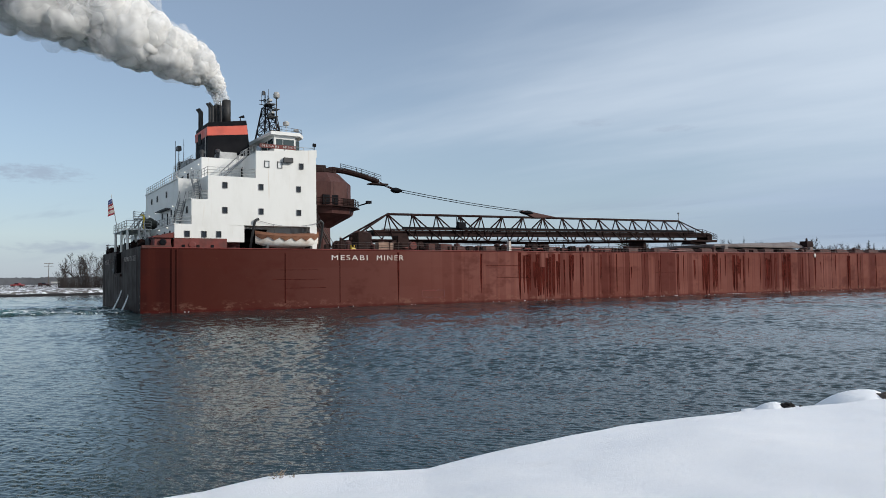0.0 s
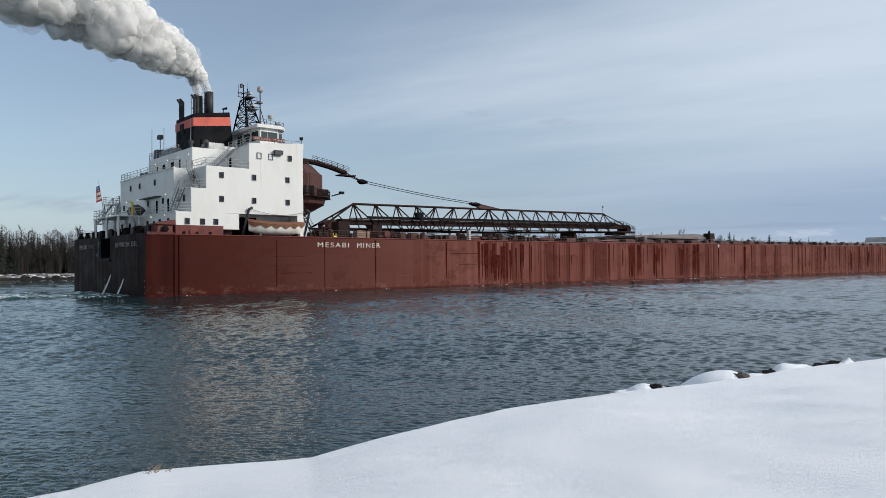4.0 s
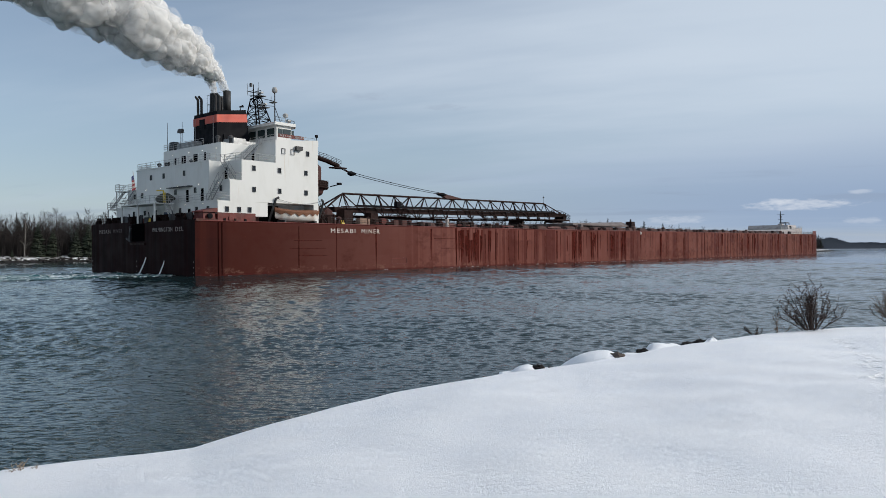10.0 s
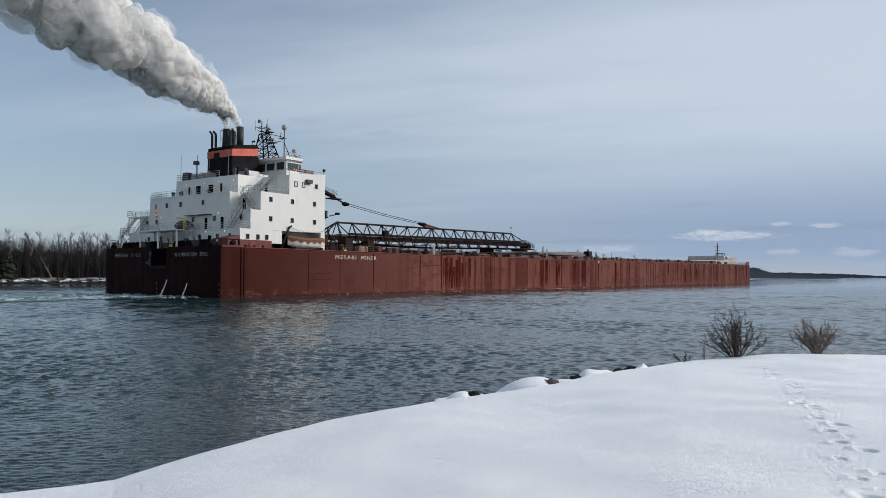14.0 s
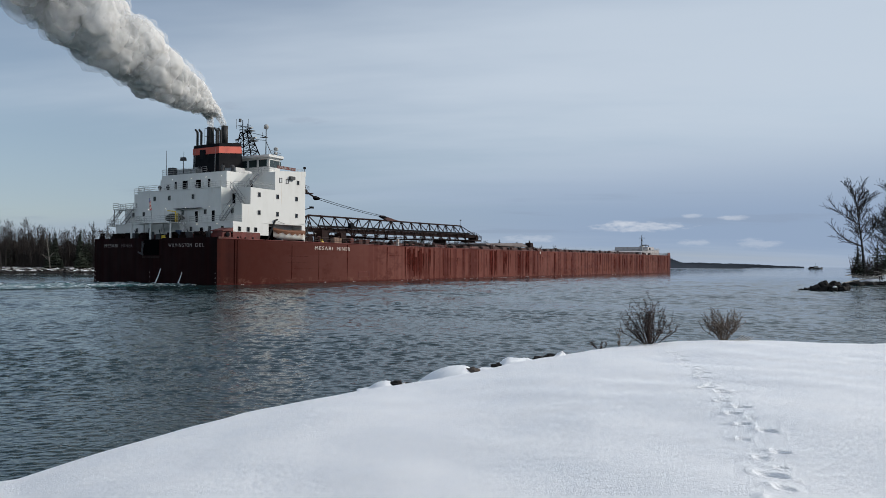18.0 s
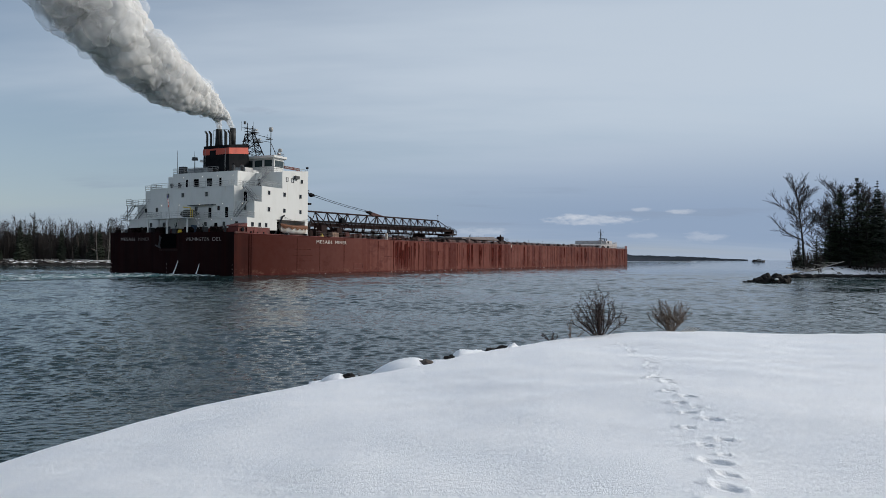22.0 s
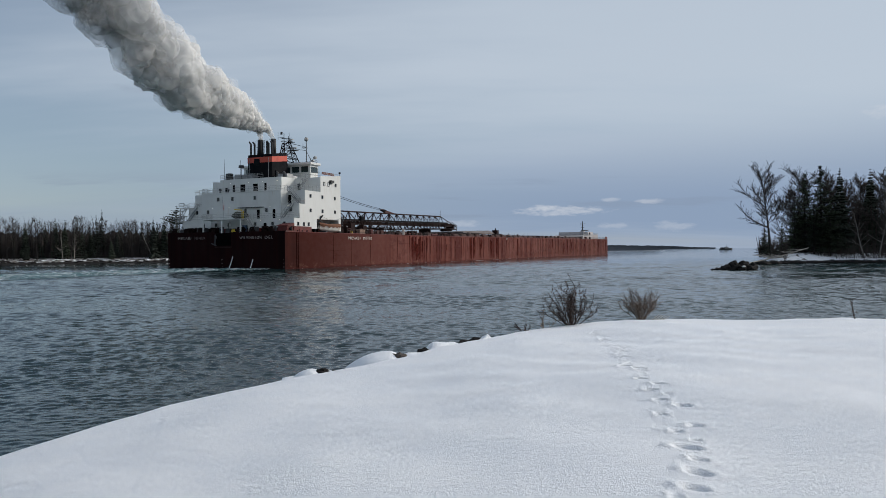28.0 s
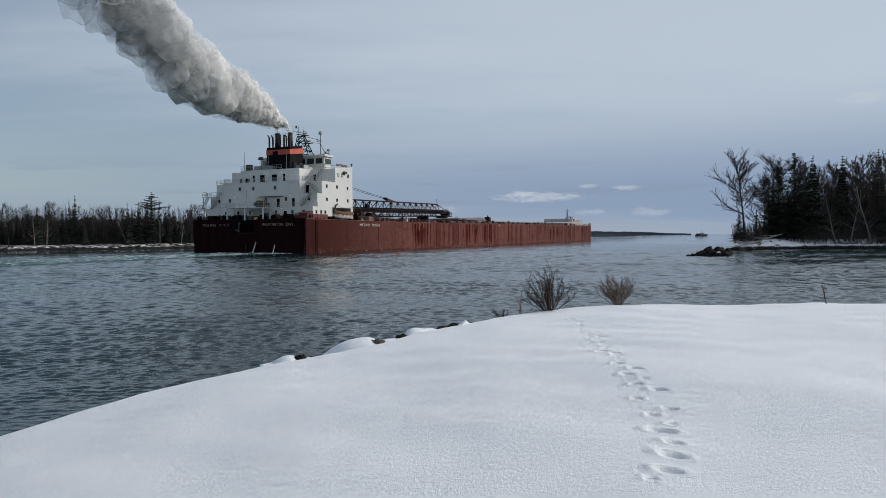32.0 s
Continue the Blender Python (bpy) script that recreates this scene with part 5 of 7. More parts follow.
def tug():
    x, y, z = bearing(20.2, 1150, 0)
    t = thing("distant_boat", "small dark work boat with a white cabin far off", "boat", m=pose(x, y, z, 0, 0, 8))
    part("hull", Geo().prism([(-9, -2.2), (6, -2.4), (10, 0), (6, 2.4), (-9, 2.2)], -0.3, lambda a, b: 1.8 + max(0, a) * 0.12), DARKG, t)
    part("cabin", Geo().box(-2, 3.5, -1.7, 1.7, 1.8, 4.6, 0.2), RAILW, t)
    part("mast", Geo().tube((0.5, 0, 4.5), (0.5, 0, 9.0), 0.18, 0.1, 5), DARKG, t)
    part("deck_gear", Geo().box(-8, -2.6, -1.5, 1.5, 1.7, 3.6, 0.3), TRUSS, t)
    part("hull_stripe", Geo().box(-8.5, 6, -2.44, 2.44, 1.4, 1.7), RAILW, t)


tug()


# ---- the ship: x forward from the transom, y to port, z up from the water ----
SHIP = thing("cargo_ship", "long rust-red lake bulk carrier with a white deckhouse aft", "ship")
HALF = 16.0


def sheer(x):
    return float(np.interp(x, [0, 40, 75, 132, 191, 306], [7.55, 7.55, 7.6, 7.95, 8.25, 8.85]))


BOW = [(300, 16.0), (304.5, 15.7), (308.5, 14.6), (312, 12.4), (315, 9.0), (316.8, 5.0), (317.5, 0)]
HULL_SIDE = [(0.0, 15.55), (3.35, 16.0)] + [(x_, 16.0) for x_ in range(10, 300, 10)] + BOW


def build_hull():
    g = Geo()
    outline = [(a, -b) for a, b in HULL_SIDE] + [(a, b) for a, b in HULL_SIDE[::-1][1:]]
    n = len(outline)
    vs = [(a, b, -2.0) for a, b in outline] + [(a, b, sheer(a)) for a, b in outline]
    g.add(vs, [(k, (k + 1) % n, n + (k + 1) % n, n + k) for k in range(n)])
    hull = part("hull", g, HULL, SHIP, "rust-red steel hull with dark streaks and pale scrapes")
    d = Geo()
    for (a, b) in zip(HULL_SIDE[:-1], HULL_SIDE[1:]):
        d.add([(a[0], -a[1], sheer(a[0])), (b[0], -b[1], sheer(b[0])), (b[0], b[1], sheer(b[0])), (a[0], a[1], sheer(a[0]))], [(0, 1, 2, 3)])
    part("deck", d, DECK, SHIP)
    # rolled edge along the deck and welded seams on the side
    e = Geo()
    for s in (-1, 1):
        for (a, b) in zip(HULL_SIDE[:-1], HULL_SIDE[1:]):
            e.tube((a[0], s * a[1], sheer(a[0])), (b[0], s * b[1], sheer(b[0])), 0.09, 0.09, 5, False)
    part("deck_edge", e, BULWARK, hull)
    rng = random.Random(2)
    xs = [17, 24.5]
    a = 60.0
    while a < 300:
        xs.append(a)
        a += rng.choice((2.2, 3.4, 4.6, 5.2, 6.4, 3.0))
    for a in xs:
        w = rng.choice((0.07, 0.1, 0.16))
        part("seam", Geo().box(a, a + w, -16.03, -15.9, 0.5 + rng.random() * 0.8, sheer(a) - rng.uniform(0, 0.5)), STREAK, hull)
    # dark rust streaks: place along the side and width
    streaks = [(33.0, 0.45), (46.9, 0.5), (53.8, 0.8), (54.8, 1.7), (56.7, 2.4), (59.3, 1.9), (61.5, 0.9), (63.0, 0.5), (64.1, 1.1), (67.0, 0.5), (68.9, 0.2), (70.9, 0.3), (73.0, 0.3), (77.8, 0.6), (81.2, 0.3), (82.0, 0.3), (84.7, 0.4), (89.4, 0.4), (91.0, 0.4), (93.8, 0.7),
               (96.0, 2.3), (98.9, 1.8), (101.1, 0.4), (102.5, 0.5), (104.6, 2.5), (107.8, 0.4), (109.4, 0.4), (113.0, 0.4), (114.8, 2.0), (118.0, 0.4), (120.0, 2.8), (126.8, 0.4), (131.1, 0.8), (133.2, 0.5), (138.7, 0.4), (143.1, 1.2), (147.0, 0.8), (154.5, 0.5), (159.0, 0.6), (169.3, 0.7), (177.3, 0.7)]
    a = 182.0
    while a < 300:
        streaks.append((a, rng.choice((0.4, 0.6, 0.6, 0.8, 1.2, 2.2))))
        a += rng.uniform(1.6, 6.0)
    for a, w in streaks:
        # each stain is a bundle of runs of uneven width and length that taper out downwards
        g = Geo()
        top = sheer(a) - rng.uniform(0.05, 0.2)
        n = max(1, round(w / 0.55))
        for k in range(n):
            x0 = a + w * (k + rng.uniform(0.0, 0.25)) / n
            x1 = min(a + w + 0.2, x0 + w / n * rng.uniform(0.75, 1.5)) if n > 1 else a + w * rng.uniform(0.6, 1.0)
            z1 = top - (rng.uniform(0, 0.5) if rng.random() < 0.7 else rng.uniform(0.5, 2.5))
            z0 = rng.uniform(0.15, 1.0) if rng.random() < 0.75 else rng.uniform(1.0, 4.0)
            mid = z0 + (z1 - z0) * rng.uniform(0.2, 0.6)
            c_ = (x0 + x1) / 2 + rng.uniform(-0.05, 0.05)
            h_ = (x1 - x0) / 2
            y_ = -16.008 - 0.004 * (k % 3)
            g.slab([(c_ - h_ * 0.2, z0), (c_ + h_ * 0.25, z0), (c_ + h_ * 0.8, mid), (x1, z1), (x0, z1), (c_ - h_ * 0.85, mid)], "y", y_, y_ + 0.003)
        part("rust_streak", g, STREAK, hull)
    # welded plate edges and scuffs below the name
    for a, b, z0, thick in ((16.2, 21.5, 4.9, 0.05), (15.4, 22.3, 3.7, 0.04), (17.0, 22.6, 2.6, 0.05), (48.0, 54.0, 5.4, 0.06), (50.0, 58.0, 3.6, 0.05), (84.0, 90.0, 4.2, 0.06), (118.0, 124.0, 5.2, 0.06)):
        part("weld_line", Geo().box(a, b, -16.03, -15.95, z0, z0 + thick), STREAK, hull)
    for a in (3.35, 3.9):
        part("rubbing_strip", Geo().tube((a, -16.02, 0.2), (a, -16.02, 7.4), 0.11, 0.11, 6), HULL, hull)
    part("transom", Geo().add([(-0.012, -15.53, -1.5), (-0.012, 15.53, -1.5), (-0.012, 15.53, 7.56), (-0.012, -15.53, 7.56)], [(0, 1, 2, 3)]), TRANSOM, hull, "sooty dark maroon transom with shade in its colour")
    # stern: dark mouth in the transom, rollers, draught marks and cooling water
    part("stern_recess", Geo().box(-0.06, 0.02, -1.8, 2.0, 4.9, 7.5), VOID, hull, "black opening in the transom")
    part("stern_sill", Geo().box(-0.22, -0.0, -2.1, 2.3, 4.4, 4.7), TRUSS, hull)
    part("stern_anchor", Geo().tube((-0.25, 1.9, 6.9), (-0.25, 2.5, 5.2), 0.16, 0.1, 6).tube((-0.3, 1.9, 4.9), (-0.3, 3.2, 5.4), 0.13, 0.13, 6).tube((-0.25, 2.2, 7.2), (-0.25, 2.2, 4.9), 0.12, 0.12, 6), DARKG, hull)
    for yy in (-15.2, 0.6, 15.2):
        for k in range(3):
            part("draught_mark", Geo().box(-0.03, 0.0, yy - 0.08, yy + 0.08, 0.35 + k * 0.75, 0.52 + k * 0.75), LETTERD, hull)
    for yy, top in ((-2.25, 2.6), (-7.5, 2.1)):
        j = Geo()
        pts = [(-0.05 - 0.62 * k * k / 36 * 1.6, yy + 0.03 * k, top - 2.55 * (k / 6) ** 1.5) for k in range(7)]
        for k, (p, q) in enumerate(zip(pts[:-1], pts[1:])):
            j.tube(p, q, 0.05 + 0.012 * k, 0.062 + 0.012 * k, 7)
        part("water_jet", j, JET, hull, "stream of white cooling water")
    # small boxes and pale marks on the side
    for a, z0, w in ((37.0, 0.9, 3.6), (186, 1.2, 2.6)):
        part("side_port_frame", Geo().box(a, a + w, -16.04, -15.98, z0, z0 + 0.12).box(a, a + w, -16.04, -15.98, z0 + 1.0, z0 + 1.12).box(a, a + 0.12, -16.04, -15.98, z0, z0 + 1.1).box(a + w, a + w + 0.12, -16.04, -15.98, z0, z0 + 1.12), BULWARK, hull)
    part("side_lamp", Geo().blob((131.3, -16.1, 7.4), 0.35, 0.15, 0.45, 0.05, 1, 2), LETTER, hull, "small white fender plate at the deck edge")
    return hull


HULL_OB = build_hull()


def fit_letters(name, text, m, width, height, parent, paint):
    ob, me = lettering(name, text, 1.0, Matrix.Identity(4), paint, parent, 1.25)
    co = np.empty(len(me.vertices) * 3, np.float32)
    me.vertices.foreach_get("co", co)
    co = co.reshape(-1, 3)
    lo, hi = co.min(0), co.max(0)
    co[:, 0] = (co[:, 0] - lo[0]) / (hi[0] - lo[0]) * width
    co[:, 1] = (co[:, 1] - lo[1]) / (hi[1] - lo[1]) * height
    me.vertices.foreach_set("co", co.ravel())
    ob.matrix_basis = m
    tagged(ob, "white block lettering")


SIDE = Matrix(((1, 0, 0, 0), (0, 0, -1, 0), (0, 1, 0, 0), (0, 0, 0, 1)))       # letters face starboard
AFT = Matrix(((0, 0, -1, 0), (-1, 0, 0, 0), (0, 1, 0, 0), (0, 0, 0, 1)))       # letters face aft
for word_, at_, share_ in (("MESABI", 0.0, 0.485), ("MINER", 0.615, 0.385)):
    fit_letters("name_lettering", word_, Matrix.Translation((23.4 + 10.7 * at_, -16.02, 6.18)) @ SIDE, 10.7 * share_, 0.68, HULL_OB, LETTER)
    fit_letters("name_lettering", word_, Matrix.Translation((-0.02, 12.7 - 7.6 * at_, 6.25)) @ AFT, 7.6 * share_, 0.6, HULL_OB, LETTERF if at_ else LETTERD)
for word_, at_, share_ in (("WILMINGTON", 0.0, 0.66), ("DEL", 0.76, 0.24)):
    fit_letters("port_lettering", word_, Matrix.Translation((-0.02, -4.1 - 8.5 * at_, 6.2)) @ AFT, 8.5 * share_, 0.6, HULL_OB, LETTERD)


# ---- deckhouse ----
HOUSE = part("deckhouse", Geo().prism([(3.85, -15), (10.0, -15), (10.0, -12.6), (20.8, -12.6), (20.8, -15), (21.75, -15), (21.75, 15), (20.8, 15), (20.8, 12.6), (10, 12.6), (10, 15), (3.85, 15)], 7.5, 10.5), WHITE, SHIP, "white stepped steel deckhouse")
part("tier", Geo().prism([(5.2, -10.7), (5.8, -10.7), (5.8, -15), (21.72, -15), (21.72, 15), (5.8, 15), (5.8, 10.7), (5.2, 10.7)], 10.5, 13.55), WHITE, HOUSE)
part("tier", Geo().prism([(5.2, -10.7), (7.75, -10.7), (7.75, -15.0), (21.7, -15.0), (21.7, 15), (7.75, 15), (7.75, 10.7), (5.2, 10.7)], 13.55, 16.5), WHITE, HOUSE)
part("tier", Geo().prism([(8.6, -8.4), (13.65, -8.4), (13.65, -15), (21.7, -15), (21.7, 15), (13.65, 15), (13.65, 8.4), (8.6, 8.4)], 16.5, 19.75), WHITE, HOUSE)
for s in (-1, 1):
    part("wing_screen", Geo().slab([(13.65, 19.74), (21.7, 19.74), (21.7, 20.65), (18.3, 20.3), (13.65, 19.95)], "y", s * 14.9, s * 15.0), WHITE, HOUSE)
    part("red_strake", Geo().box(3.8, 10.0, s * 15.03 - 0.05, s * 15.03 + 0.05, 7.5, 8.8), BULWARK, HOUSE, "red-painted lower strake")
part("red_strake", Geo().box(3.74, 3.84, -15, 15, 7.5, 8.6), BULWARK, HOUSE, "red-painted lower strake")
for z0, x0, half in ((10.5, 3.75, 15.02), (13.55, 5.7, 15.02), (16.5, 5.1, 10.8)):
    part("deck_lip", Geo().box(x0, x0 + 0.2, -half, half, z0 - 0.07, z0 + 0.07), WHITE, HOUSE)
part("front_screen", Geo().box(21.7, 21.8, -15, 15, 19.7, 20.65), WHITE, HOUSE)


def port_light(x, y, z, w, h, face, pane=GLASS):
    """A window: a raised steel frame round a pane. face: 's' starboard, 'a' aft."""
    f, p = Geo(), Geo()
    t = 0.07
    w, h = w * 0.84, h * 0.84
    if face == "s":
        for a0, a1, b0, b1 in ((-w / 2 - t, w / 2 + t, h / 2, h / 2 + t), (-w / 2 - t, w / 2 + t, -h / 2 - t, -h / 2), (-w / 2 - t, -w / 2, -h / 2, h / 2), (w / 2, w / 2 + t, -h / 2, h / 2)):
            f.box(x + a0, x + a1, y - 0.09, y + 0.02, z + b0, z + b1)
        p.box(x - w / 2, x + w / 2, y - 0.015, y + 0.03, z - h / 2, z + h / 2)
    else:
        for a0, a1, b0, b1 in ((-w / 2 - t, w / 2 + t, h / 2, h / 2 + t), (-w / 2 - t, w / 2 + t, -h / 2 - t, -h / 2), (-w / 2 - t, -w / 2, -h / 2, h / 2), (w / 2, w / 2 + t, -h / 2, h / 2)):
            f.box(x - 0.09, x + 0.02, y + a0, y + a1, z + b0, z + b1)
        p.box(x - 0.015, x + 0.03, y - w / 2, y + w / 2, z - h / 2, z + h / 2)
    part("window_frame", f, DARKG, HOUSE)
    part("window_pane", p, pane, HOUSE)


# bright reflection in two side windows, painted as a pale pane colour
BRIGHT = Mat("pale_curtained_pane", (0.62, 0.63, 0.62), 0.2, 0, 0.5).m
for a, z0 in ((9.79, 15.38), (14.32, 15.38), (19.28, 15.36), (9.79, 12.3), (14.32, 12.3), (19.3, 12.3), (5.29, 9.3), (7.27, 9.3), (9.03, 9.32), (19.65, 18.36)):
    port_light(a, -15.0, z0, 0.55, 0.75, "s")
for a in (15.06, 16.76):
    port_light(a, -15.0, 18.35, 0.62, 0.85, "s", BRIGHT)
for b in (6.0, 2.1, -3.95):
    port_light(5.2, b, 15.1, 0.5, 0.8, "a")
for b in (8.9, -1.4, -7.0, 12.6, -12.8):
    port_light(5.2 if abs(b) < 10.7 else 5.8, b, 12.4, 0.5, 0.8, "a")
for b in (-5.1, -9.6, -12.6, 2.0, 5.5, 9.0):
    port_light(3.85, b, 9.4, 0.5, 0.75, "a")


def door(x, y, z, w, h, label=""):
    d = part("door", Geo().box(x - 0.07, x + 0.03, y - w / 2, y + w / 2, z, z + h), VOID, HOUSE, label)
    part("door_frame", Geo().box(x - 0.1, x + 0.02, y - w / 2 - 0.1, y - w / 2, z, z + h + 0.1).box(x - 0.1, x + 0.02, y + w / 2, y + w / 2 + 0.1, z, z + h + 0.1).box(x - 0.1, x + 0.02, y - w / 2, y + w / 2, z + h, z + h + 0.1), WHITE, HOUSE)
    return d


for x0, y0, z0, w, h in ((8.6, 2.0, 16.75, 1.35, 1.75), (8.6, -1.45, 16.75, 1.35, 1.75), (8.6, 4.5, 16.55, 0.6, 1.9), (8.6, -4.2, 16.55, 0.6, 2.0), (8.6, 6.6, 16.7, 0.7, 1.2), (7.75, -11.2, 13.6, 0.8, 2.0), (7.75, 11.2, 13.6, 0.8, 2.0),
                         (5.2, -4.9, 10.55, 0.75, 2.0), (5.2, -9.0, 10.55, 0.75, 2.0), (3.85, -7.7, 7.7, 0.8, 1.9), (13.65, -9.4, 16.55, 0.8, 2.0)):
    door(x0, y0, z0, w, h, "dark open doorway")
part("dark_hold", Geo().box(12.3, 15.8, -12.68, -12.55, 7.6, 10.2), VOID, HOUSE, "dark opening behind the lifeboat")
part("red_strake", Geo().box(10.0, 20.8, -12.66, -12.58, 7.5, 8.5), BULWARK, HOUSE, "red-painted lower strake")
for k in range(3):
    part("hose_box", Geo().box(4.7 + k * 1.7, 5.0 + k * 1.7, -15.2, -15.04, 7.6, 8.0), (BLACK, TRUSS)[k % 2], HOUSE)
part("white_locker", Geo().box(10.0, 12.2, -14.97, -12.6, 8.4, 10.49), WHITE, HOUSE)
part("canopy", Geo().box(4.5, 5.2, -6.3, 0.2, 13.0, 13.12), DARKG, HOUSE)
for b in (-12.2, -8.0, -2.2, 3.0, 7.6):
    part("deck_lamp", Geo().blob((5.1 if abs(b) < 10.7 else 5.7, b, 13.2), 0.08, 0.08, 0.08, 0, 1, 1), LAMPW, HOUSE, "lit deck lamp")
for b in (-7.3, -3.4, 0.4, 5.4):
    part("deck_lamp", Geo().blob((8.5, b, 18.9), 0.08, 0.08, 0.08, 0, 1, 1), LAMPW, HOUSE, "lit deck lamp")
for b in (-6.6, -11.4):
    part("deck_lamp", Geo().blob((3.75, b, 10.2), 0.08, 0.08, 0.08, 0, 1, 1), LAMPW, HOUSE, "lit deck lamp")
# railings
for pts in ([(7.7, -15, 16.5), (13.6, -15, 16.5)], [(7.7, -15, 16.5), (7.7, -10.7, 16.5), (5.3, -10.6, 16.5), (5.3, 10.6, 16.5), (7.7, 10.6, 16.5), (7.7, 15, 16.5)], [(5.85, -15, 13.55), (7.7, -15, 13.55)], [(5.85, -15, 13.55), (5.85, -13.4, 13.55)],
            [(3.9, -15, 10.5), (5.8, -15, 10.5)], [(3.9, -15, 10.5), (3.9, -4.6, 10.5)], [(3.9, 6.5, 10.5), (3.9, 15, 10.5)], [(5.85, 10.4, 13.55), (5.85, 15, 13.55)], [(8.7, 8.4, 19.75), (8.7, -3.4, 19.75)],
            [(8.7, 8.4, 19.75), (13.6, 8.4, 19.75)], [(13.7, -8.5, 19.75), (13.7, -14.9, 19.75)], [(7.7, 15, 16.5), (13.6, 15, 16.5)]):
    part("railing", rail(pts), RAILW, HOUSE)
for pts in ([(4.4, 15.1, 13.5), (4.4, 16.6, 13.5), (7.4, 16.6, 13.5)], [(3.0, 15.1, 10.4), (3.0, 16.4, 10.4), (5.5, 16.4, 10.4)]):
    part("balcony_railing", rail(pts, r=0.045), RAILW, HOUSE)
part("balcony", Geo().box(4.4, 7.5, 15.0, 16.6, 13.35, 13.5), WHITE, HOUSE)
part("balcony", Geo().box(3.0, 5.6, 15.0, 16.4, 10.25, 10.4), WHITE, HOUSE)
part("stair", stair((4.5, -11.2, 10.5), (4.7, -13.9, 13.6), (0.9, 0, 0)), GREYM, HOUSE, "grey steel stair")
part("stair", stair((6.5, -14.3, 13.55), (6.6, -11.4, 16.5), (0.9, 0, 0)), GREYM, HOUSE, "grey steel stair")
part("stair", stair((10.2, -11.9, 16.5), (13.5, -11.9, 19.75), (0, 0.9, 0)), GREYM, HOUSE, "grey steel stair")
part("stair", stair((3.3, 15.3, 10.4), (5.6, 15.3, 13.5), (0, 0.9, 0)), GREYM, HOUSE, "grey steel stair")
for a_, z0_, z1_ in ((3.1, 7.6, 10.3), (5.4, 7.6, 10.3), (4.5, 10.4, 13.4), (7.3, 10.4, 13.4)):
    part("balcony_post", Geo().tube((a_, 16.3, z0_), (a_, 16.3, z1_), 0.08, 0.08, 6), RAILW, HOUSE)
part("stair", stair((4.4, 14.4, 10.5), (5.6, 12.4, 13.55), (0.9, 0, 0)), GREYM, HOUSE, "grey steel stair")
part("forward_stair", stair((21.9, -13.6, 12.4), (24.6, -13.6, 7.7), (0, 0.9, 0), 0.9, 16), RAILD, HOUSE, "dark steel stair down to the cargo deck")
# roof gear
part("vent_box", Geo().box(8.9, 10.0, 5.8, 7.2, 19.75, 21.2, 0.05), DARKG, HOUSE)
part("locker", Geo().box(8.8, 10.2, -0.6, 4.6, 19.75, 20.7, 0.04), GREYM, HOUSE)
part("floodlight", Geo().tube((8.0, 1.9, 19.75), (8.0, 1.9, 22.2), 0.06, 0.05, 6).box(7.7, 8.3, 1.4, 2.5, 22.1, 22.7, 0.06), DARKG, HOUSE)
part("whip_aerial", Geo().tube((8.7, 7.3, 19.75), (8.7, 7.3, 24.4), 0.05, 0.03, 5), DARKG, HOUSE)
part("whip_aerial", Geo().tube((8.9, 2.9, 19.75), (8.9, 2.9, 24.0), 0.05, 0.03, 5), DARKG, HOUSE)
for a, b, r_, hh in ((9.0, -7.0, 0.35, 1.2), (7.1, 4.9, 0.32, 1.1), (7.2, -2.5, 0.3, 1.0), (7.2, 7.2, 0.35, 1.2), (11.0, -7.3, 0.4, 1.4)):
    zb = 19.75 if a > 8.7 else 16.5
    part("mushroom_vent", Geo().lathe([(r_ * 0.6, 0), (r_ * 0.6, hh * 0.6), (r_, hh * 0.62), (r_, hh * 0.85), (r_ * 0.3, hh)], (a, b, zb), 10), DARKG, HOUSE)
part("air_duct", Geo().box(11.0, 13.4, -8.1, -5.2, 19.75, 20.7, 0.1).box(13.4, 15.4, -7.8, -5.0, 19.75, 20.4, 0.1), GREYM, HOUSE, "grey air duct stained with soot")
# name board on the side rail and a black lamp box
NBOARD = part("name_board", Geo().box(14.1, 18.9, -15.12, -15.05, 20.4, 20.92), BULWARK, HOUSE, "red name board on the rail")
for word_, at_, share_ in (("MESABI", 0.0, 0.485), ("MINER", 0.615, 0.385)):
    fit_letters("board_lettering", word_, Matrix.Translation((14.4 + 4.5 * at_, -15.13, 20.53)) @ SIDE, 4.5 * share_, 0.27, NBOARD, RAILW)
part("side_light_box", Geo().box(17.2, 18.4, -15.5, -15.0, 18.7, 19.3), DARKG, HOUSE)
part("corner_lamp", Geo().tube((21.5, -14.9, 20.6), (21.5, -14.9, 21.2), 0.06, 0.06, 5).box(21.3, 21.7, -15.1, -14.8, 21.1, 21.5), BLACK, HOUSE)
part("life_ring", Geo().lathe([(0.28, 0), (0.42, 0.02), (0.42, 0.1), (0.28, 0.12)], (0, 0, 0), 16), BULWARK, HOUSE).matrix_basis = pose(5.9, -15.1, 8.0, 90, 0, 0)

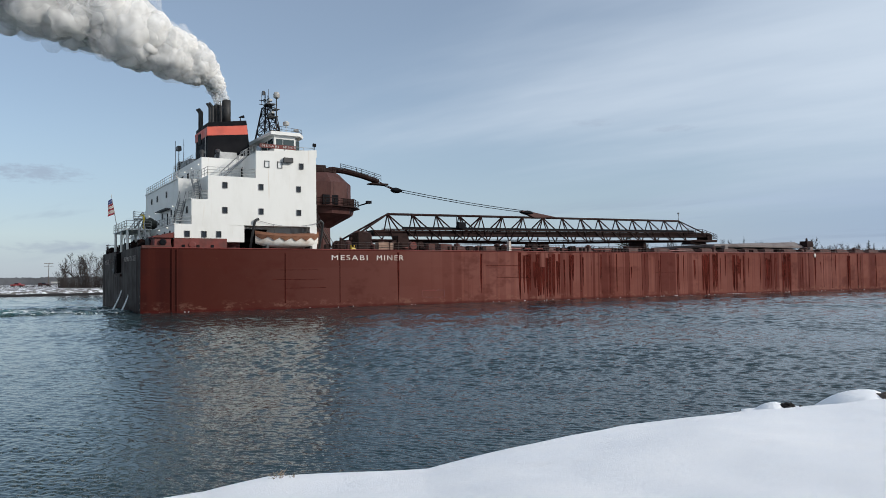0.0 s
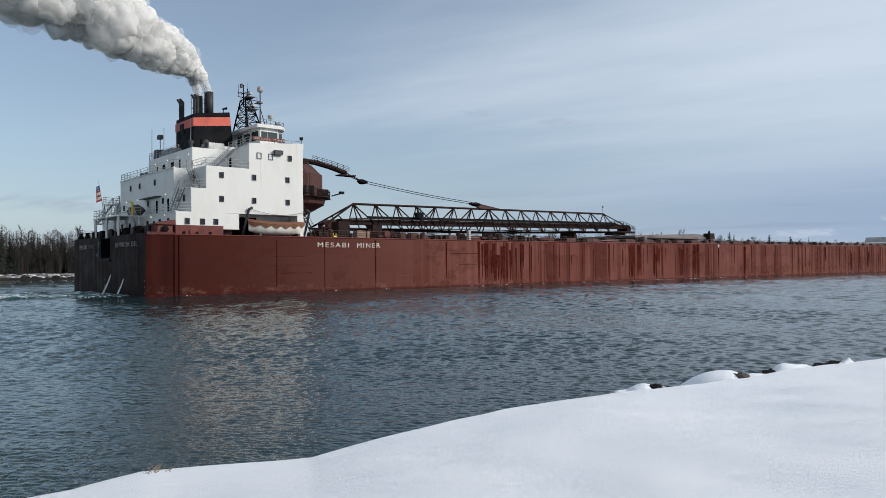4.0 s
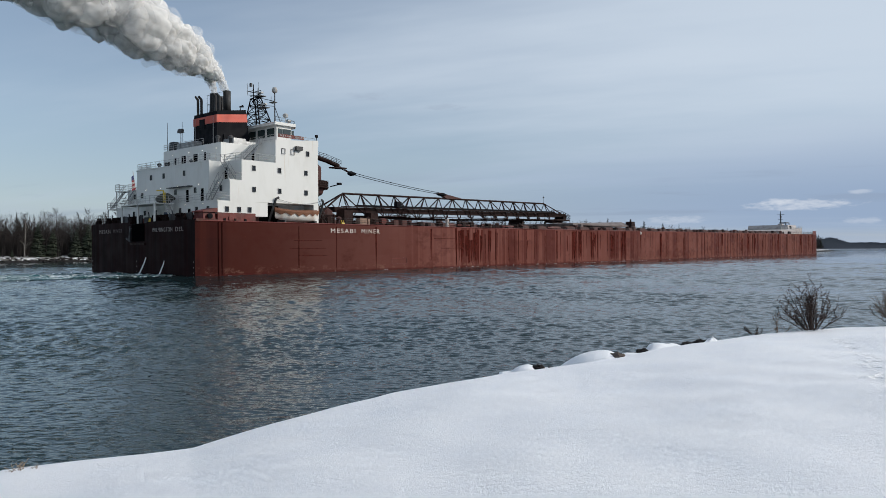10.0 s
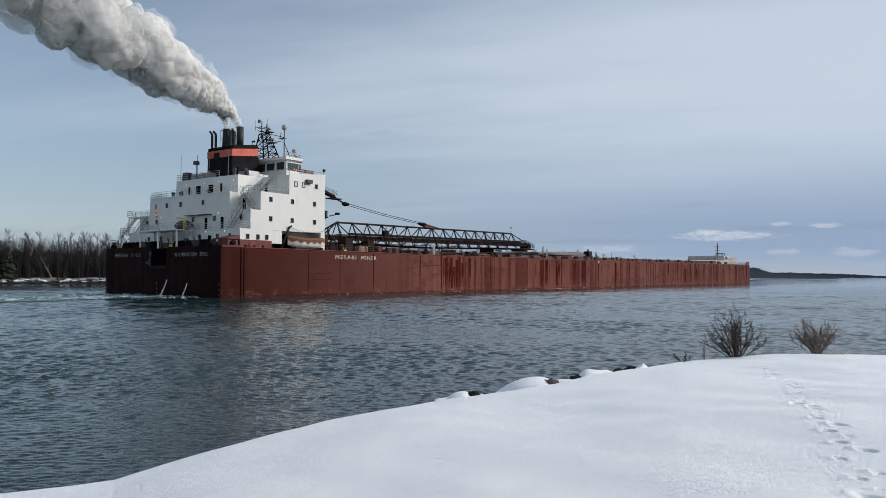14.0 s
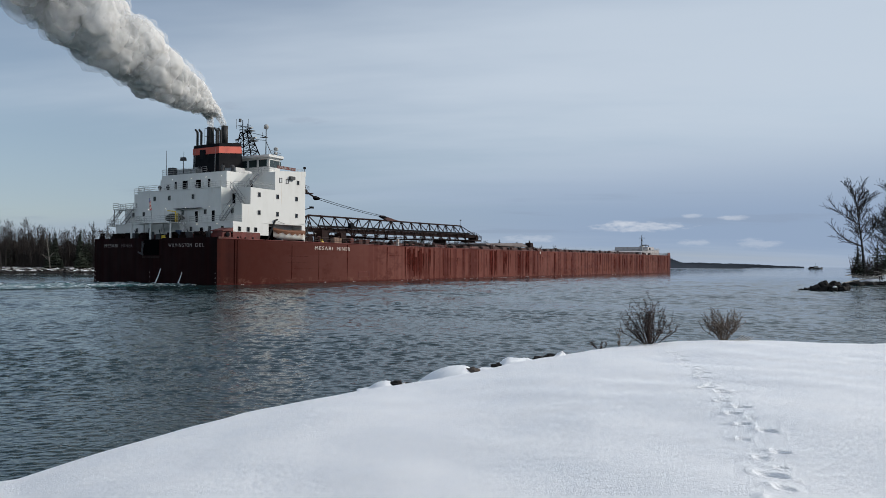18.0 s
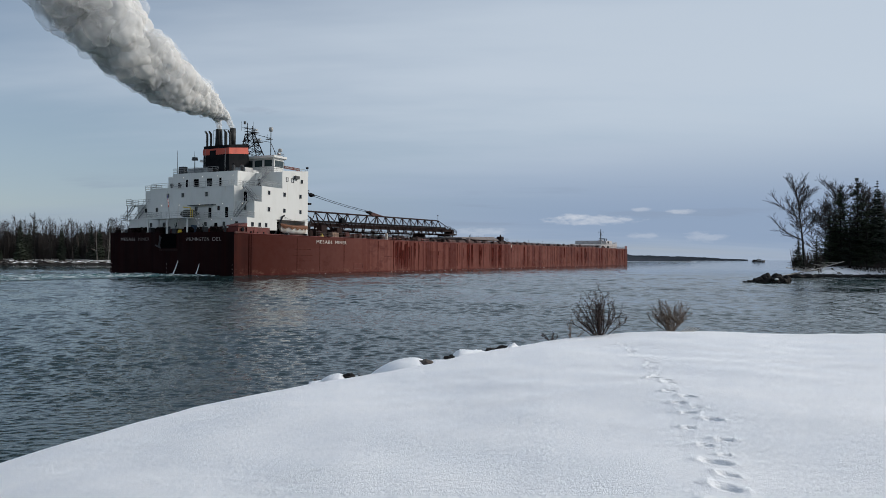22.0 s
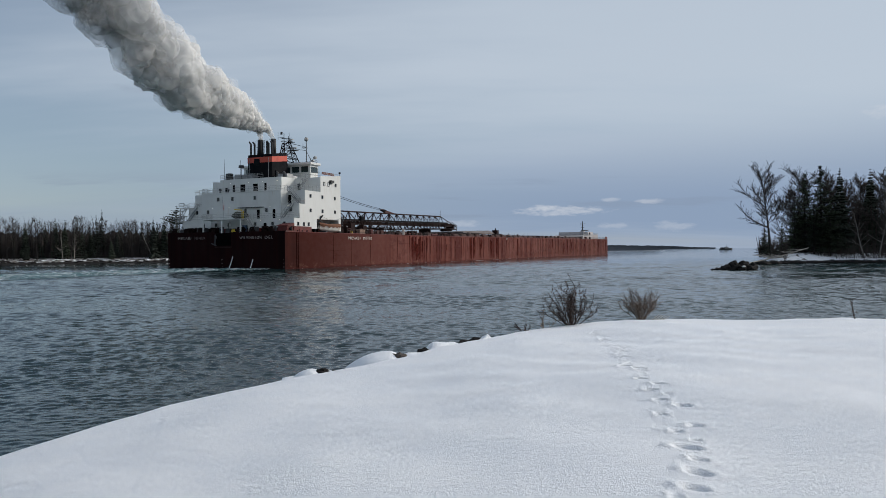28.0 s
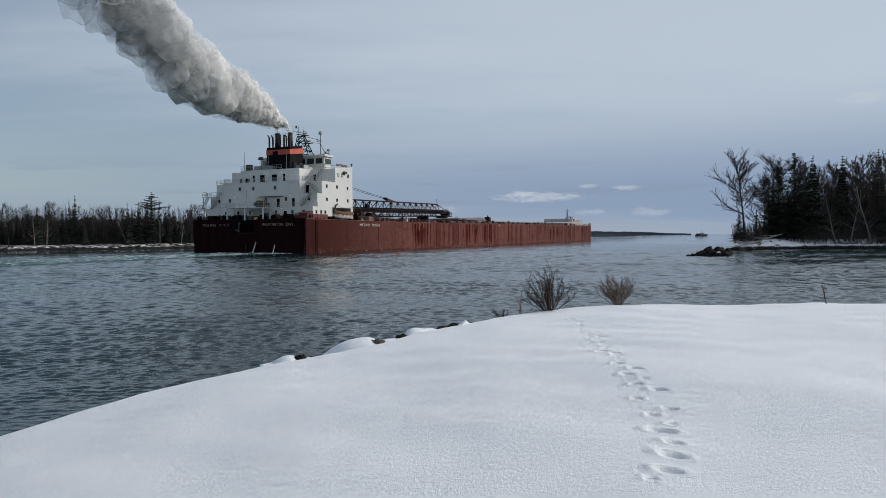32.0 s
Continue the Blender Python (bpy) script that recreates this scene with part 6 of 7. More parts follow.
# ---- pilothouse and masts ----
PILOT = part("pilothouse", Geo().prism([(18.0, -9.4), (20.9, -9.4), (21.7, -8.2), (21.7, 8.2), (20.9, 9.4), (18.0, 9.4)], 19.75, 23.3), WHITE, SHIP, "white pilothouse with dark windows")
part("roof", Geo().prism([(17.4, -9.9), (21.4, -9.9), (22.5, -8.4), (22.5, 8.4), (21.4, 9.9), (17.4, 9.9)], 23.3, 23.75), WHITE, PILOT)
for b in (-7.9, -5.4, -2.9, 5.4, 7.9):
    part("window_pane", Geo().box(17.93, 18.02, b - 0.95, b + 0.95, 21.6, 22.9), GLASSP, PILOT, "tinted wheelhouse window")
for a, w in ((18.7, 0.45), (20.0, 0.75)):
    part("window_pane", Geo().box(a - w, a + w, -9.46, -9.38, 21.5, 22.8), GLASSP, PILOT, "tinted wheelhouse window")
part("window_pane", Geo().slab([(20.95, 21.5), (21.7, 21.5), (21.7, 22.8), (20.95, 22.8)], "y", -9.0, -8.9), GLASSP, PILOT)
part("railing", rail([(17.6, -14.5, 19.75), (21.5, -14.5, 19.75)], 1.2), RAILW, PILOT)
part("railing", rail([(17.5, -9.8, 23.75), (22.3, -8.4, 23.75), (22.4, 8.0, 23.75)], 0.8, 1.8, 0.03, 2), RAILD, PILOT)
g = Geo()


def mast_leg(k, z):
    """Corner k of the tapering lattice mast at height z."""
    f = (z - 23.7) / 5.1
    a = (18.2 + 0.9 * f) if k in (0, 3) else (20.8 - 0.9 * f)
    b = (-4.7 + 2.1 * f) if k in (0, 1) else (-0.2 - 0.7 * f)
    return a, b, z


LEVELS = [23.7, 25.0, 26.3, 27.6, 28.8]
for k in range(4):
    g.tube(mast_leg(k, 23.7), mast_leg(k, 28.8), 0.12, 0.1, 6)
    for z0, z1 in zip(LEVELS[:-1], LEVELS[1:]):
        n_ = (k + 1) % 4
        g.tube(mast_leg(k, z1), mast_leg(n_, z1), 0.06, 0.06, 4)
        g.tube(mast_leg(k, z0), mast_leg(n_, z1), 0.06, 0.06, 4)
        g.tube(mast_leg(n_, z0), mast_leg(k, z1), 0.05, 0.05, 4)
g.tube((19.5, -1.1, 28.0), (19.5, -1.1, 31.2), 0.11, 0.07, 6)
g.tube((19.5, -2.4, 28.6), (19.5, -2.4, 30.4), 0.09, 0.06, 6)
for zz in (29.3, 29.9):
    g.tube((19.5, -3.2, zz), (19.5, -0.2, zz), 0.05, 0.05, 4)
    g.tube((18.6, -1.1, zz), (20.5, -1.1, zz), 0.05, 0.05, 4)
g.tube((19.1, -2.5, 28.8), (18.9, -7.7, 27.4), 0.05, 0.05, 4)
g.tube((19.9, -2.5, 27.6), (18.9, -7.7, 26.6), 0.04, 0.04, 4)
part("lattice_mast", g, BLACK, PILOT, "dark lattice signal mast")
for zz, b, w in ((26.9, -3.2, 1.5), (28.9, -2.6, 1.1)):
    part("radar_platform", Geo().box(18.9, 20.2, b - w, b + w * 0.4, zz, zz + 0.12), DARKG, PILOT)
    part("radar_scanner", Geo().box(19.3, 19.75, b - w * 0.9, b + w * 0.3, zz + 0.5, zz + 0.75).tube((19.5, b - 0.3, zz + 0.1), (19.5, b - 0.3, zz + 0.5), 0.16, 0.12, 8), RAILW, PILOT, "white radar scanner bar")
part("yard", Geo().tube((19.5, -1.2, 30.2), (19.5, 0.6, 30.2), 0.05, 0.05, 5).tube((19.5, 0.6, 29.6), (19.5, 0.6, 31.6), 0.04, 0.03, 5).tube((19.5, -2.6, 29.7), (19.5, -2.6, 31.3), 0.04, 0.03, 5).box(19.35, 19.65, -0.6, -0.2, 30.9, 31.5), DARKG, PILOT)
part("aerial_pole", Geo().tube((18.9, -7.75, 23.7), (18.9, -7.75, 28.9), 0.1, 0.08, 6).tube((18.9, -9.3, 23.7), (18.9, -7.75, 26.5), 0.07, 0.06, 5).box(18.5, 19.3, -7.9, -6.7, 27.2, 27.3).tube((18.9, -6.8, 27.3), (18.9, -6.8, 28.3), 0.04, 0.04, 5), DARKG, PILOT)
part("radome", Geo().lathe([(0.25, -0.45), (0.42, -0.3), (0.45, 0.1), (0.34, 0.36), (0.1, 0.48)], (18.9, -7.75, 29.2), 14), RAILW, PILOT, "white satellite dome", True)
part("dish", Geo().lathe([(0.1, -0.3), (0.4, -0.2), (0.45, 0.2), (0.2, 0.4)], (19.6, -9.6, 24.9), 12).tube((19.6, -9.6, 23.7), (19.6, -9.6, 24.7), 0.05, 0.05, 5), RAILW, PILOT)
part("searchlight", Geo().tube((21.8, -7.5, 23.7), (21.8, -7.5, 24.4), 0.06, 0.06, 5).tube((21.5, -7.5, 24.6), (22.1, -7.5, 24.6), 0.22, 0.26, 10), GREYM, PILOT)

# ---- funnel ----
FUN = part("funnel", Geo().add([(10.3, -4.65, 19.75), (16.35, -4.65, 19.75), (16.35, 2.05, 19.75), (10.3, 2.05, 19.75), (10.4, -4.6, 25.15), (15.65, -4.6, 25.95), (15.65, 2.0, 25.95), (10.4, 2.0, 25.15)],
                               [(3, 2, 1, 0), (4, 5, 6, 7), (0, 1, 5, 4), (1, 2, 6, 5), (2, 3, 7, 6), (3, 0, 4, 7)]), BLACK, SHIP, "black funnel with an orange-red band")


def fun_at(f, z):
    k = (z - 19.75) / 5.6
    return (10.3 + 0.1 * k) + f * ((16.35 - 0.7 * k) - (10.3 + 0.1 * k)), 4.65 - 0.05 * k


def band(z0a, z1a, z0f, z1f):
    g = Geo()
    a0, a1, f0, f1 = fun_at(0, z0a)[0], fun_at(0, z1a)[0], fun_at(1, z0f)[0], fun_at(1, z1f)[0]
    g.add([(a0, -4.67, z0a), (f0 + 0.02, -4.67, z0f), (f1 + 0.02, -4.655, z1f), (a1, -4.655, z1a), (a0, -4.5, z0a), (f0, -4.5, z0f), (f1, -4.5, z1f), (a1, -4.5, z1a)], [(0, 1, 2, 3), (4, 7, 6, 5), (0, 4, 5, 1), (3, 2, 6, 7), (1, 5, 6, 2), (0, 3, 7, 4)])
    return g


part("stripe", band(23.35, 24.55, 24.0, 25.25), ORANGE, FUN, "orange-red painted band")
part("stripe", Geo().box(10.27, 10.5, -4.68, 2.07, 23.35, 24.55), ORANGE, FUN, "orange-red painted band")
part("funnel_louvre", Geo().box(10.22, 10.3, -1.3, 0.2, 22.7, 24.2), BLACK, FUN)
part("funnel_louvre", Geo().box(11.4, 12.3, -4.85, -4.6, 20.5, 21.6), BLACK, FUN)
part("drain_pipe", Geo().tube((10.25, -3.7, 19.8), (10.3, -3.7, 24.4), 0.06, 0.06, 6), RAILW, FUN)
part("drain_pipe", Geo().tube((10.25, 1.5, 19.8), (10.3, 1.5, 24.4), 0.05, 0.05, 6), GREYM, FUN)
part("stack", Geo().lathe([(0.6, 0), (0.6, 3.6), (0.52, 3.6), (0.52, 3.2)], (13.4, -2.7, 25.3), 18), SOOT, FUN, "sooty main exhaust pipe", True)
part("stack", Geo().lathe([(0.8, 0), (0.68, 1.2), (0.62, 3.6), (0.5, 3.6), (0.5, 3.2)], (13.2, 0.75, 25.3), 18), SOOT, FUN, "sooty exhaust pipe", True)
for a, b in ((12.6, -1.5), (13.8, -0.6), (12.4, -0.5)):
    part("stack", Geo().lathe([(0.2, 0), (0.2, 3.0), (0.14, 3.0)], (a, b, 25.4), 10), SOOT, FUN)
for a, b, top in ((10.8, 1.5, 28.2), (10.8, 0.5, 28.1), (11.0, -3.25, 28.1), (11.1, -4.15, 28.0)):
    part("gooseneck_pipe", Geo().tube((a, b, 25.0), (a, b, top - 0.5), 0.21, 0.21, 8).tube((a, b, top - 0.55), (a - 0.35, b + 0.25, top), 0.21, 0.17, 8), SOOT, FUN)
part("stack_rail", rail([(12.4, -3.4, 25.6), (12.4, 1.4, 25.6), (14.4, 1.4, 25.7)], 3.0, 2.4, 0.035, 2), SOOT, FUN)
part("siren", Geo().tube((15.0, -4.0, 25.8), (15.0, -4.0, 26.4), 0.06, 0.06, 5).tube((14.8, -4.0, 26.4), (15.5, -4.0, 26.6), 0.08, 0.2, 8), BLACK, FUN)

# ---- stern gear ----
g = Geo()
g.box(0.15, 3.3, -4.4, 6.3, 10.35, 10.5)
PLAT = part("stern_platform", g, WHITE, SHIP, "white steel platform over the stern winches")
for a in (0.4, 3.0):
    for b in (-4.0, 1.0, 6.0):
        part("column", Geo().tube((a, b, 7.5), (a, b, 10.4), 0.16, 0.16, 8), WHITE, PLAT)
part("railing", rail([(3.2, -4.3, 10.5), (0.2, -4.3, 10.5), (0.2, 6.2, 10.5), (3.2, 6.2, 10.5)]), RAILW, PLAT)
part("ladder", stair((1.6, -6.6, 7.6), (1.6, -4.5, 10.5), (0.9, 0, 0)), RAILW, PLAT, "white steel ladder")
part("covered_boat", Geo().blob((3.6, -1.2, 11.35), 0.95, 2.1, 0.8, 0.35, 4, 3, 1.4), TARP, PLAT, "rescue boat under a dark tarpaulin", True)
part("boat_crane", Geo().path([(2.6, -2.6, 10.5), (2.6, -2.6, 12.4), (2.6, -0.6, 12.6)], 0.1).path([(2.6, -3.0, 10.5), (2.6, -3.0, 12.2)], 0.07), YELLOW, PLAT)
part("flag_staff", Geo().tube((-0.2, -0.2, 10.2), (-1.1, -0.6, 15.2), 0.06, 0.04, 6), RAILW, PLAT)
for k in range(7):
    # limp cloth that hangs down the staff in narrow folds
    z1, z0 = 14.7 - 0.3 * k, 14.72 - 0.3 * (k + 1)
    fl = Geo()
    w0, w1 = 0.7 + 0.07 * k, 0.7 + 0.07 * (k + 1)
    for f in range(3):
        o = 0.05 if f % 2 else -0.05
        p_ = [(u_, z_ - 0.15 * e_, -0.98 + 0.17 * (14.7 - z_) + q_ - 0.85 * u_) for u_, z_, e_, q_ in ((w0 * f / 3, z1, f, o), (w0 * (f + 1) / 3, z1, f + 1, -o), (w1 * (f + 1) / 3, z0, f + 1, -o), (w1 * f / 3, z0, f, o))]
        fl.add([(x_, -0.6 - 0.55 * u_, z_) for u_, z_, x_ in p_], [(0, 1, 2, 3)])
    part("flag_stripe", fl, FLAGB if k < 2 else (FLAGR, LETTERD)[k % 2], PLAT)


def winch(a, b, s, mat):
    g = Geo()
    g.tube((a, b - 0.9 * s, 8.4), (a, b + 0.9 * s, 8.4), 0.5 * s, 0.5 * s, 12)
    for k in (-1, 1):
        g.tube((a, b + k * 0.95 * s, 8.4), (a, b + k * 0.82 * s, 8.4), 0.75 * s, 0.75 * s, 14)
    g.box(a - 0.7 * s, a + 0.7 * s, b - 1.1 * s, b + 1.1 * s, 7.5, 7.95)
    g.box(a - 0.5 * s, a + 0.4 * s, b + 1.0 * s, b + 1.7 * s, 7.5, 8.6)
    part("winch", g, mat, SHIP, "dark mooring winch")


for a, b, s in ((2.2, 9.0, 1.0), (2.4, -9.8, 0.95), (2.0, 4.6, 0.9), (2.4, 12.4, 0.8), (26.5, -11.5, 1.0), (34.5, -12.0, 1.1), (38.5, -12.4, 0.9)):
    winch(a, b, s * (0.72 if a < 5 else 0.9), SOOTB if a < 5 else TRUSS)
for b in (14.2, 10.8, 7.0, 3.2, -3.6, -6.8, -11.6):
    part("fairlead", Geo().box(0.25, 0.9, b - 0.55, b + 0.55, 7.5, 8.3, 0.08).tube((0.6, b - 0.3, 8.2), (0.6, b - 0.3, 8.7), 0.18, 0.22, 8).tube((0.6, b + 0.3, 8.2), (0.6, b + 0.3, 8.7), 0.18, 0.22, 8), SOOTB, SHIP)
part("stern_housing", Geo().box(1.6, 3.5, -15.0, -12.6, 7.5, 8.8, 0.05).add([(1.4, -15.2, 8.8), (3.7, -15.2, 8.8), (3.7, -12.4, 8.8), (1.4, -12.4, 8.8), (1.4, -15.2, 8.95), (3.7, -15.2, 9.45), (3.7, -12.4, 9.45), (1.4, -12.4, 8.95)], [(3, 2, 1, 0), (4, 5, 6, 7), (0, 1, 5, 4), (1, 2, 6, 5), (2, 3, 7, 6), (3, 0, 4, 7)]), BULWARK, SHIP, "small red steel housing at the stern corner")
part("mooring_eye", Geo().lathe([(0.25, 0), (0.4, 0.05), (0.4, 0.2), (0.25, 0.25)], (0, 0, 0), 14), BLACK, SHIP).matrix_basis = pose(2.5, -15.1, 8.25, 90, 0, 0)
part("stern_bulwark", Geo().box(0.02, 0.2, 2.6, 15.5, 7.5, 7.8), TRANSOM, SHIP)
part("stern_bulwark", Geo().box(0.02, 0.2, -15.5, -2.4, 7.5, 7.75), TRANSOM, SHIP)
part("quarter_bulwark", Geo().box(0.1, 3.4, -15.75, -15.55, 7.5, 7.85), DECK, SHIP)
part("stern_rail", rail([(0.4, 12.6, 8.1), (0.4, 15.3, 8.1), (2.8, 15.5, 8.1)], 1.1), RAILD, SHIP)
rng = random.Random(77)
for k in range(16):
    # bitts, reels and hoods crowded behind the low stern bulwark
    b = -12.0 + k * 1.72 + rng.uniform(-0.4, 0.4)
    a, s_ = rng.uniform(0.9, 2.6), rng.uniform(0.55, 0.95)
    kind = k % 4
    if kind == 0:
        part("bitt", Geo().tube((a, b - 0.35, 7.5), (a, b - 0.35, 8.9), 0.2, 0.24, 8).tube((a, b + 0.35, 7.5), (a, b + 0.35, 8.8), 0.2, 0.24, 8), DARKG, SHIP)
    elif kind == 1:
        part("rope_reel", Geo().tube((a, b - 0.6, 8.5), (a, b + 0.6, 8.5), 0.32, 0.32, 10).tube((a, b - 0.65, 8.5), (a, b - 0.55, 8.4), 0.5, 0.5, 12).tube((a, b + 0.55, 8.5), (a, b + 0.65, 8.4), 0.5, 0.5, 12).box(a - 0.5, a + 0.5, b - 0.6, b + 0.6, 7.5, 8.2), SOOTB, SHIP)
    elif kind == 2:
        part("vent_hood", Geo().lathe([(0.3, 0), (0.22, 0.8 * s_), (0.42, 0.9 * s_), (0.38, 1.3 * s_), (0.1, 1.45 * s_)], (a, b, 7.5), 10), SOOTB, SHIP)
    else:
        part("machine_box", Geo().box(a - 0.6, a + 0.6, b - 0.6, b + 0.5, 7.5, 7.9 + s_, 0.08).tube((a, b, 8.6), (a + 0.1, b + 0.4, 9.3), 0.09, 0.09, 6), DARKG, SHIP)
part("blue_drum", Geo().tube((3.0, -3.0, 7.5), (3.0, -3.0, 9.2), 0.55, 0.55, 12), BLUEG, SHIP)
part("yellow_locker", Geo().box(1.0, 1.5, -2.0, -1.0, 7.7, 8.3, 0.05), YELLOW, SHIP)

# ---- lifeboat in its davits ----
def lifeboat():
    n, m = 13, 9
    hullg, cov = Geo(), Geo()
    vs = []
    for i in range(n):
        u = -1 + 2 * i / (n - 1)
        half = 1.25 * (1 - abs(u) ** 2.6) + 0.05
        keel = 7.75 + 0.55 * abs(u) ** 3
        topz = 9.15 + 0.3 * u * u
        for j in range(m):
            a = math.pi * j / (m - 1)
            vs.append((17.85 + 4.2 * u, -14.7 - half * math.cos(a), topz - (topz - keel) * math.sin(a) ** 0.7))
    fs = [(i * m + j, i * m + j + 1, (i + 1) * m + j + 1, (i + 1) * m + j) for i in range(n - 1) for j in range(m - 1)]
    hullg.add(vs, fs)
    boat = part("lifeboat", hullg, BOATW, SHIP, "white lifeboat under a rust-brown canvas cover", True)
    vs, fs = [], []
    for i in range(n):
        u = -1 + 2 * i / (n - 1)
        half = 1.3 * (1 - abs(u) ** 2.6) + 0.08
        topz = 9.2 + 0.3 * u * u
        low = 0.62 if i % 2 else 0.22
        vs += [(17.85 + 4.25 * u, -14.7 - half * 0.99, topz - low), (17.85 + 4.25 * u, -14.7 - half * 1.04, topz), (17.85 + 4.25 * u, -14.7 - half * 0.5, topz + 0.3), (17.85 + 4.25 * u, -14.7, topz + 0.42), (17.85 + 4.25 * u, -14.7 + half * 0.5, topz + 0.3), (17.85 + 4.25 * u, -14.7 + half, topz)]
    fs = [(i * 6 + j, i * 6 + j + 1, (i + 1) * 6 + j + 1, (i + 1) * 6 + j) for i in range(n - 1) for j in range(5)]
    part("canvas_cover", Geo().add(vs, fs), CANVAS, boat, "rust-brown canvas cover with a scalloped edge")
    for a in (13.35, 22.6):
        d = 1 if a < 15 else -1
        part("davit", Geo().path([(a, -13.6, 7.6), (a, -14.6, 9.6), (a + 0.1 * d, -15.3, 11.1), (a + 0.55 * d, -15.4, 11.35)], 0.17, 8), DARKG, SHIP, "dark curved boat davit")
    ln = Geo()
    pts = [(13.6 + 8.9 * k / 8, -15.2, 11.2 - 0.7 * math.sin(math.pi * k / 8)) for k in range(9)]
    ln.path(pts, 0.03, 4)
    for k in (2, 4, 6):
        ln.tube(pts[k], (pts[k][0] + 0.2, -15.1, 9.6), 0.02, 0.02, 4)
    part("lifeline", ln, GREYM, SHIP)
    for a in (14.8, 20.6):
        part("boat_chock", Geo().box(a, a + 0.3, -15.6, -13.7, 7.5, 8.0), DARKG, SHIP)


lifeboat()

# ---- unloading gear ----
TOWER = part("elevator_tower", Geo().lathe([(1.9, 7.5), (1.8, 11.4), (3.2, 12.2), (5.2, 13.3), (5.5, 14.3), (4.95, 14.6), (4.95, 17.9), (3.3, 19.5), (0.6, 19.8)], (27.6, -1.2, 0), 10, 0.314), BROWN, SHIP, "brown steel elevator tower")
part("walkway", Geo().lathe([(5.0, 14.25), (6.3, 14.25), (6.3, 14.4), (5.0, 14.4)], (27.6, -1.2, 0), 10, 0.314), TRUSS, TOWER)
part("railing", rail([(27.6 + 6.2 * math.cos(0.314 + 0.6283 * k), -1.2 + 6.2 * math.sin(0.314 + 0.6283 * k), 14.4) for k in range(11)], 1.05, 1.4, 0.045), TRUSS, TOWER)
for k in range(10):
    a = 0.6283 * k
    part("tower_panel", Geo().box(-1.1, 1.1, -0.06, 0.06, 15.0, 18.0), BROWN, TOWER).matrix_basis = pose(27.6 + 4.68 * math.cos(a), -1.2 + 4.68 * math.sin(a), 0, 0, 0, math.degrees(a) + 90)
part("tower_window", Geo().box(26.4, 28.8, -6.1, -5.7, 14.6, 16.0), BLACK, TOWER, "dark opening over the walkway")
part("winch_box", Geo().box(29.8, 31.6, -5.6, -4.6, 14.5, 15.6), TRUSS, TOWER)
part("lamp_arm", Geo().tube((32.2, -5.6, 14.6), (33.4, -6.6, 15.0), 0.1, 0.1, 6).box(33.1, 33.8, -6.9, -6.3, 14.9, 15.3), BLACK, TOWER)
ARM = part("gantry_arm", Geo().path([(27.6, -1.2, 19.9), (30.0, -1.2, 20.5), (32.0, -1.2, 20.35), (35.0, -1.4, 19.75), (37.6, -1.6, 19.0)], 0.42, 10).box(26.2, 28.6, -2.3, -0.3, 19.5, 20.9, 0.1).box(28.6, 30.4, -2.0, -0.6, 19.4, 20.3, 0.1), TRUSS, SHIP, "brown curved gantry arm")
part("railing", rail([(31.0, -2.0, 20.5), (34.5, -2.1, 19.9), (37.8, -2.2, 19.1)], 0.85, 1.0, 0.04), TRUSS, ARM)
part("railing", rail([(25.0, -3.2, 19.5), (28.6, -3.2, 19.5), (30.2, -2.2, 19.5)], 1.0, 1.0, 0.035), TRUSS, ARM)
part("arm_step", Geo().box(36.0, 39.0, -2.4, -0.8, 18.5, 18.7), TRUSS, ARM)
part("sheave_block", Geo().blob((40.8, -1.7, 17.8), 1.1, 0.5, 0.45, 0.3, 3, 2), BLACK, ARM)
part("hoist_cable", Geo().tube((37.5, -1.6, 19.1), (40.8, -1.5, 17.9), 0.09, 0.09, 5), TRUSS, ARM)
part("hoist_cable", Geo().tube((37.5, -1.3, 18.9), (40.8, -1.7, 17.7), 0.09, 0.09, 5), TRUSS, ARM)
for yo, zo in ((-0.25, 0.12), (0.25, -0.12)):
    pts = [(41.2 + 27.0 * k / 10, -1.7 + yo + 1.7 * k / 10, 17.8 + zo - 2.3 * k / 10 - 0.22 * math.sin(math.pi * k / 10)) for k in range(11)]
    part("hoist_cable", Geo().path(pts, 0.055, 4), BLACK, ARM)
part("sheave_block", Geo().blob((68.6, 0, 15.35), 1.5, 0.6, 0.4, 0.2, 6, 2), BLACK, ARM)


def top_z(x):
    return 14.1 + (15.05 - 14.1) * (x - 40) / 69


def bot_z(x):
    return float(np.interp(x, [36, 69, 109, 118.5], [9.75, 9.85, 10.75, 11.0]))


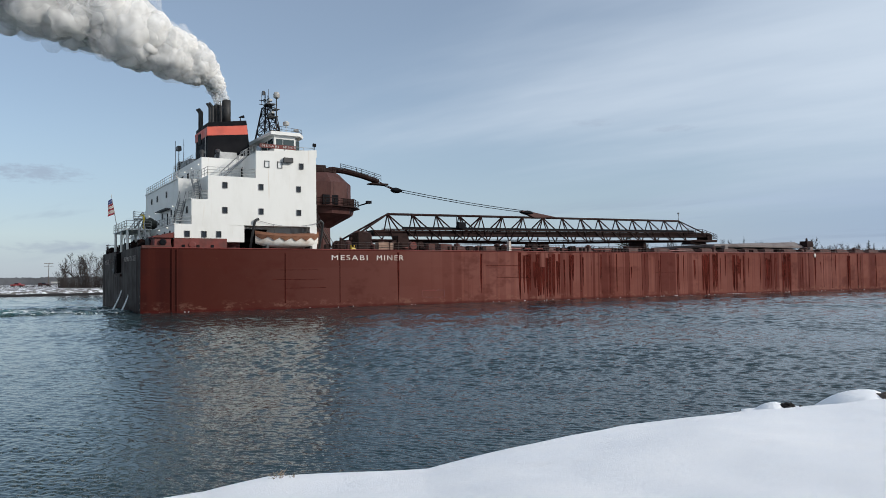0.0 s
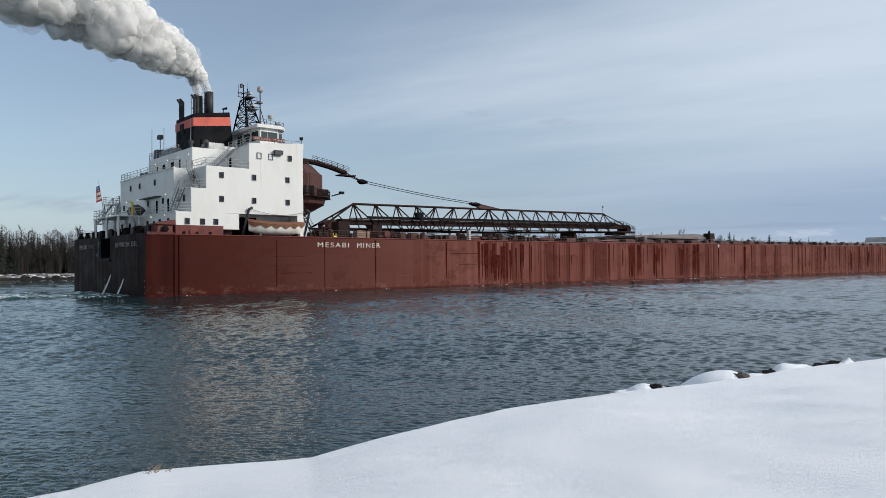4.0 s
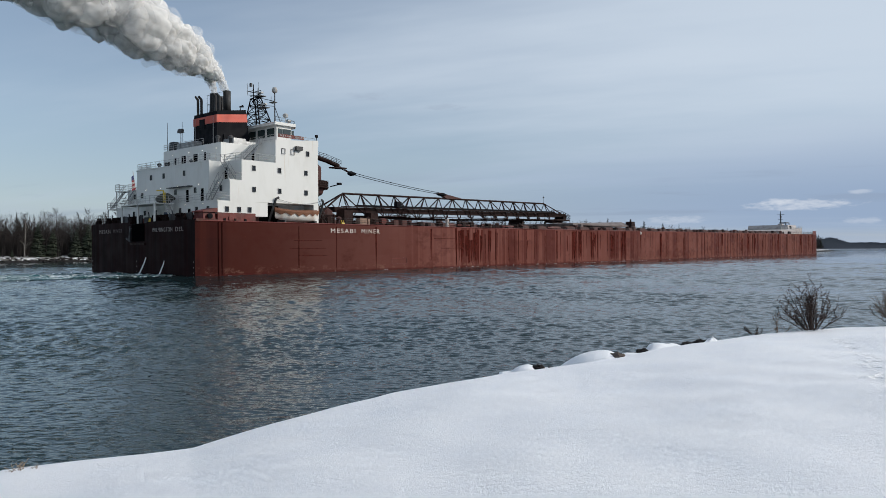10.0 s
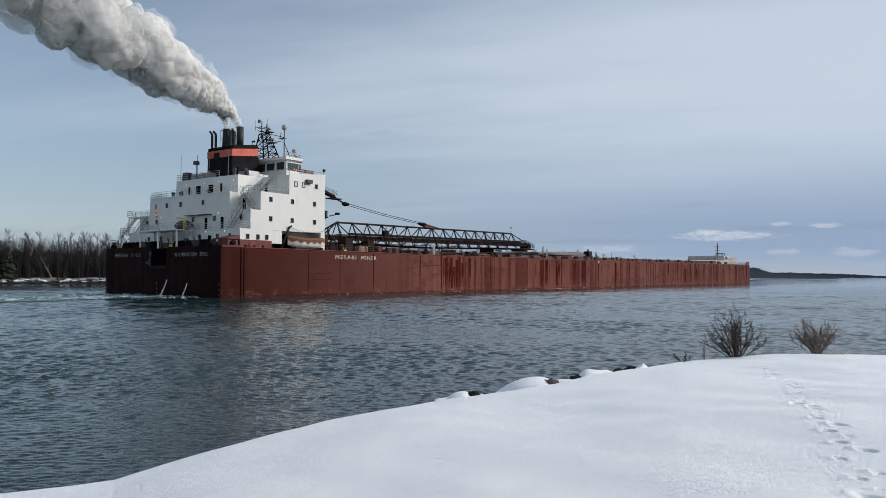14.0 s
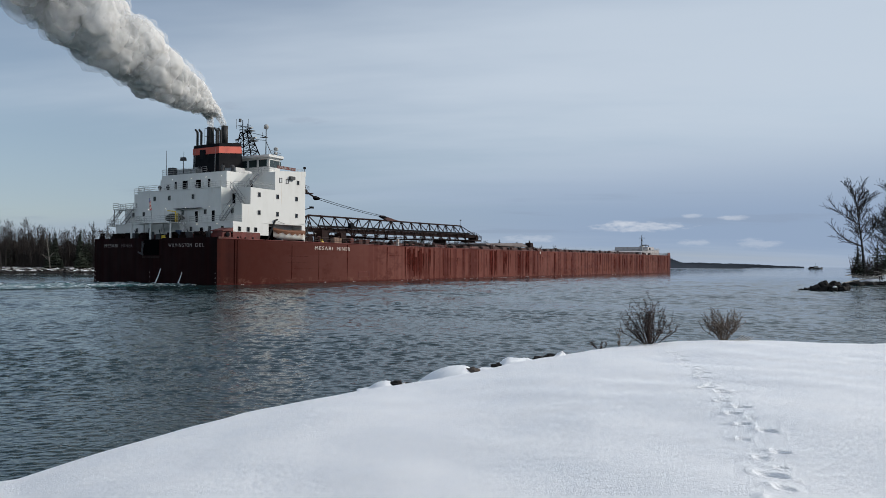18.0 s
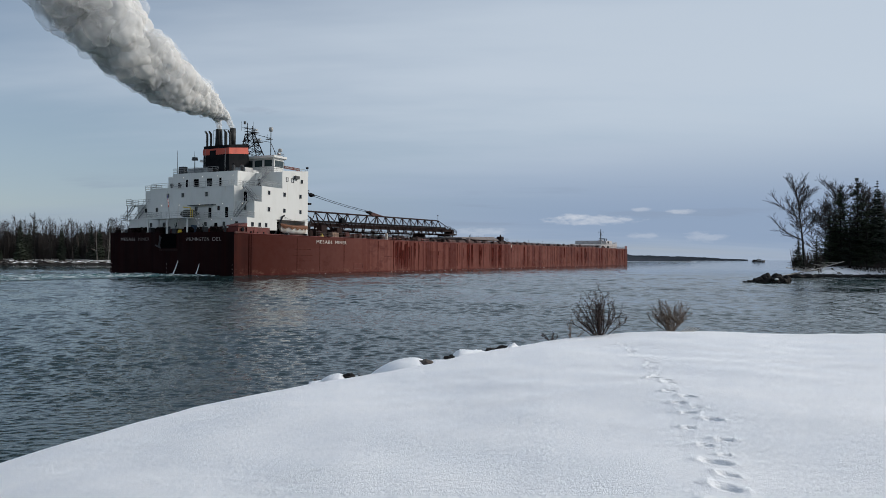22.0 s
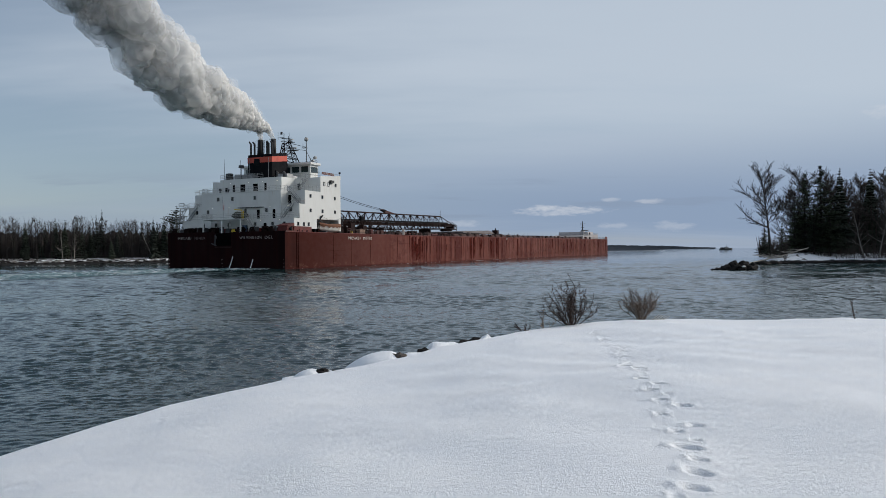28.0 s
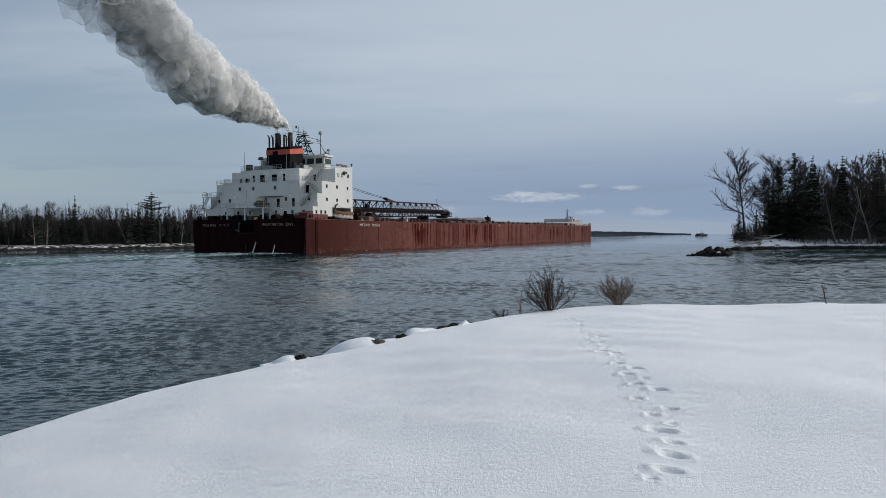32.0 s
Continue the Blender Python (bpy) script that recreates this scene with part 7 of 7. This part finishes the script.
def boom():
    bm = part("boom", Geo().box(37, 117.5, -1.15, 1.15, 0, 0.9), TRUSS, SHIP, "dark brown lattice conveyor boom lying along the deck")
    me = bm.data
    for v in me.vertices:
        v.co.z = bot_z(v.co.x) + 0.75 + v.co.z * 1.0
    part("top_chord", Geo().tube((40, 0, 14.1), (109, 0, 15.05), 0.2, 0.2, 8), TRUSS, bm)
    for s in (-1.9, 1.9):
        g = Geo()
        for a, b in zip((32.5, 69, 109), (69, 109, 118.5)):
            g.tube((a, s, bot_z(a)), (b, s, bot_z(b)), 0.17, 0.17, 6)
        part("bottom_chord", g, TRUSS, bm)
        part("stringer", Geo().tube((38, s, bot_z(38) + 1.75), (112, s, bot_z(112) + 1.75), 0.1, 0.1, 6), TRUSS, bm)
        part("end_brace", Geo().tube((32.5, s, bot_z(36)), (40, 0, 14.1), 0.16, 0.16, 6).tube((36.4, s * 0.5, 12.0), (38.2, s, bot_z(36)), 0.1, 0.1, 5), TRUSS, bm)
        part("end_brace", Geo().tube((109, 0, 15.05), (116.5, s, bot_z(116) + 1.0), 0.12, 0.12, 6), TRUSS, bm)
        for k in range(16):
            xt = 40 + 4.6 * k
            part("lattice_post", Geo().tube((xt, 0, top_z(xt)), (xt, s, bot_z(xt)), 0.11, 0.1, 5, False), TRUSS, bm)
            # the braces change their slant at the hoist
            for dx in ((-4.6,) if 4 <= k <= 6 else ((-4.6, 4.6) if k == 7 else (4.6,))):
                if 36 <= xt + dx <= 113:
                    part("lattice_bar", Geo().tube((xt, 0, top_z(xt)), (xt + dx, s, bot_z(xt + dx)), 0.13, 0.12, 5, False), TRUSS, bm)
            part("hanger", Geo().tube((xt, s, bot_z(xt)), (xt, s * 0.7, bot_z(xt) + 0.9), 0.07, 0.07, 4, False), TRUSS, bm)
    for k in range(16):
        xt = 40 + 4.6 * k
        part("cross_bar", Geo().tube((xt, -1.9, bot_z(xt)), (xt, 1.9, bot_z(xt)), 0.09, 0.09, 5), TRUSS, bm)
    part("walkway", Geo().add([(40, -3.0, bot_z(40) + 0.1), (112, -3.0, bot_z(112) + 0.1), (112, -2.0, bot_z(112) + 0.1), (40, -2.0, bot_z(40) + 0.1), (40, -3.0, bot_z(40)), (112, -3.0, bot_z(112)), (112, -2.0, bot_z(112)), (40, -2.0, bot_z(40))],
                              [(0, 1, 2, 3), (7, 6, 5, 4), (0, 4, 5, 1), (2, 6, 7, 3), (1, 5, 6, 2), (3, 7, 4, 0)]), TRUSS, bm)
    belt = part("belt_cover", Geo().box(42, 112, -1.45, -1.2, 0, 0.5), BLACK, bm)
    for v in belt.data.vertices:
        v.co.z += bot_z(v.co.x) + 1.75
    part("head_pulley", Geo().tube((117.0, -1.4, 11.7), (117.0, 1.4, 11.7), 0.8, 0.8, 14).box(112.5, 118.6, -2.0, 2.0, 10.7, 11.1).box(111, 116, -1.4, 1.4, 10.2, 10.7, 0.3), TRUSS, bm)
    part("head_railing", rail([(109.5, -2.0, 12.2), (114, -2.0, 12.2), (118.6, -2.0, 11.1), (118.6, 2.0, 11.1)], 1.1, 1.2, 0.06), TRUSS, bm)
    part("aerial", Geo().tube((108.9, 0, 15.0), (108.9, 0, 17.0), 0.05, 0.04, 5).box(108.7, 109.1, -0.1, 0.1, 16.5, 16.8), DARKG, bm)
    part("hoist_plate", Geo().slab([(67.0, 15.6), (68.0, 15.7), (75.5, 14.7), (70.0, 14.5)], "y", -0.35, 0.35), BROWN, bm)
    part("boom_drive", Geo().box(52.2, 53.6, -2.4, -1.6, 12.0, 13.0).tube((52.0, -2, 13), (52.0, -2, 14.2), 0.06, 0.06, 5).tube((53.2, -2, 13), (53.2, -2, 13.8), 0.06, 0.06, 5), BLACK, bm)
    part("boom_rest", Geo().box(46.5, 48.5, -2.4, 2.4, 7.6, 9.7, 0.2), TRUSS, SHIP)
    part("boom_rest", Geo().box(96, 97, -2.2, 2.2, 7.8, 10.4, 0.2), TRUSS, SHIP)
    part("boom_pivot", Geo().lathe([(2.8, 7.5), (2.8, 8.8), (1.8, 9.4), (1.8, 10.6), (1.0, 11.2)], (35.2, 0, 0), 14), BROWN, SHIP)


boom()


# ---- cargo deck ----
def cargo_deck():
    first = None
    for k in range(34):
        a = 44 + k * 6.6
        g = Geo().box(a, a + 4.2, -10.2, 10.2, 0, 0.55, 0.1)
        for j in range(7):
            g.box(a + 0.1, a + 4.1, -9.6 + j * 3.1, -9.3 + j * 3.1, 0.5, 0.68)
        h_ = part("hatch_cover", g, BROWN, SHIP)
        h_.location.z = sheer(a) + 0.45
        c = part("hatch_coaming", Geo().box(a - 0.15, a + 4.35, -10.4, 10.4, 0, 0.5), DECK, SHIP)
        c.location.z = sheer(a)
    for k in range(26):
        a0, a1 = 40 + k * 10.0, 40 + (k + 1) * 10.0
        part("deck_rail", rail([(a0, -15.6, sheer(a0)), (a1, -15.6, sheer(a1))], 1.0, 2.5, 0.03, 3), RAILD, SHIP)
    rng = random.Random(31)
    for k in range(60):
        a = 24.5 + k * 1.5 + rng.uniform(-0.5, 0.5) if k < 40 else 86 + (k - 40) * 9.5 + rng.uniform(-3, 3)
        s = rng.uniform(0.4, 1.0)
        kind = rng.random()
        z0 = sheer(a)
        b = rng.uniform(-14.8, -12.2)
        s *= 0.7
        if kind < 0.3:
            part("bollard", Geo().tube((a - 0.4, b, z0), (a - 0.4, b, z0 + 0.75), 0.2, 0.24, 8).tube((a + 0.4, b, z0), (a + 0.4, b, z0 + 0.75), 0.2, 0.24, 8).box(a - 0.8, a + 0.8, b - 0.3, b + 0.3, z0, z0 + 0.12), TRUSS, SHIP)
        elif kind < 0.6:
            part("deck_locker", Geo().box(a - s, a + s, b - 0.5, b + 0.5, z0, z0 + 0.5 + s, 0.05), rng.choice((TRUSS, SOOTB, DECK)), SHIP)
        elif kind < 0.8:
            part("deck_vent", Geo().lathe([(0.22, 0), (0.22, 0.8), (0.45, 0.85), (0.45, 1.15), (0.1, 1.35)], (a, b, z0), 10), rng.choice((BROWN, TRUSS)), SHIP)
        else:
            part("deck_pipe", Geo().tube((a - 2.2, b, z0 + 0.5), (a + 2.2, b, z0 + 0.5), 0.13, 0.13, 8).tube((a - 1.5, b, z0), (a - 1.5, b, z0 + 0.5), 0.08, 0.08, 6).tube((a + 1.5, b, z0), (a + 1.5, b, z0 + 0.5), 0.08, 0.08, 6), BULWARK, SHIP)
    # gear just forward of the house
    part("deck_crate", Geo().box(31.0, 32.6, -14.6, -13.4, 7.6, 8.75, 0.04), BOXTAN, SHIP, "tan canvas-covered deck box")
    part("deck_crate", Geo().box(32.8, 34.6, -14.6, -13.4, 7.6, 8.7, 0.04), BOXTAN, SHIP, "tan canvas-covered deck box")
    part("yellow_bollard", Geo().box(26.7, 27.4, -14.9, -14.4, 7.6, 8.0, 0.08).tube((26.8, -14.6, 7.9), (26.8, -14.6, 8.3), 0.08, 0.08, 6).tube((27.3, -14.6, 7.9), (27.3, -14.6, 8.25), 0.08, 0.08, 6), YELLOW, SHIP, "yellow deck fitting")
    part("hose_reel", Geo().tube((36.4, -14.8, 8.3), (36.4, -14.4, 8.3), 0.55, 0.55, 16), BULWARK, SHIP, "red hose reel")
    part("winch_house", Geo().box(28.4, 30.4, -13.6, -11.5, 7.6, 10.1, 0.06), TRUSS, SHIP)
    part("winch_house", Geo().box(34.8, 36.6, -13.2, -11.4, 7.6, 9.8, 0.06), TRUSS, SHIP)
    post = part("capstan_post", Geo().tube((25.4, -14.4, 7.6), (25.4, -14.4, 9.2), 0.2, 0.16, 8), TRUSS, SHIP, "dark steel deck post")
    part("post_cap", Geo().tube((25.4, -14.4, 9.2), (25.4, -14.4, 9.38), 0.17, 0.12, 8), RAILW, post, "pale cap")
    part("white_locker", Geo().box(53.2, 53.7, -14.8, -14.2, 7.6, 9.2, 0.04), LETTER, SHIP, "white deck locker")
    for a in (58.2, 60.6):
        part("cable_reel", Geo().tube((a, -14.9, 8.3), (a, -14.4, 8.3), 0.6, 0.6, 14).box(a - 0.9, a + 0.9, -14.3, -13.6, 7.6, 8.9), TRUSS, SHIP)
    part("railing", rail([(24, -15.4, 7.6), (40, -15.5, 7.6)], 1.0, 1.6, 0.035), RAILD, SHIP)
    # hatch crane amidships
    cr = part("hatch_crane", Geo().box(110, 141, -8, 8, 9.4, 9.8).add([(110, -8, 9.8), (141, -8, 9.8), (140, -6, 10.8), (111, -6, 9.95), (111, 6, 9.95), (140, 6, 10.8), (141, 8, 9.8), (110, 8, 9.8)], [(0, 1, 2, 3), (3, 2, 5, 4), (4, 5, 6, 7), (0, 3, 4, 7), (1, 6, 5, 2)]), CRANEG, SHIP, "long low grey travelling hatch crane")
    for a in (111, 140):
        for b in (-9.6, 9.6):
            part("crane_leg", Geo().box(a - 0.5, a + 0.5, b - 0.5, b + 0.5, sheer(a), 9.5), CRANEG, cr)
    part("crane_cab", Geo().box(140.2, 142.5, -9, -7, 8.4, 10.9, 0.1).tube((141.5, -8, 10.9), (141.5, -8, 11.6), 0.3, 0.2, 6), TRUSS, cr)
    # fore end
    f = part("forward_house", Geo().prism([(270, -10), (296, -12), (300, -9), (302, 0), (300, 9), (296, 12), (270, 10)], 8.3, lambda a, b: 10.2 + max(0, a - 270) * 0.05), GREYW, SHIP, "low white forward house in a shaded grey tone")
    part("forward_cabin", Geo().box(288, 300.5, -8.5, 8.5, 11.2, 13.0, 0.2), GREYW, f)
    part("dark_opening", Geo().box(290.5, 292.5, -8.65, -8.4, 11.4, 12.6), BLACK, f)
    part("dark_opening", Geo().box(280, 283, -11.1, -10.6, 8.9, 9.9), BLACK, f)
    part("roof_box", Geo().box(294, 299, -6, -3, 13.9, 14.3).box(294, 294.3, -6, -5.7, 12.9, 14).box(298.7, 299, -6, -5.7, 12.9, 14), DARKG, f)
    part("mast_base", Geo().box(290, 293, -5.8, -3.2, 11.2, 13.6, 0.4), GREYW, f)
    part("foremast", Geo().tube((291.5, -4.5, 13.5), (291.5, -4.5, 19.1), 0.32, 0.16, 8).tube((291.5, -6.0, 17.6), (291.5, -3.0, 17.6), 0.1, 0.1, 5).tube((291.5, -5.5, 15.6), (291.5, -3.5, 15.6), 0.1, 0.1, 5).box(291.2, 291.8, -4.8, -4.2, 16.2, 17.0), DARKG, f)
    part("railing", rail([(272, -10.2, 10.2), (296, -12, 11.4)], 1.0, 2.0, 0.05), RAILW, f)
    part("bow_rail", rail([(296, -15.6, 8.75), (304, -15.4, 8.85), (312, -12, 8.85), (317, 0, 8.85)], 1.1, 2.0, 0.05), RAILW, SHIP)
    part("bow_bulwark", Geo().box(299, 304, -15.7, -15.5, 8.7, 10.3), BULWARK, SHIP)
    part("vent_post", Geo().tube((286, -6, 11.0), (286, -6, 13.6), 0.35, 0.3, 8), GREYM, f)


cargo_deck()


# ---- wake and smoke ----
def wake():
    g = Geo()
    n, m = 300, 46
    vs = []
    for i in range(n):
        a = 1.5 - 280.0 * (i / (n - 1)) ** 1.3
        half = 14 + (0 if a > 0 else -a * 0.05)
        for j in range(m):
            b = -half + 2 * half * j / (m - 1)
            vs.append((a, b, 0.13 + 0.1 * noise.noise(Vector((a * 0.3, b * 0.3, 0))) + 0.12 * noise.noise(Vector((a * 1.1, b * 0.9, 4))))) 
    g.add(vs, [(i * m + j, i * m + j + 1, (i + 1) * m + j + 1, (i + 1) * m + j) for i in range(n - 1) for j in range(m - 1)])
    w = thing("wake", "churned pale water in the wake of the ship", "wake")
    part("wake_foam", g, FOAM, w, "", True)
    rng = random.Random(6)
    for k in range(46):
        a, b = -rng.uniform(0.2, 14), rng.uniform(-13, 14)
        part("boil", Geo().blob((a, b, 0.08), rng.uniform(0.3, 1.0), rng.uniform(0.3, 1.1), rng.uniform(0.1, 0.28), 0.5, k * 0.7, 2), FOAM, w, "", True)
    # flecks of white water that trail off astern
    fl = Geo()
    for k in range(520):
        a = -rng.random() ** 1.4 * 130 - 1
        b = rng.uniform(-13, 13)
        s_ = rng.uniform(0.08, 0.26)
        fl.blob((a, b, 0.14 + 0.1 * noise.noise(Vector((a * 0.3, b * 0.3, 0))) + 0.12 * noise.noise(Vector((a * 1.1, b * 0.9, 4)))), s_ * rng.uniform(0.6, 1.2), s_ * rng.uniform(1, 2.6), 0.045, 0.5, k * 0.9, 1)
    # broken white water and ice along the starboard waterline
    for k in range(130):
        a = rng.uniform(0, 300) if k < 60 else rng.gauss(106, 14)
        s_ = rng.uniform(0.025, 0.07)
        fl.blob((a, -16.05 - abs(rng.gauss(0, 0.1)), 0.06), s_ * rng.uniform(1, 3.5), s_, s_ * rng.uniform(0.3, 0.9), 0.5, k * 0.9, 1)
    tagged(part("foam_flecks", fl, JET, w, "", True), kind="stuff")
    return w


WAKE = wake()

PUFFS = []
# height of the smoke's axis, by metres aft of the stacks, early and late in the shot
PLUME_S = [-1, 0, 1, 2, 4, 7, 12, 18, 23, 30, 38, 46, 60]
PLUME_T = [0, 14, 20, 25.5, 32]
PLUME_Z = [[28.2, 28.8, 31.4, 32.8, 33.6, 34.8, 36.8, 39.2, 40.7, 42.6, 44.6, 46.5, 49.5],
           [28.2, 28.8, 30.9, 31.9, 32.8, 33.8, 35.8, 38.2, 40.0, 42.2, 44.6, 47.0, 50.5],
           [28.2, 28.8, 30.8, 31.6, 32.4, 33.2, 34.5, 37.0, 39.4, 43.4, 47.6, 51.6, 56.5],
           [28.2, 28.8, 30.8, 31.4, 32.0, 32.8, 33.8, 34.9, 36.2, 40.0, 46.0, 51.0, 57.0],
           [28.2, 28.8, 30.6, 31.1, 31.5, 32.0, 33.3, 34.5, 35.3, 36.4, 40.0, 45.0, 52.0]]


def plume_at(s, t):
    """Axis of the smoke in the ship's space, s metres aft of the stacks."""
    z = [float(np.interp(s, PLUME_S, row)) for row in PLUME_Z]
    return Vector((13.3 - s, -1.4, float(np.interp(t, PLUME_T, z))))


def plume_width(s):
    return float(np.interp(s, [0, 1, 2, 5, 10, 16, 22, 30, 45], [0.6, 0.95, 1.45, 2.7, 4.1, 5.2, 6.2, 7.2, 8.6]))


def billow(seed, rough):
    """A closed lump of smoke, swollen into rounded heads of two sizes."""
    g = Geo().blob((0, 0, 0), 1, 1, 1, 0.0, 0, 4)
    out = []
    for v in g.v:
        q = Vector(v).normalized()
        o = Vector((seed, seed * 1.7, seed * 0.3))
        d = 0.86 + rough * noise.noise(q * 1.2 + o) + 0.22 * abs(noise.noise(q * 1.8 - o)) + 0.07 * abs(noise.noise(q * 4.0 + o * 2))
        out.append(tuple(q * d))
    g.v = out
    return g


def puffs():
    rng = random.Random(14)
    meshes = {}
    for kind, mat, rough in (("dense", SMOKE, 0.3), ("thin", SMOKET, 0.4), ("fade", SMOKEF, 0.45)):
        meshes[kind] = [billow(k * 3.7 + rough * 20, rough).mesh("smoke_puff", mat, True) for k in range(10)]
    s = 0.0
    while s < 58:
        rad = plume_width(s)
        # solid near the stacks, then torn into looser and looser shreds
        n = 2 if s < 1.8 else (7 if s < 17 else (8 if s < 30 else 6))
        for j in range(n):
            kind = ("thin" if s < 1.2 else "dense") if s < 17 else ("thin" if rng.random() < np.interp(s, [17, 38, 50], [0.95, 0.6, 0.1]) else "fade")
            if 17 <= s < 30 and rng.random() < 0.5:
                kind = "dense"
            ob = tagged(new("smoke_puff", meshes[kind][rng.randrange(10)]), "billow of pale grey smoke drifting aft from the funnel", "smoke", "smoke plume")
            a = 6.283 * (j + rng.uniform(-0.4, 0.4)) / n
            size = rad * (rng.uniform(0.42, 0.64) if s < 17 else rng.uniform(0.36, 0.62))
            off = Vector((rng.uniform(-0.3, 0.3) * rad, math.cos(a) * (rad - size), math.sin(a) * (rad - size) * rng.uniform(0.6, 1.0)))
            if s < 1.8:
                off = Vector((0, (-1.3 if j else 2.1) * (1 - s / 3.6), 0))
                size = rad * 0.8
            ob.scale = (size * 1.15, size, size * 0.95)
            turn, spin = rng.uniform(0, 360), rng.choice((-1, 1)) * rng.uniform(5, 10)
            PUFFS.append((ob, s, off, turn, spin))
            # a veil of thinner smoke round each dense billow
            if kind == "dense" and rng.random() < 0.6:
                v_ = tagged(new("smoke_puff", meshes["fade"][rng.randrange(10)]), "thin veil of pale grey smoke round the plume", "smoke", "smoke plume")
                k_ = size * rng.uniform(1.05, 1.22)
                v_.scale = (k_ * 1.15, k_, k_ * 0.95)
                PUFFS.append((v_, s, off * 1.03, turn + 70, spin))
        s += 0.18 if s < 1.8 else rad * (0.32 if s < 17 else 0.4)


puffs()


# ---- movement ----
def motions():
    ship_pose = {t: pose(x, y, 0, 0, 0, a) for t, x, y, a in SHIP_ROWS}
    walk(SHIP, [(t, m) for t, m in ship_pose.items()])
    walk(WAKE, [(t, m) for t, m in ship_pose.items()])
    walk(RIVER, [(0.0, pose(0, 0, 0)), (16.0, pose(1.5, -2.0, 0)), (32.0, pose(3.0, -4.0, 0))])
    for ob, s, off, turn, spin in PUFFS:
        rows = []
        for t, m in ship_pose.items():
            p = m @ (plume_at(s + 0.12 * (t - 16) * min(1, s / 6), t) + off)
            rows.append((t, Matrix.Translation(p) @ pose(0, 0, 0, turn * 0.5, turn + spin * t, 66)))
        walk(ob, rows)


motions()
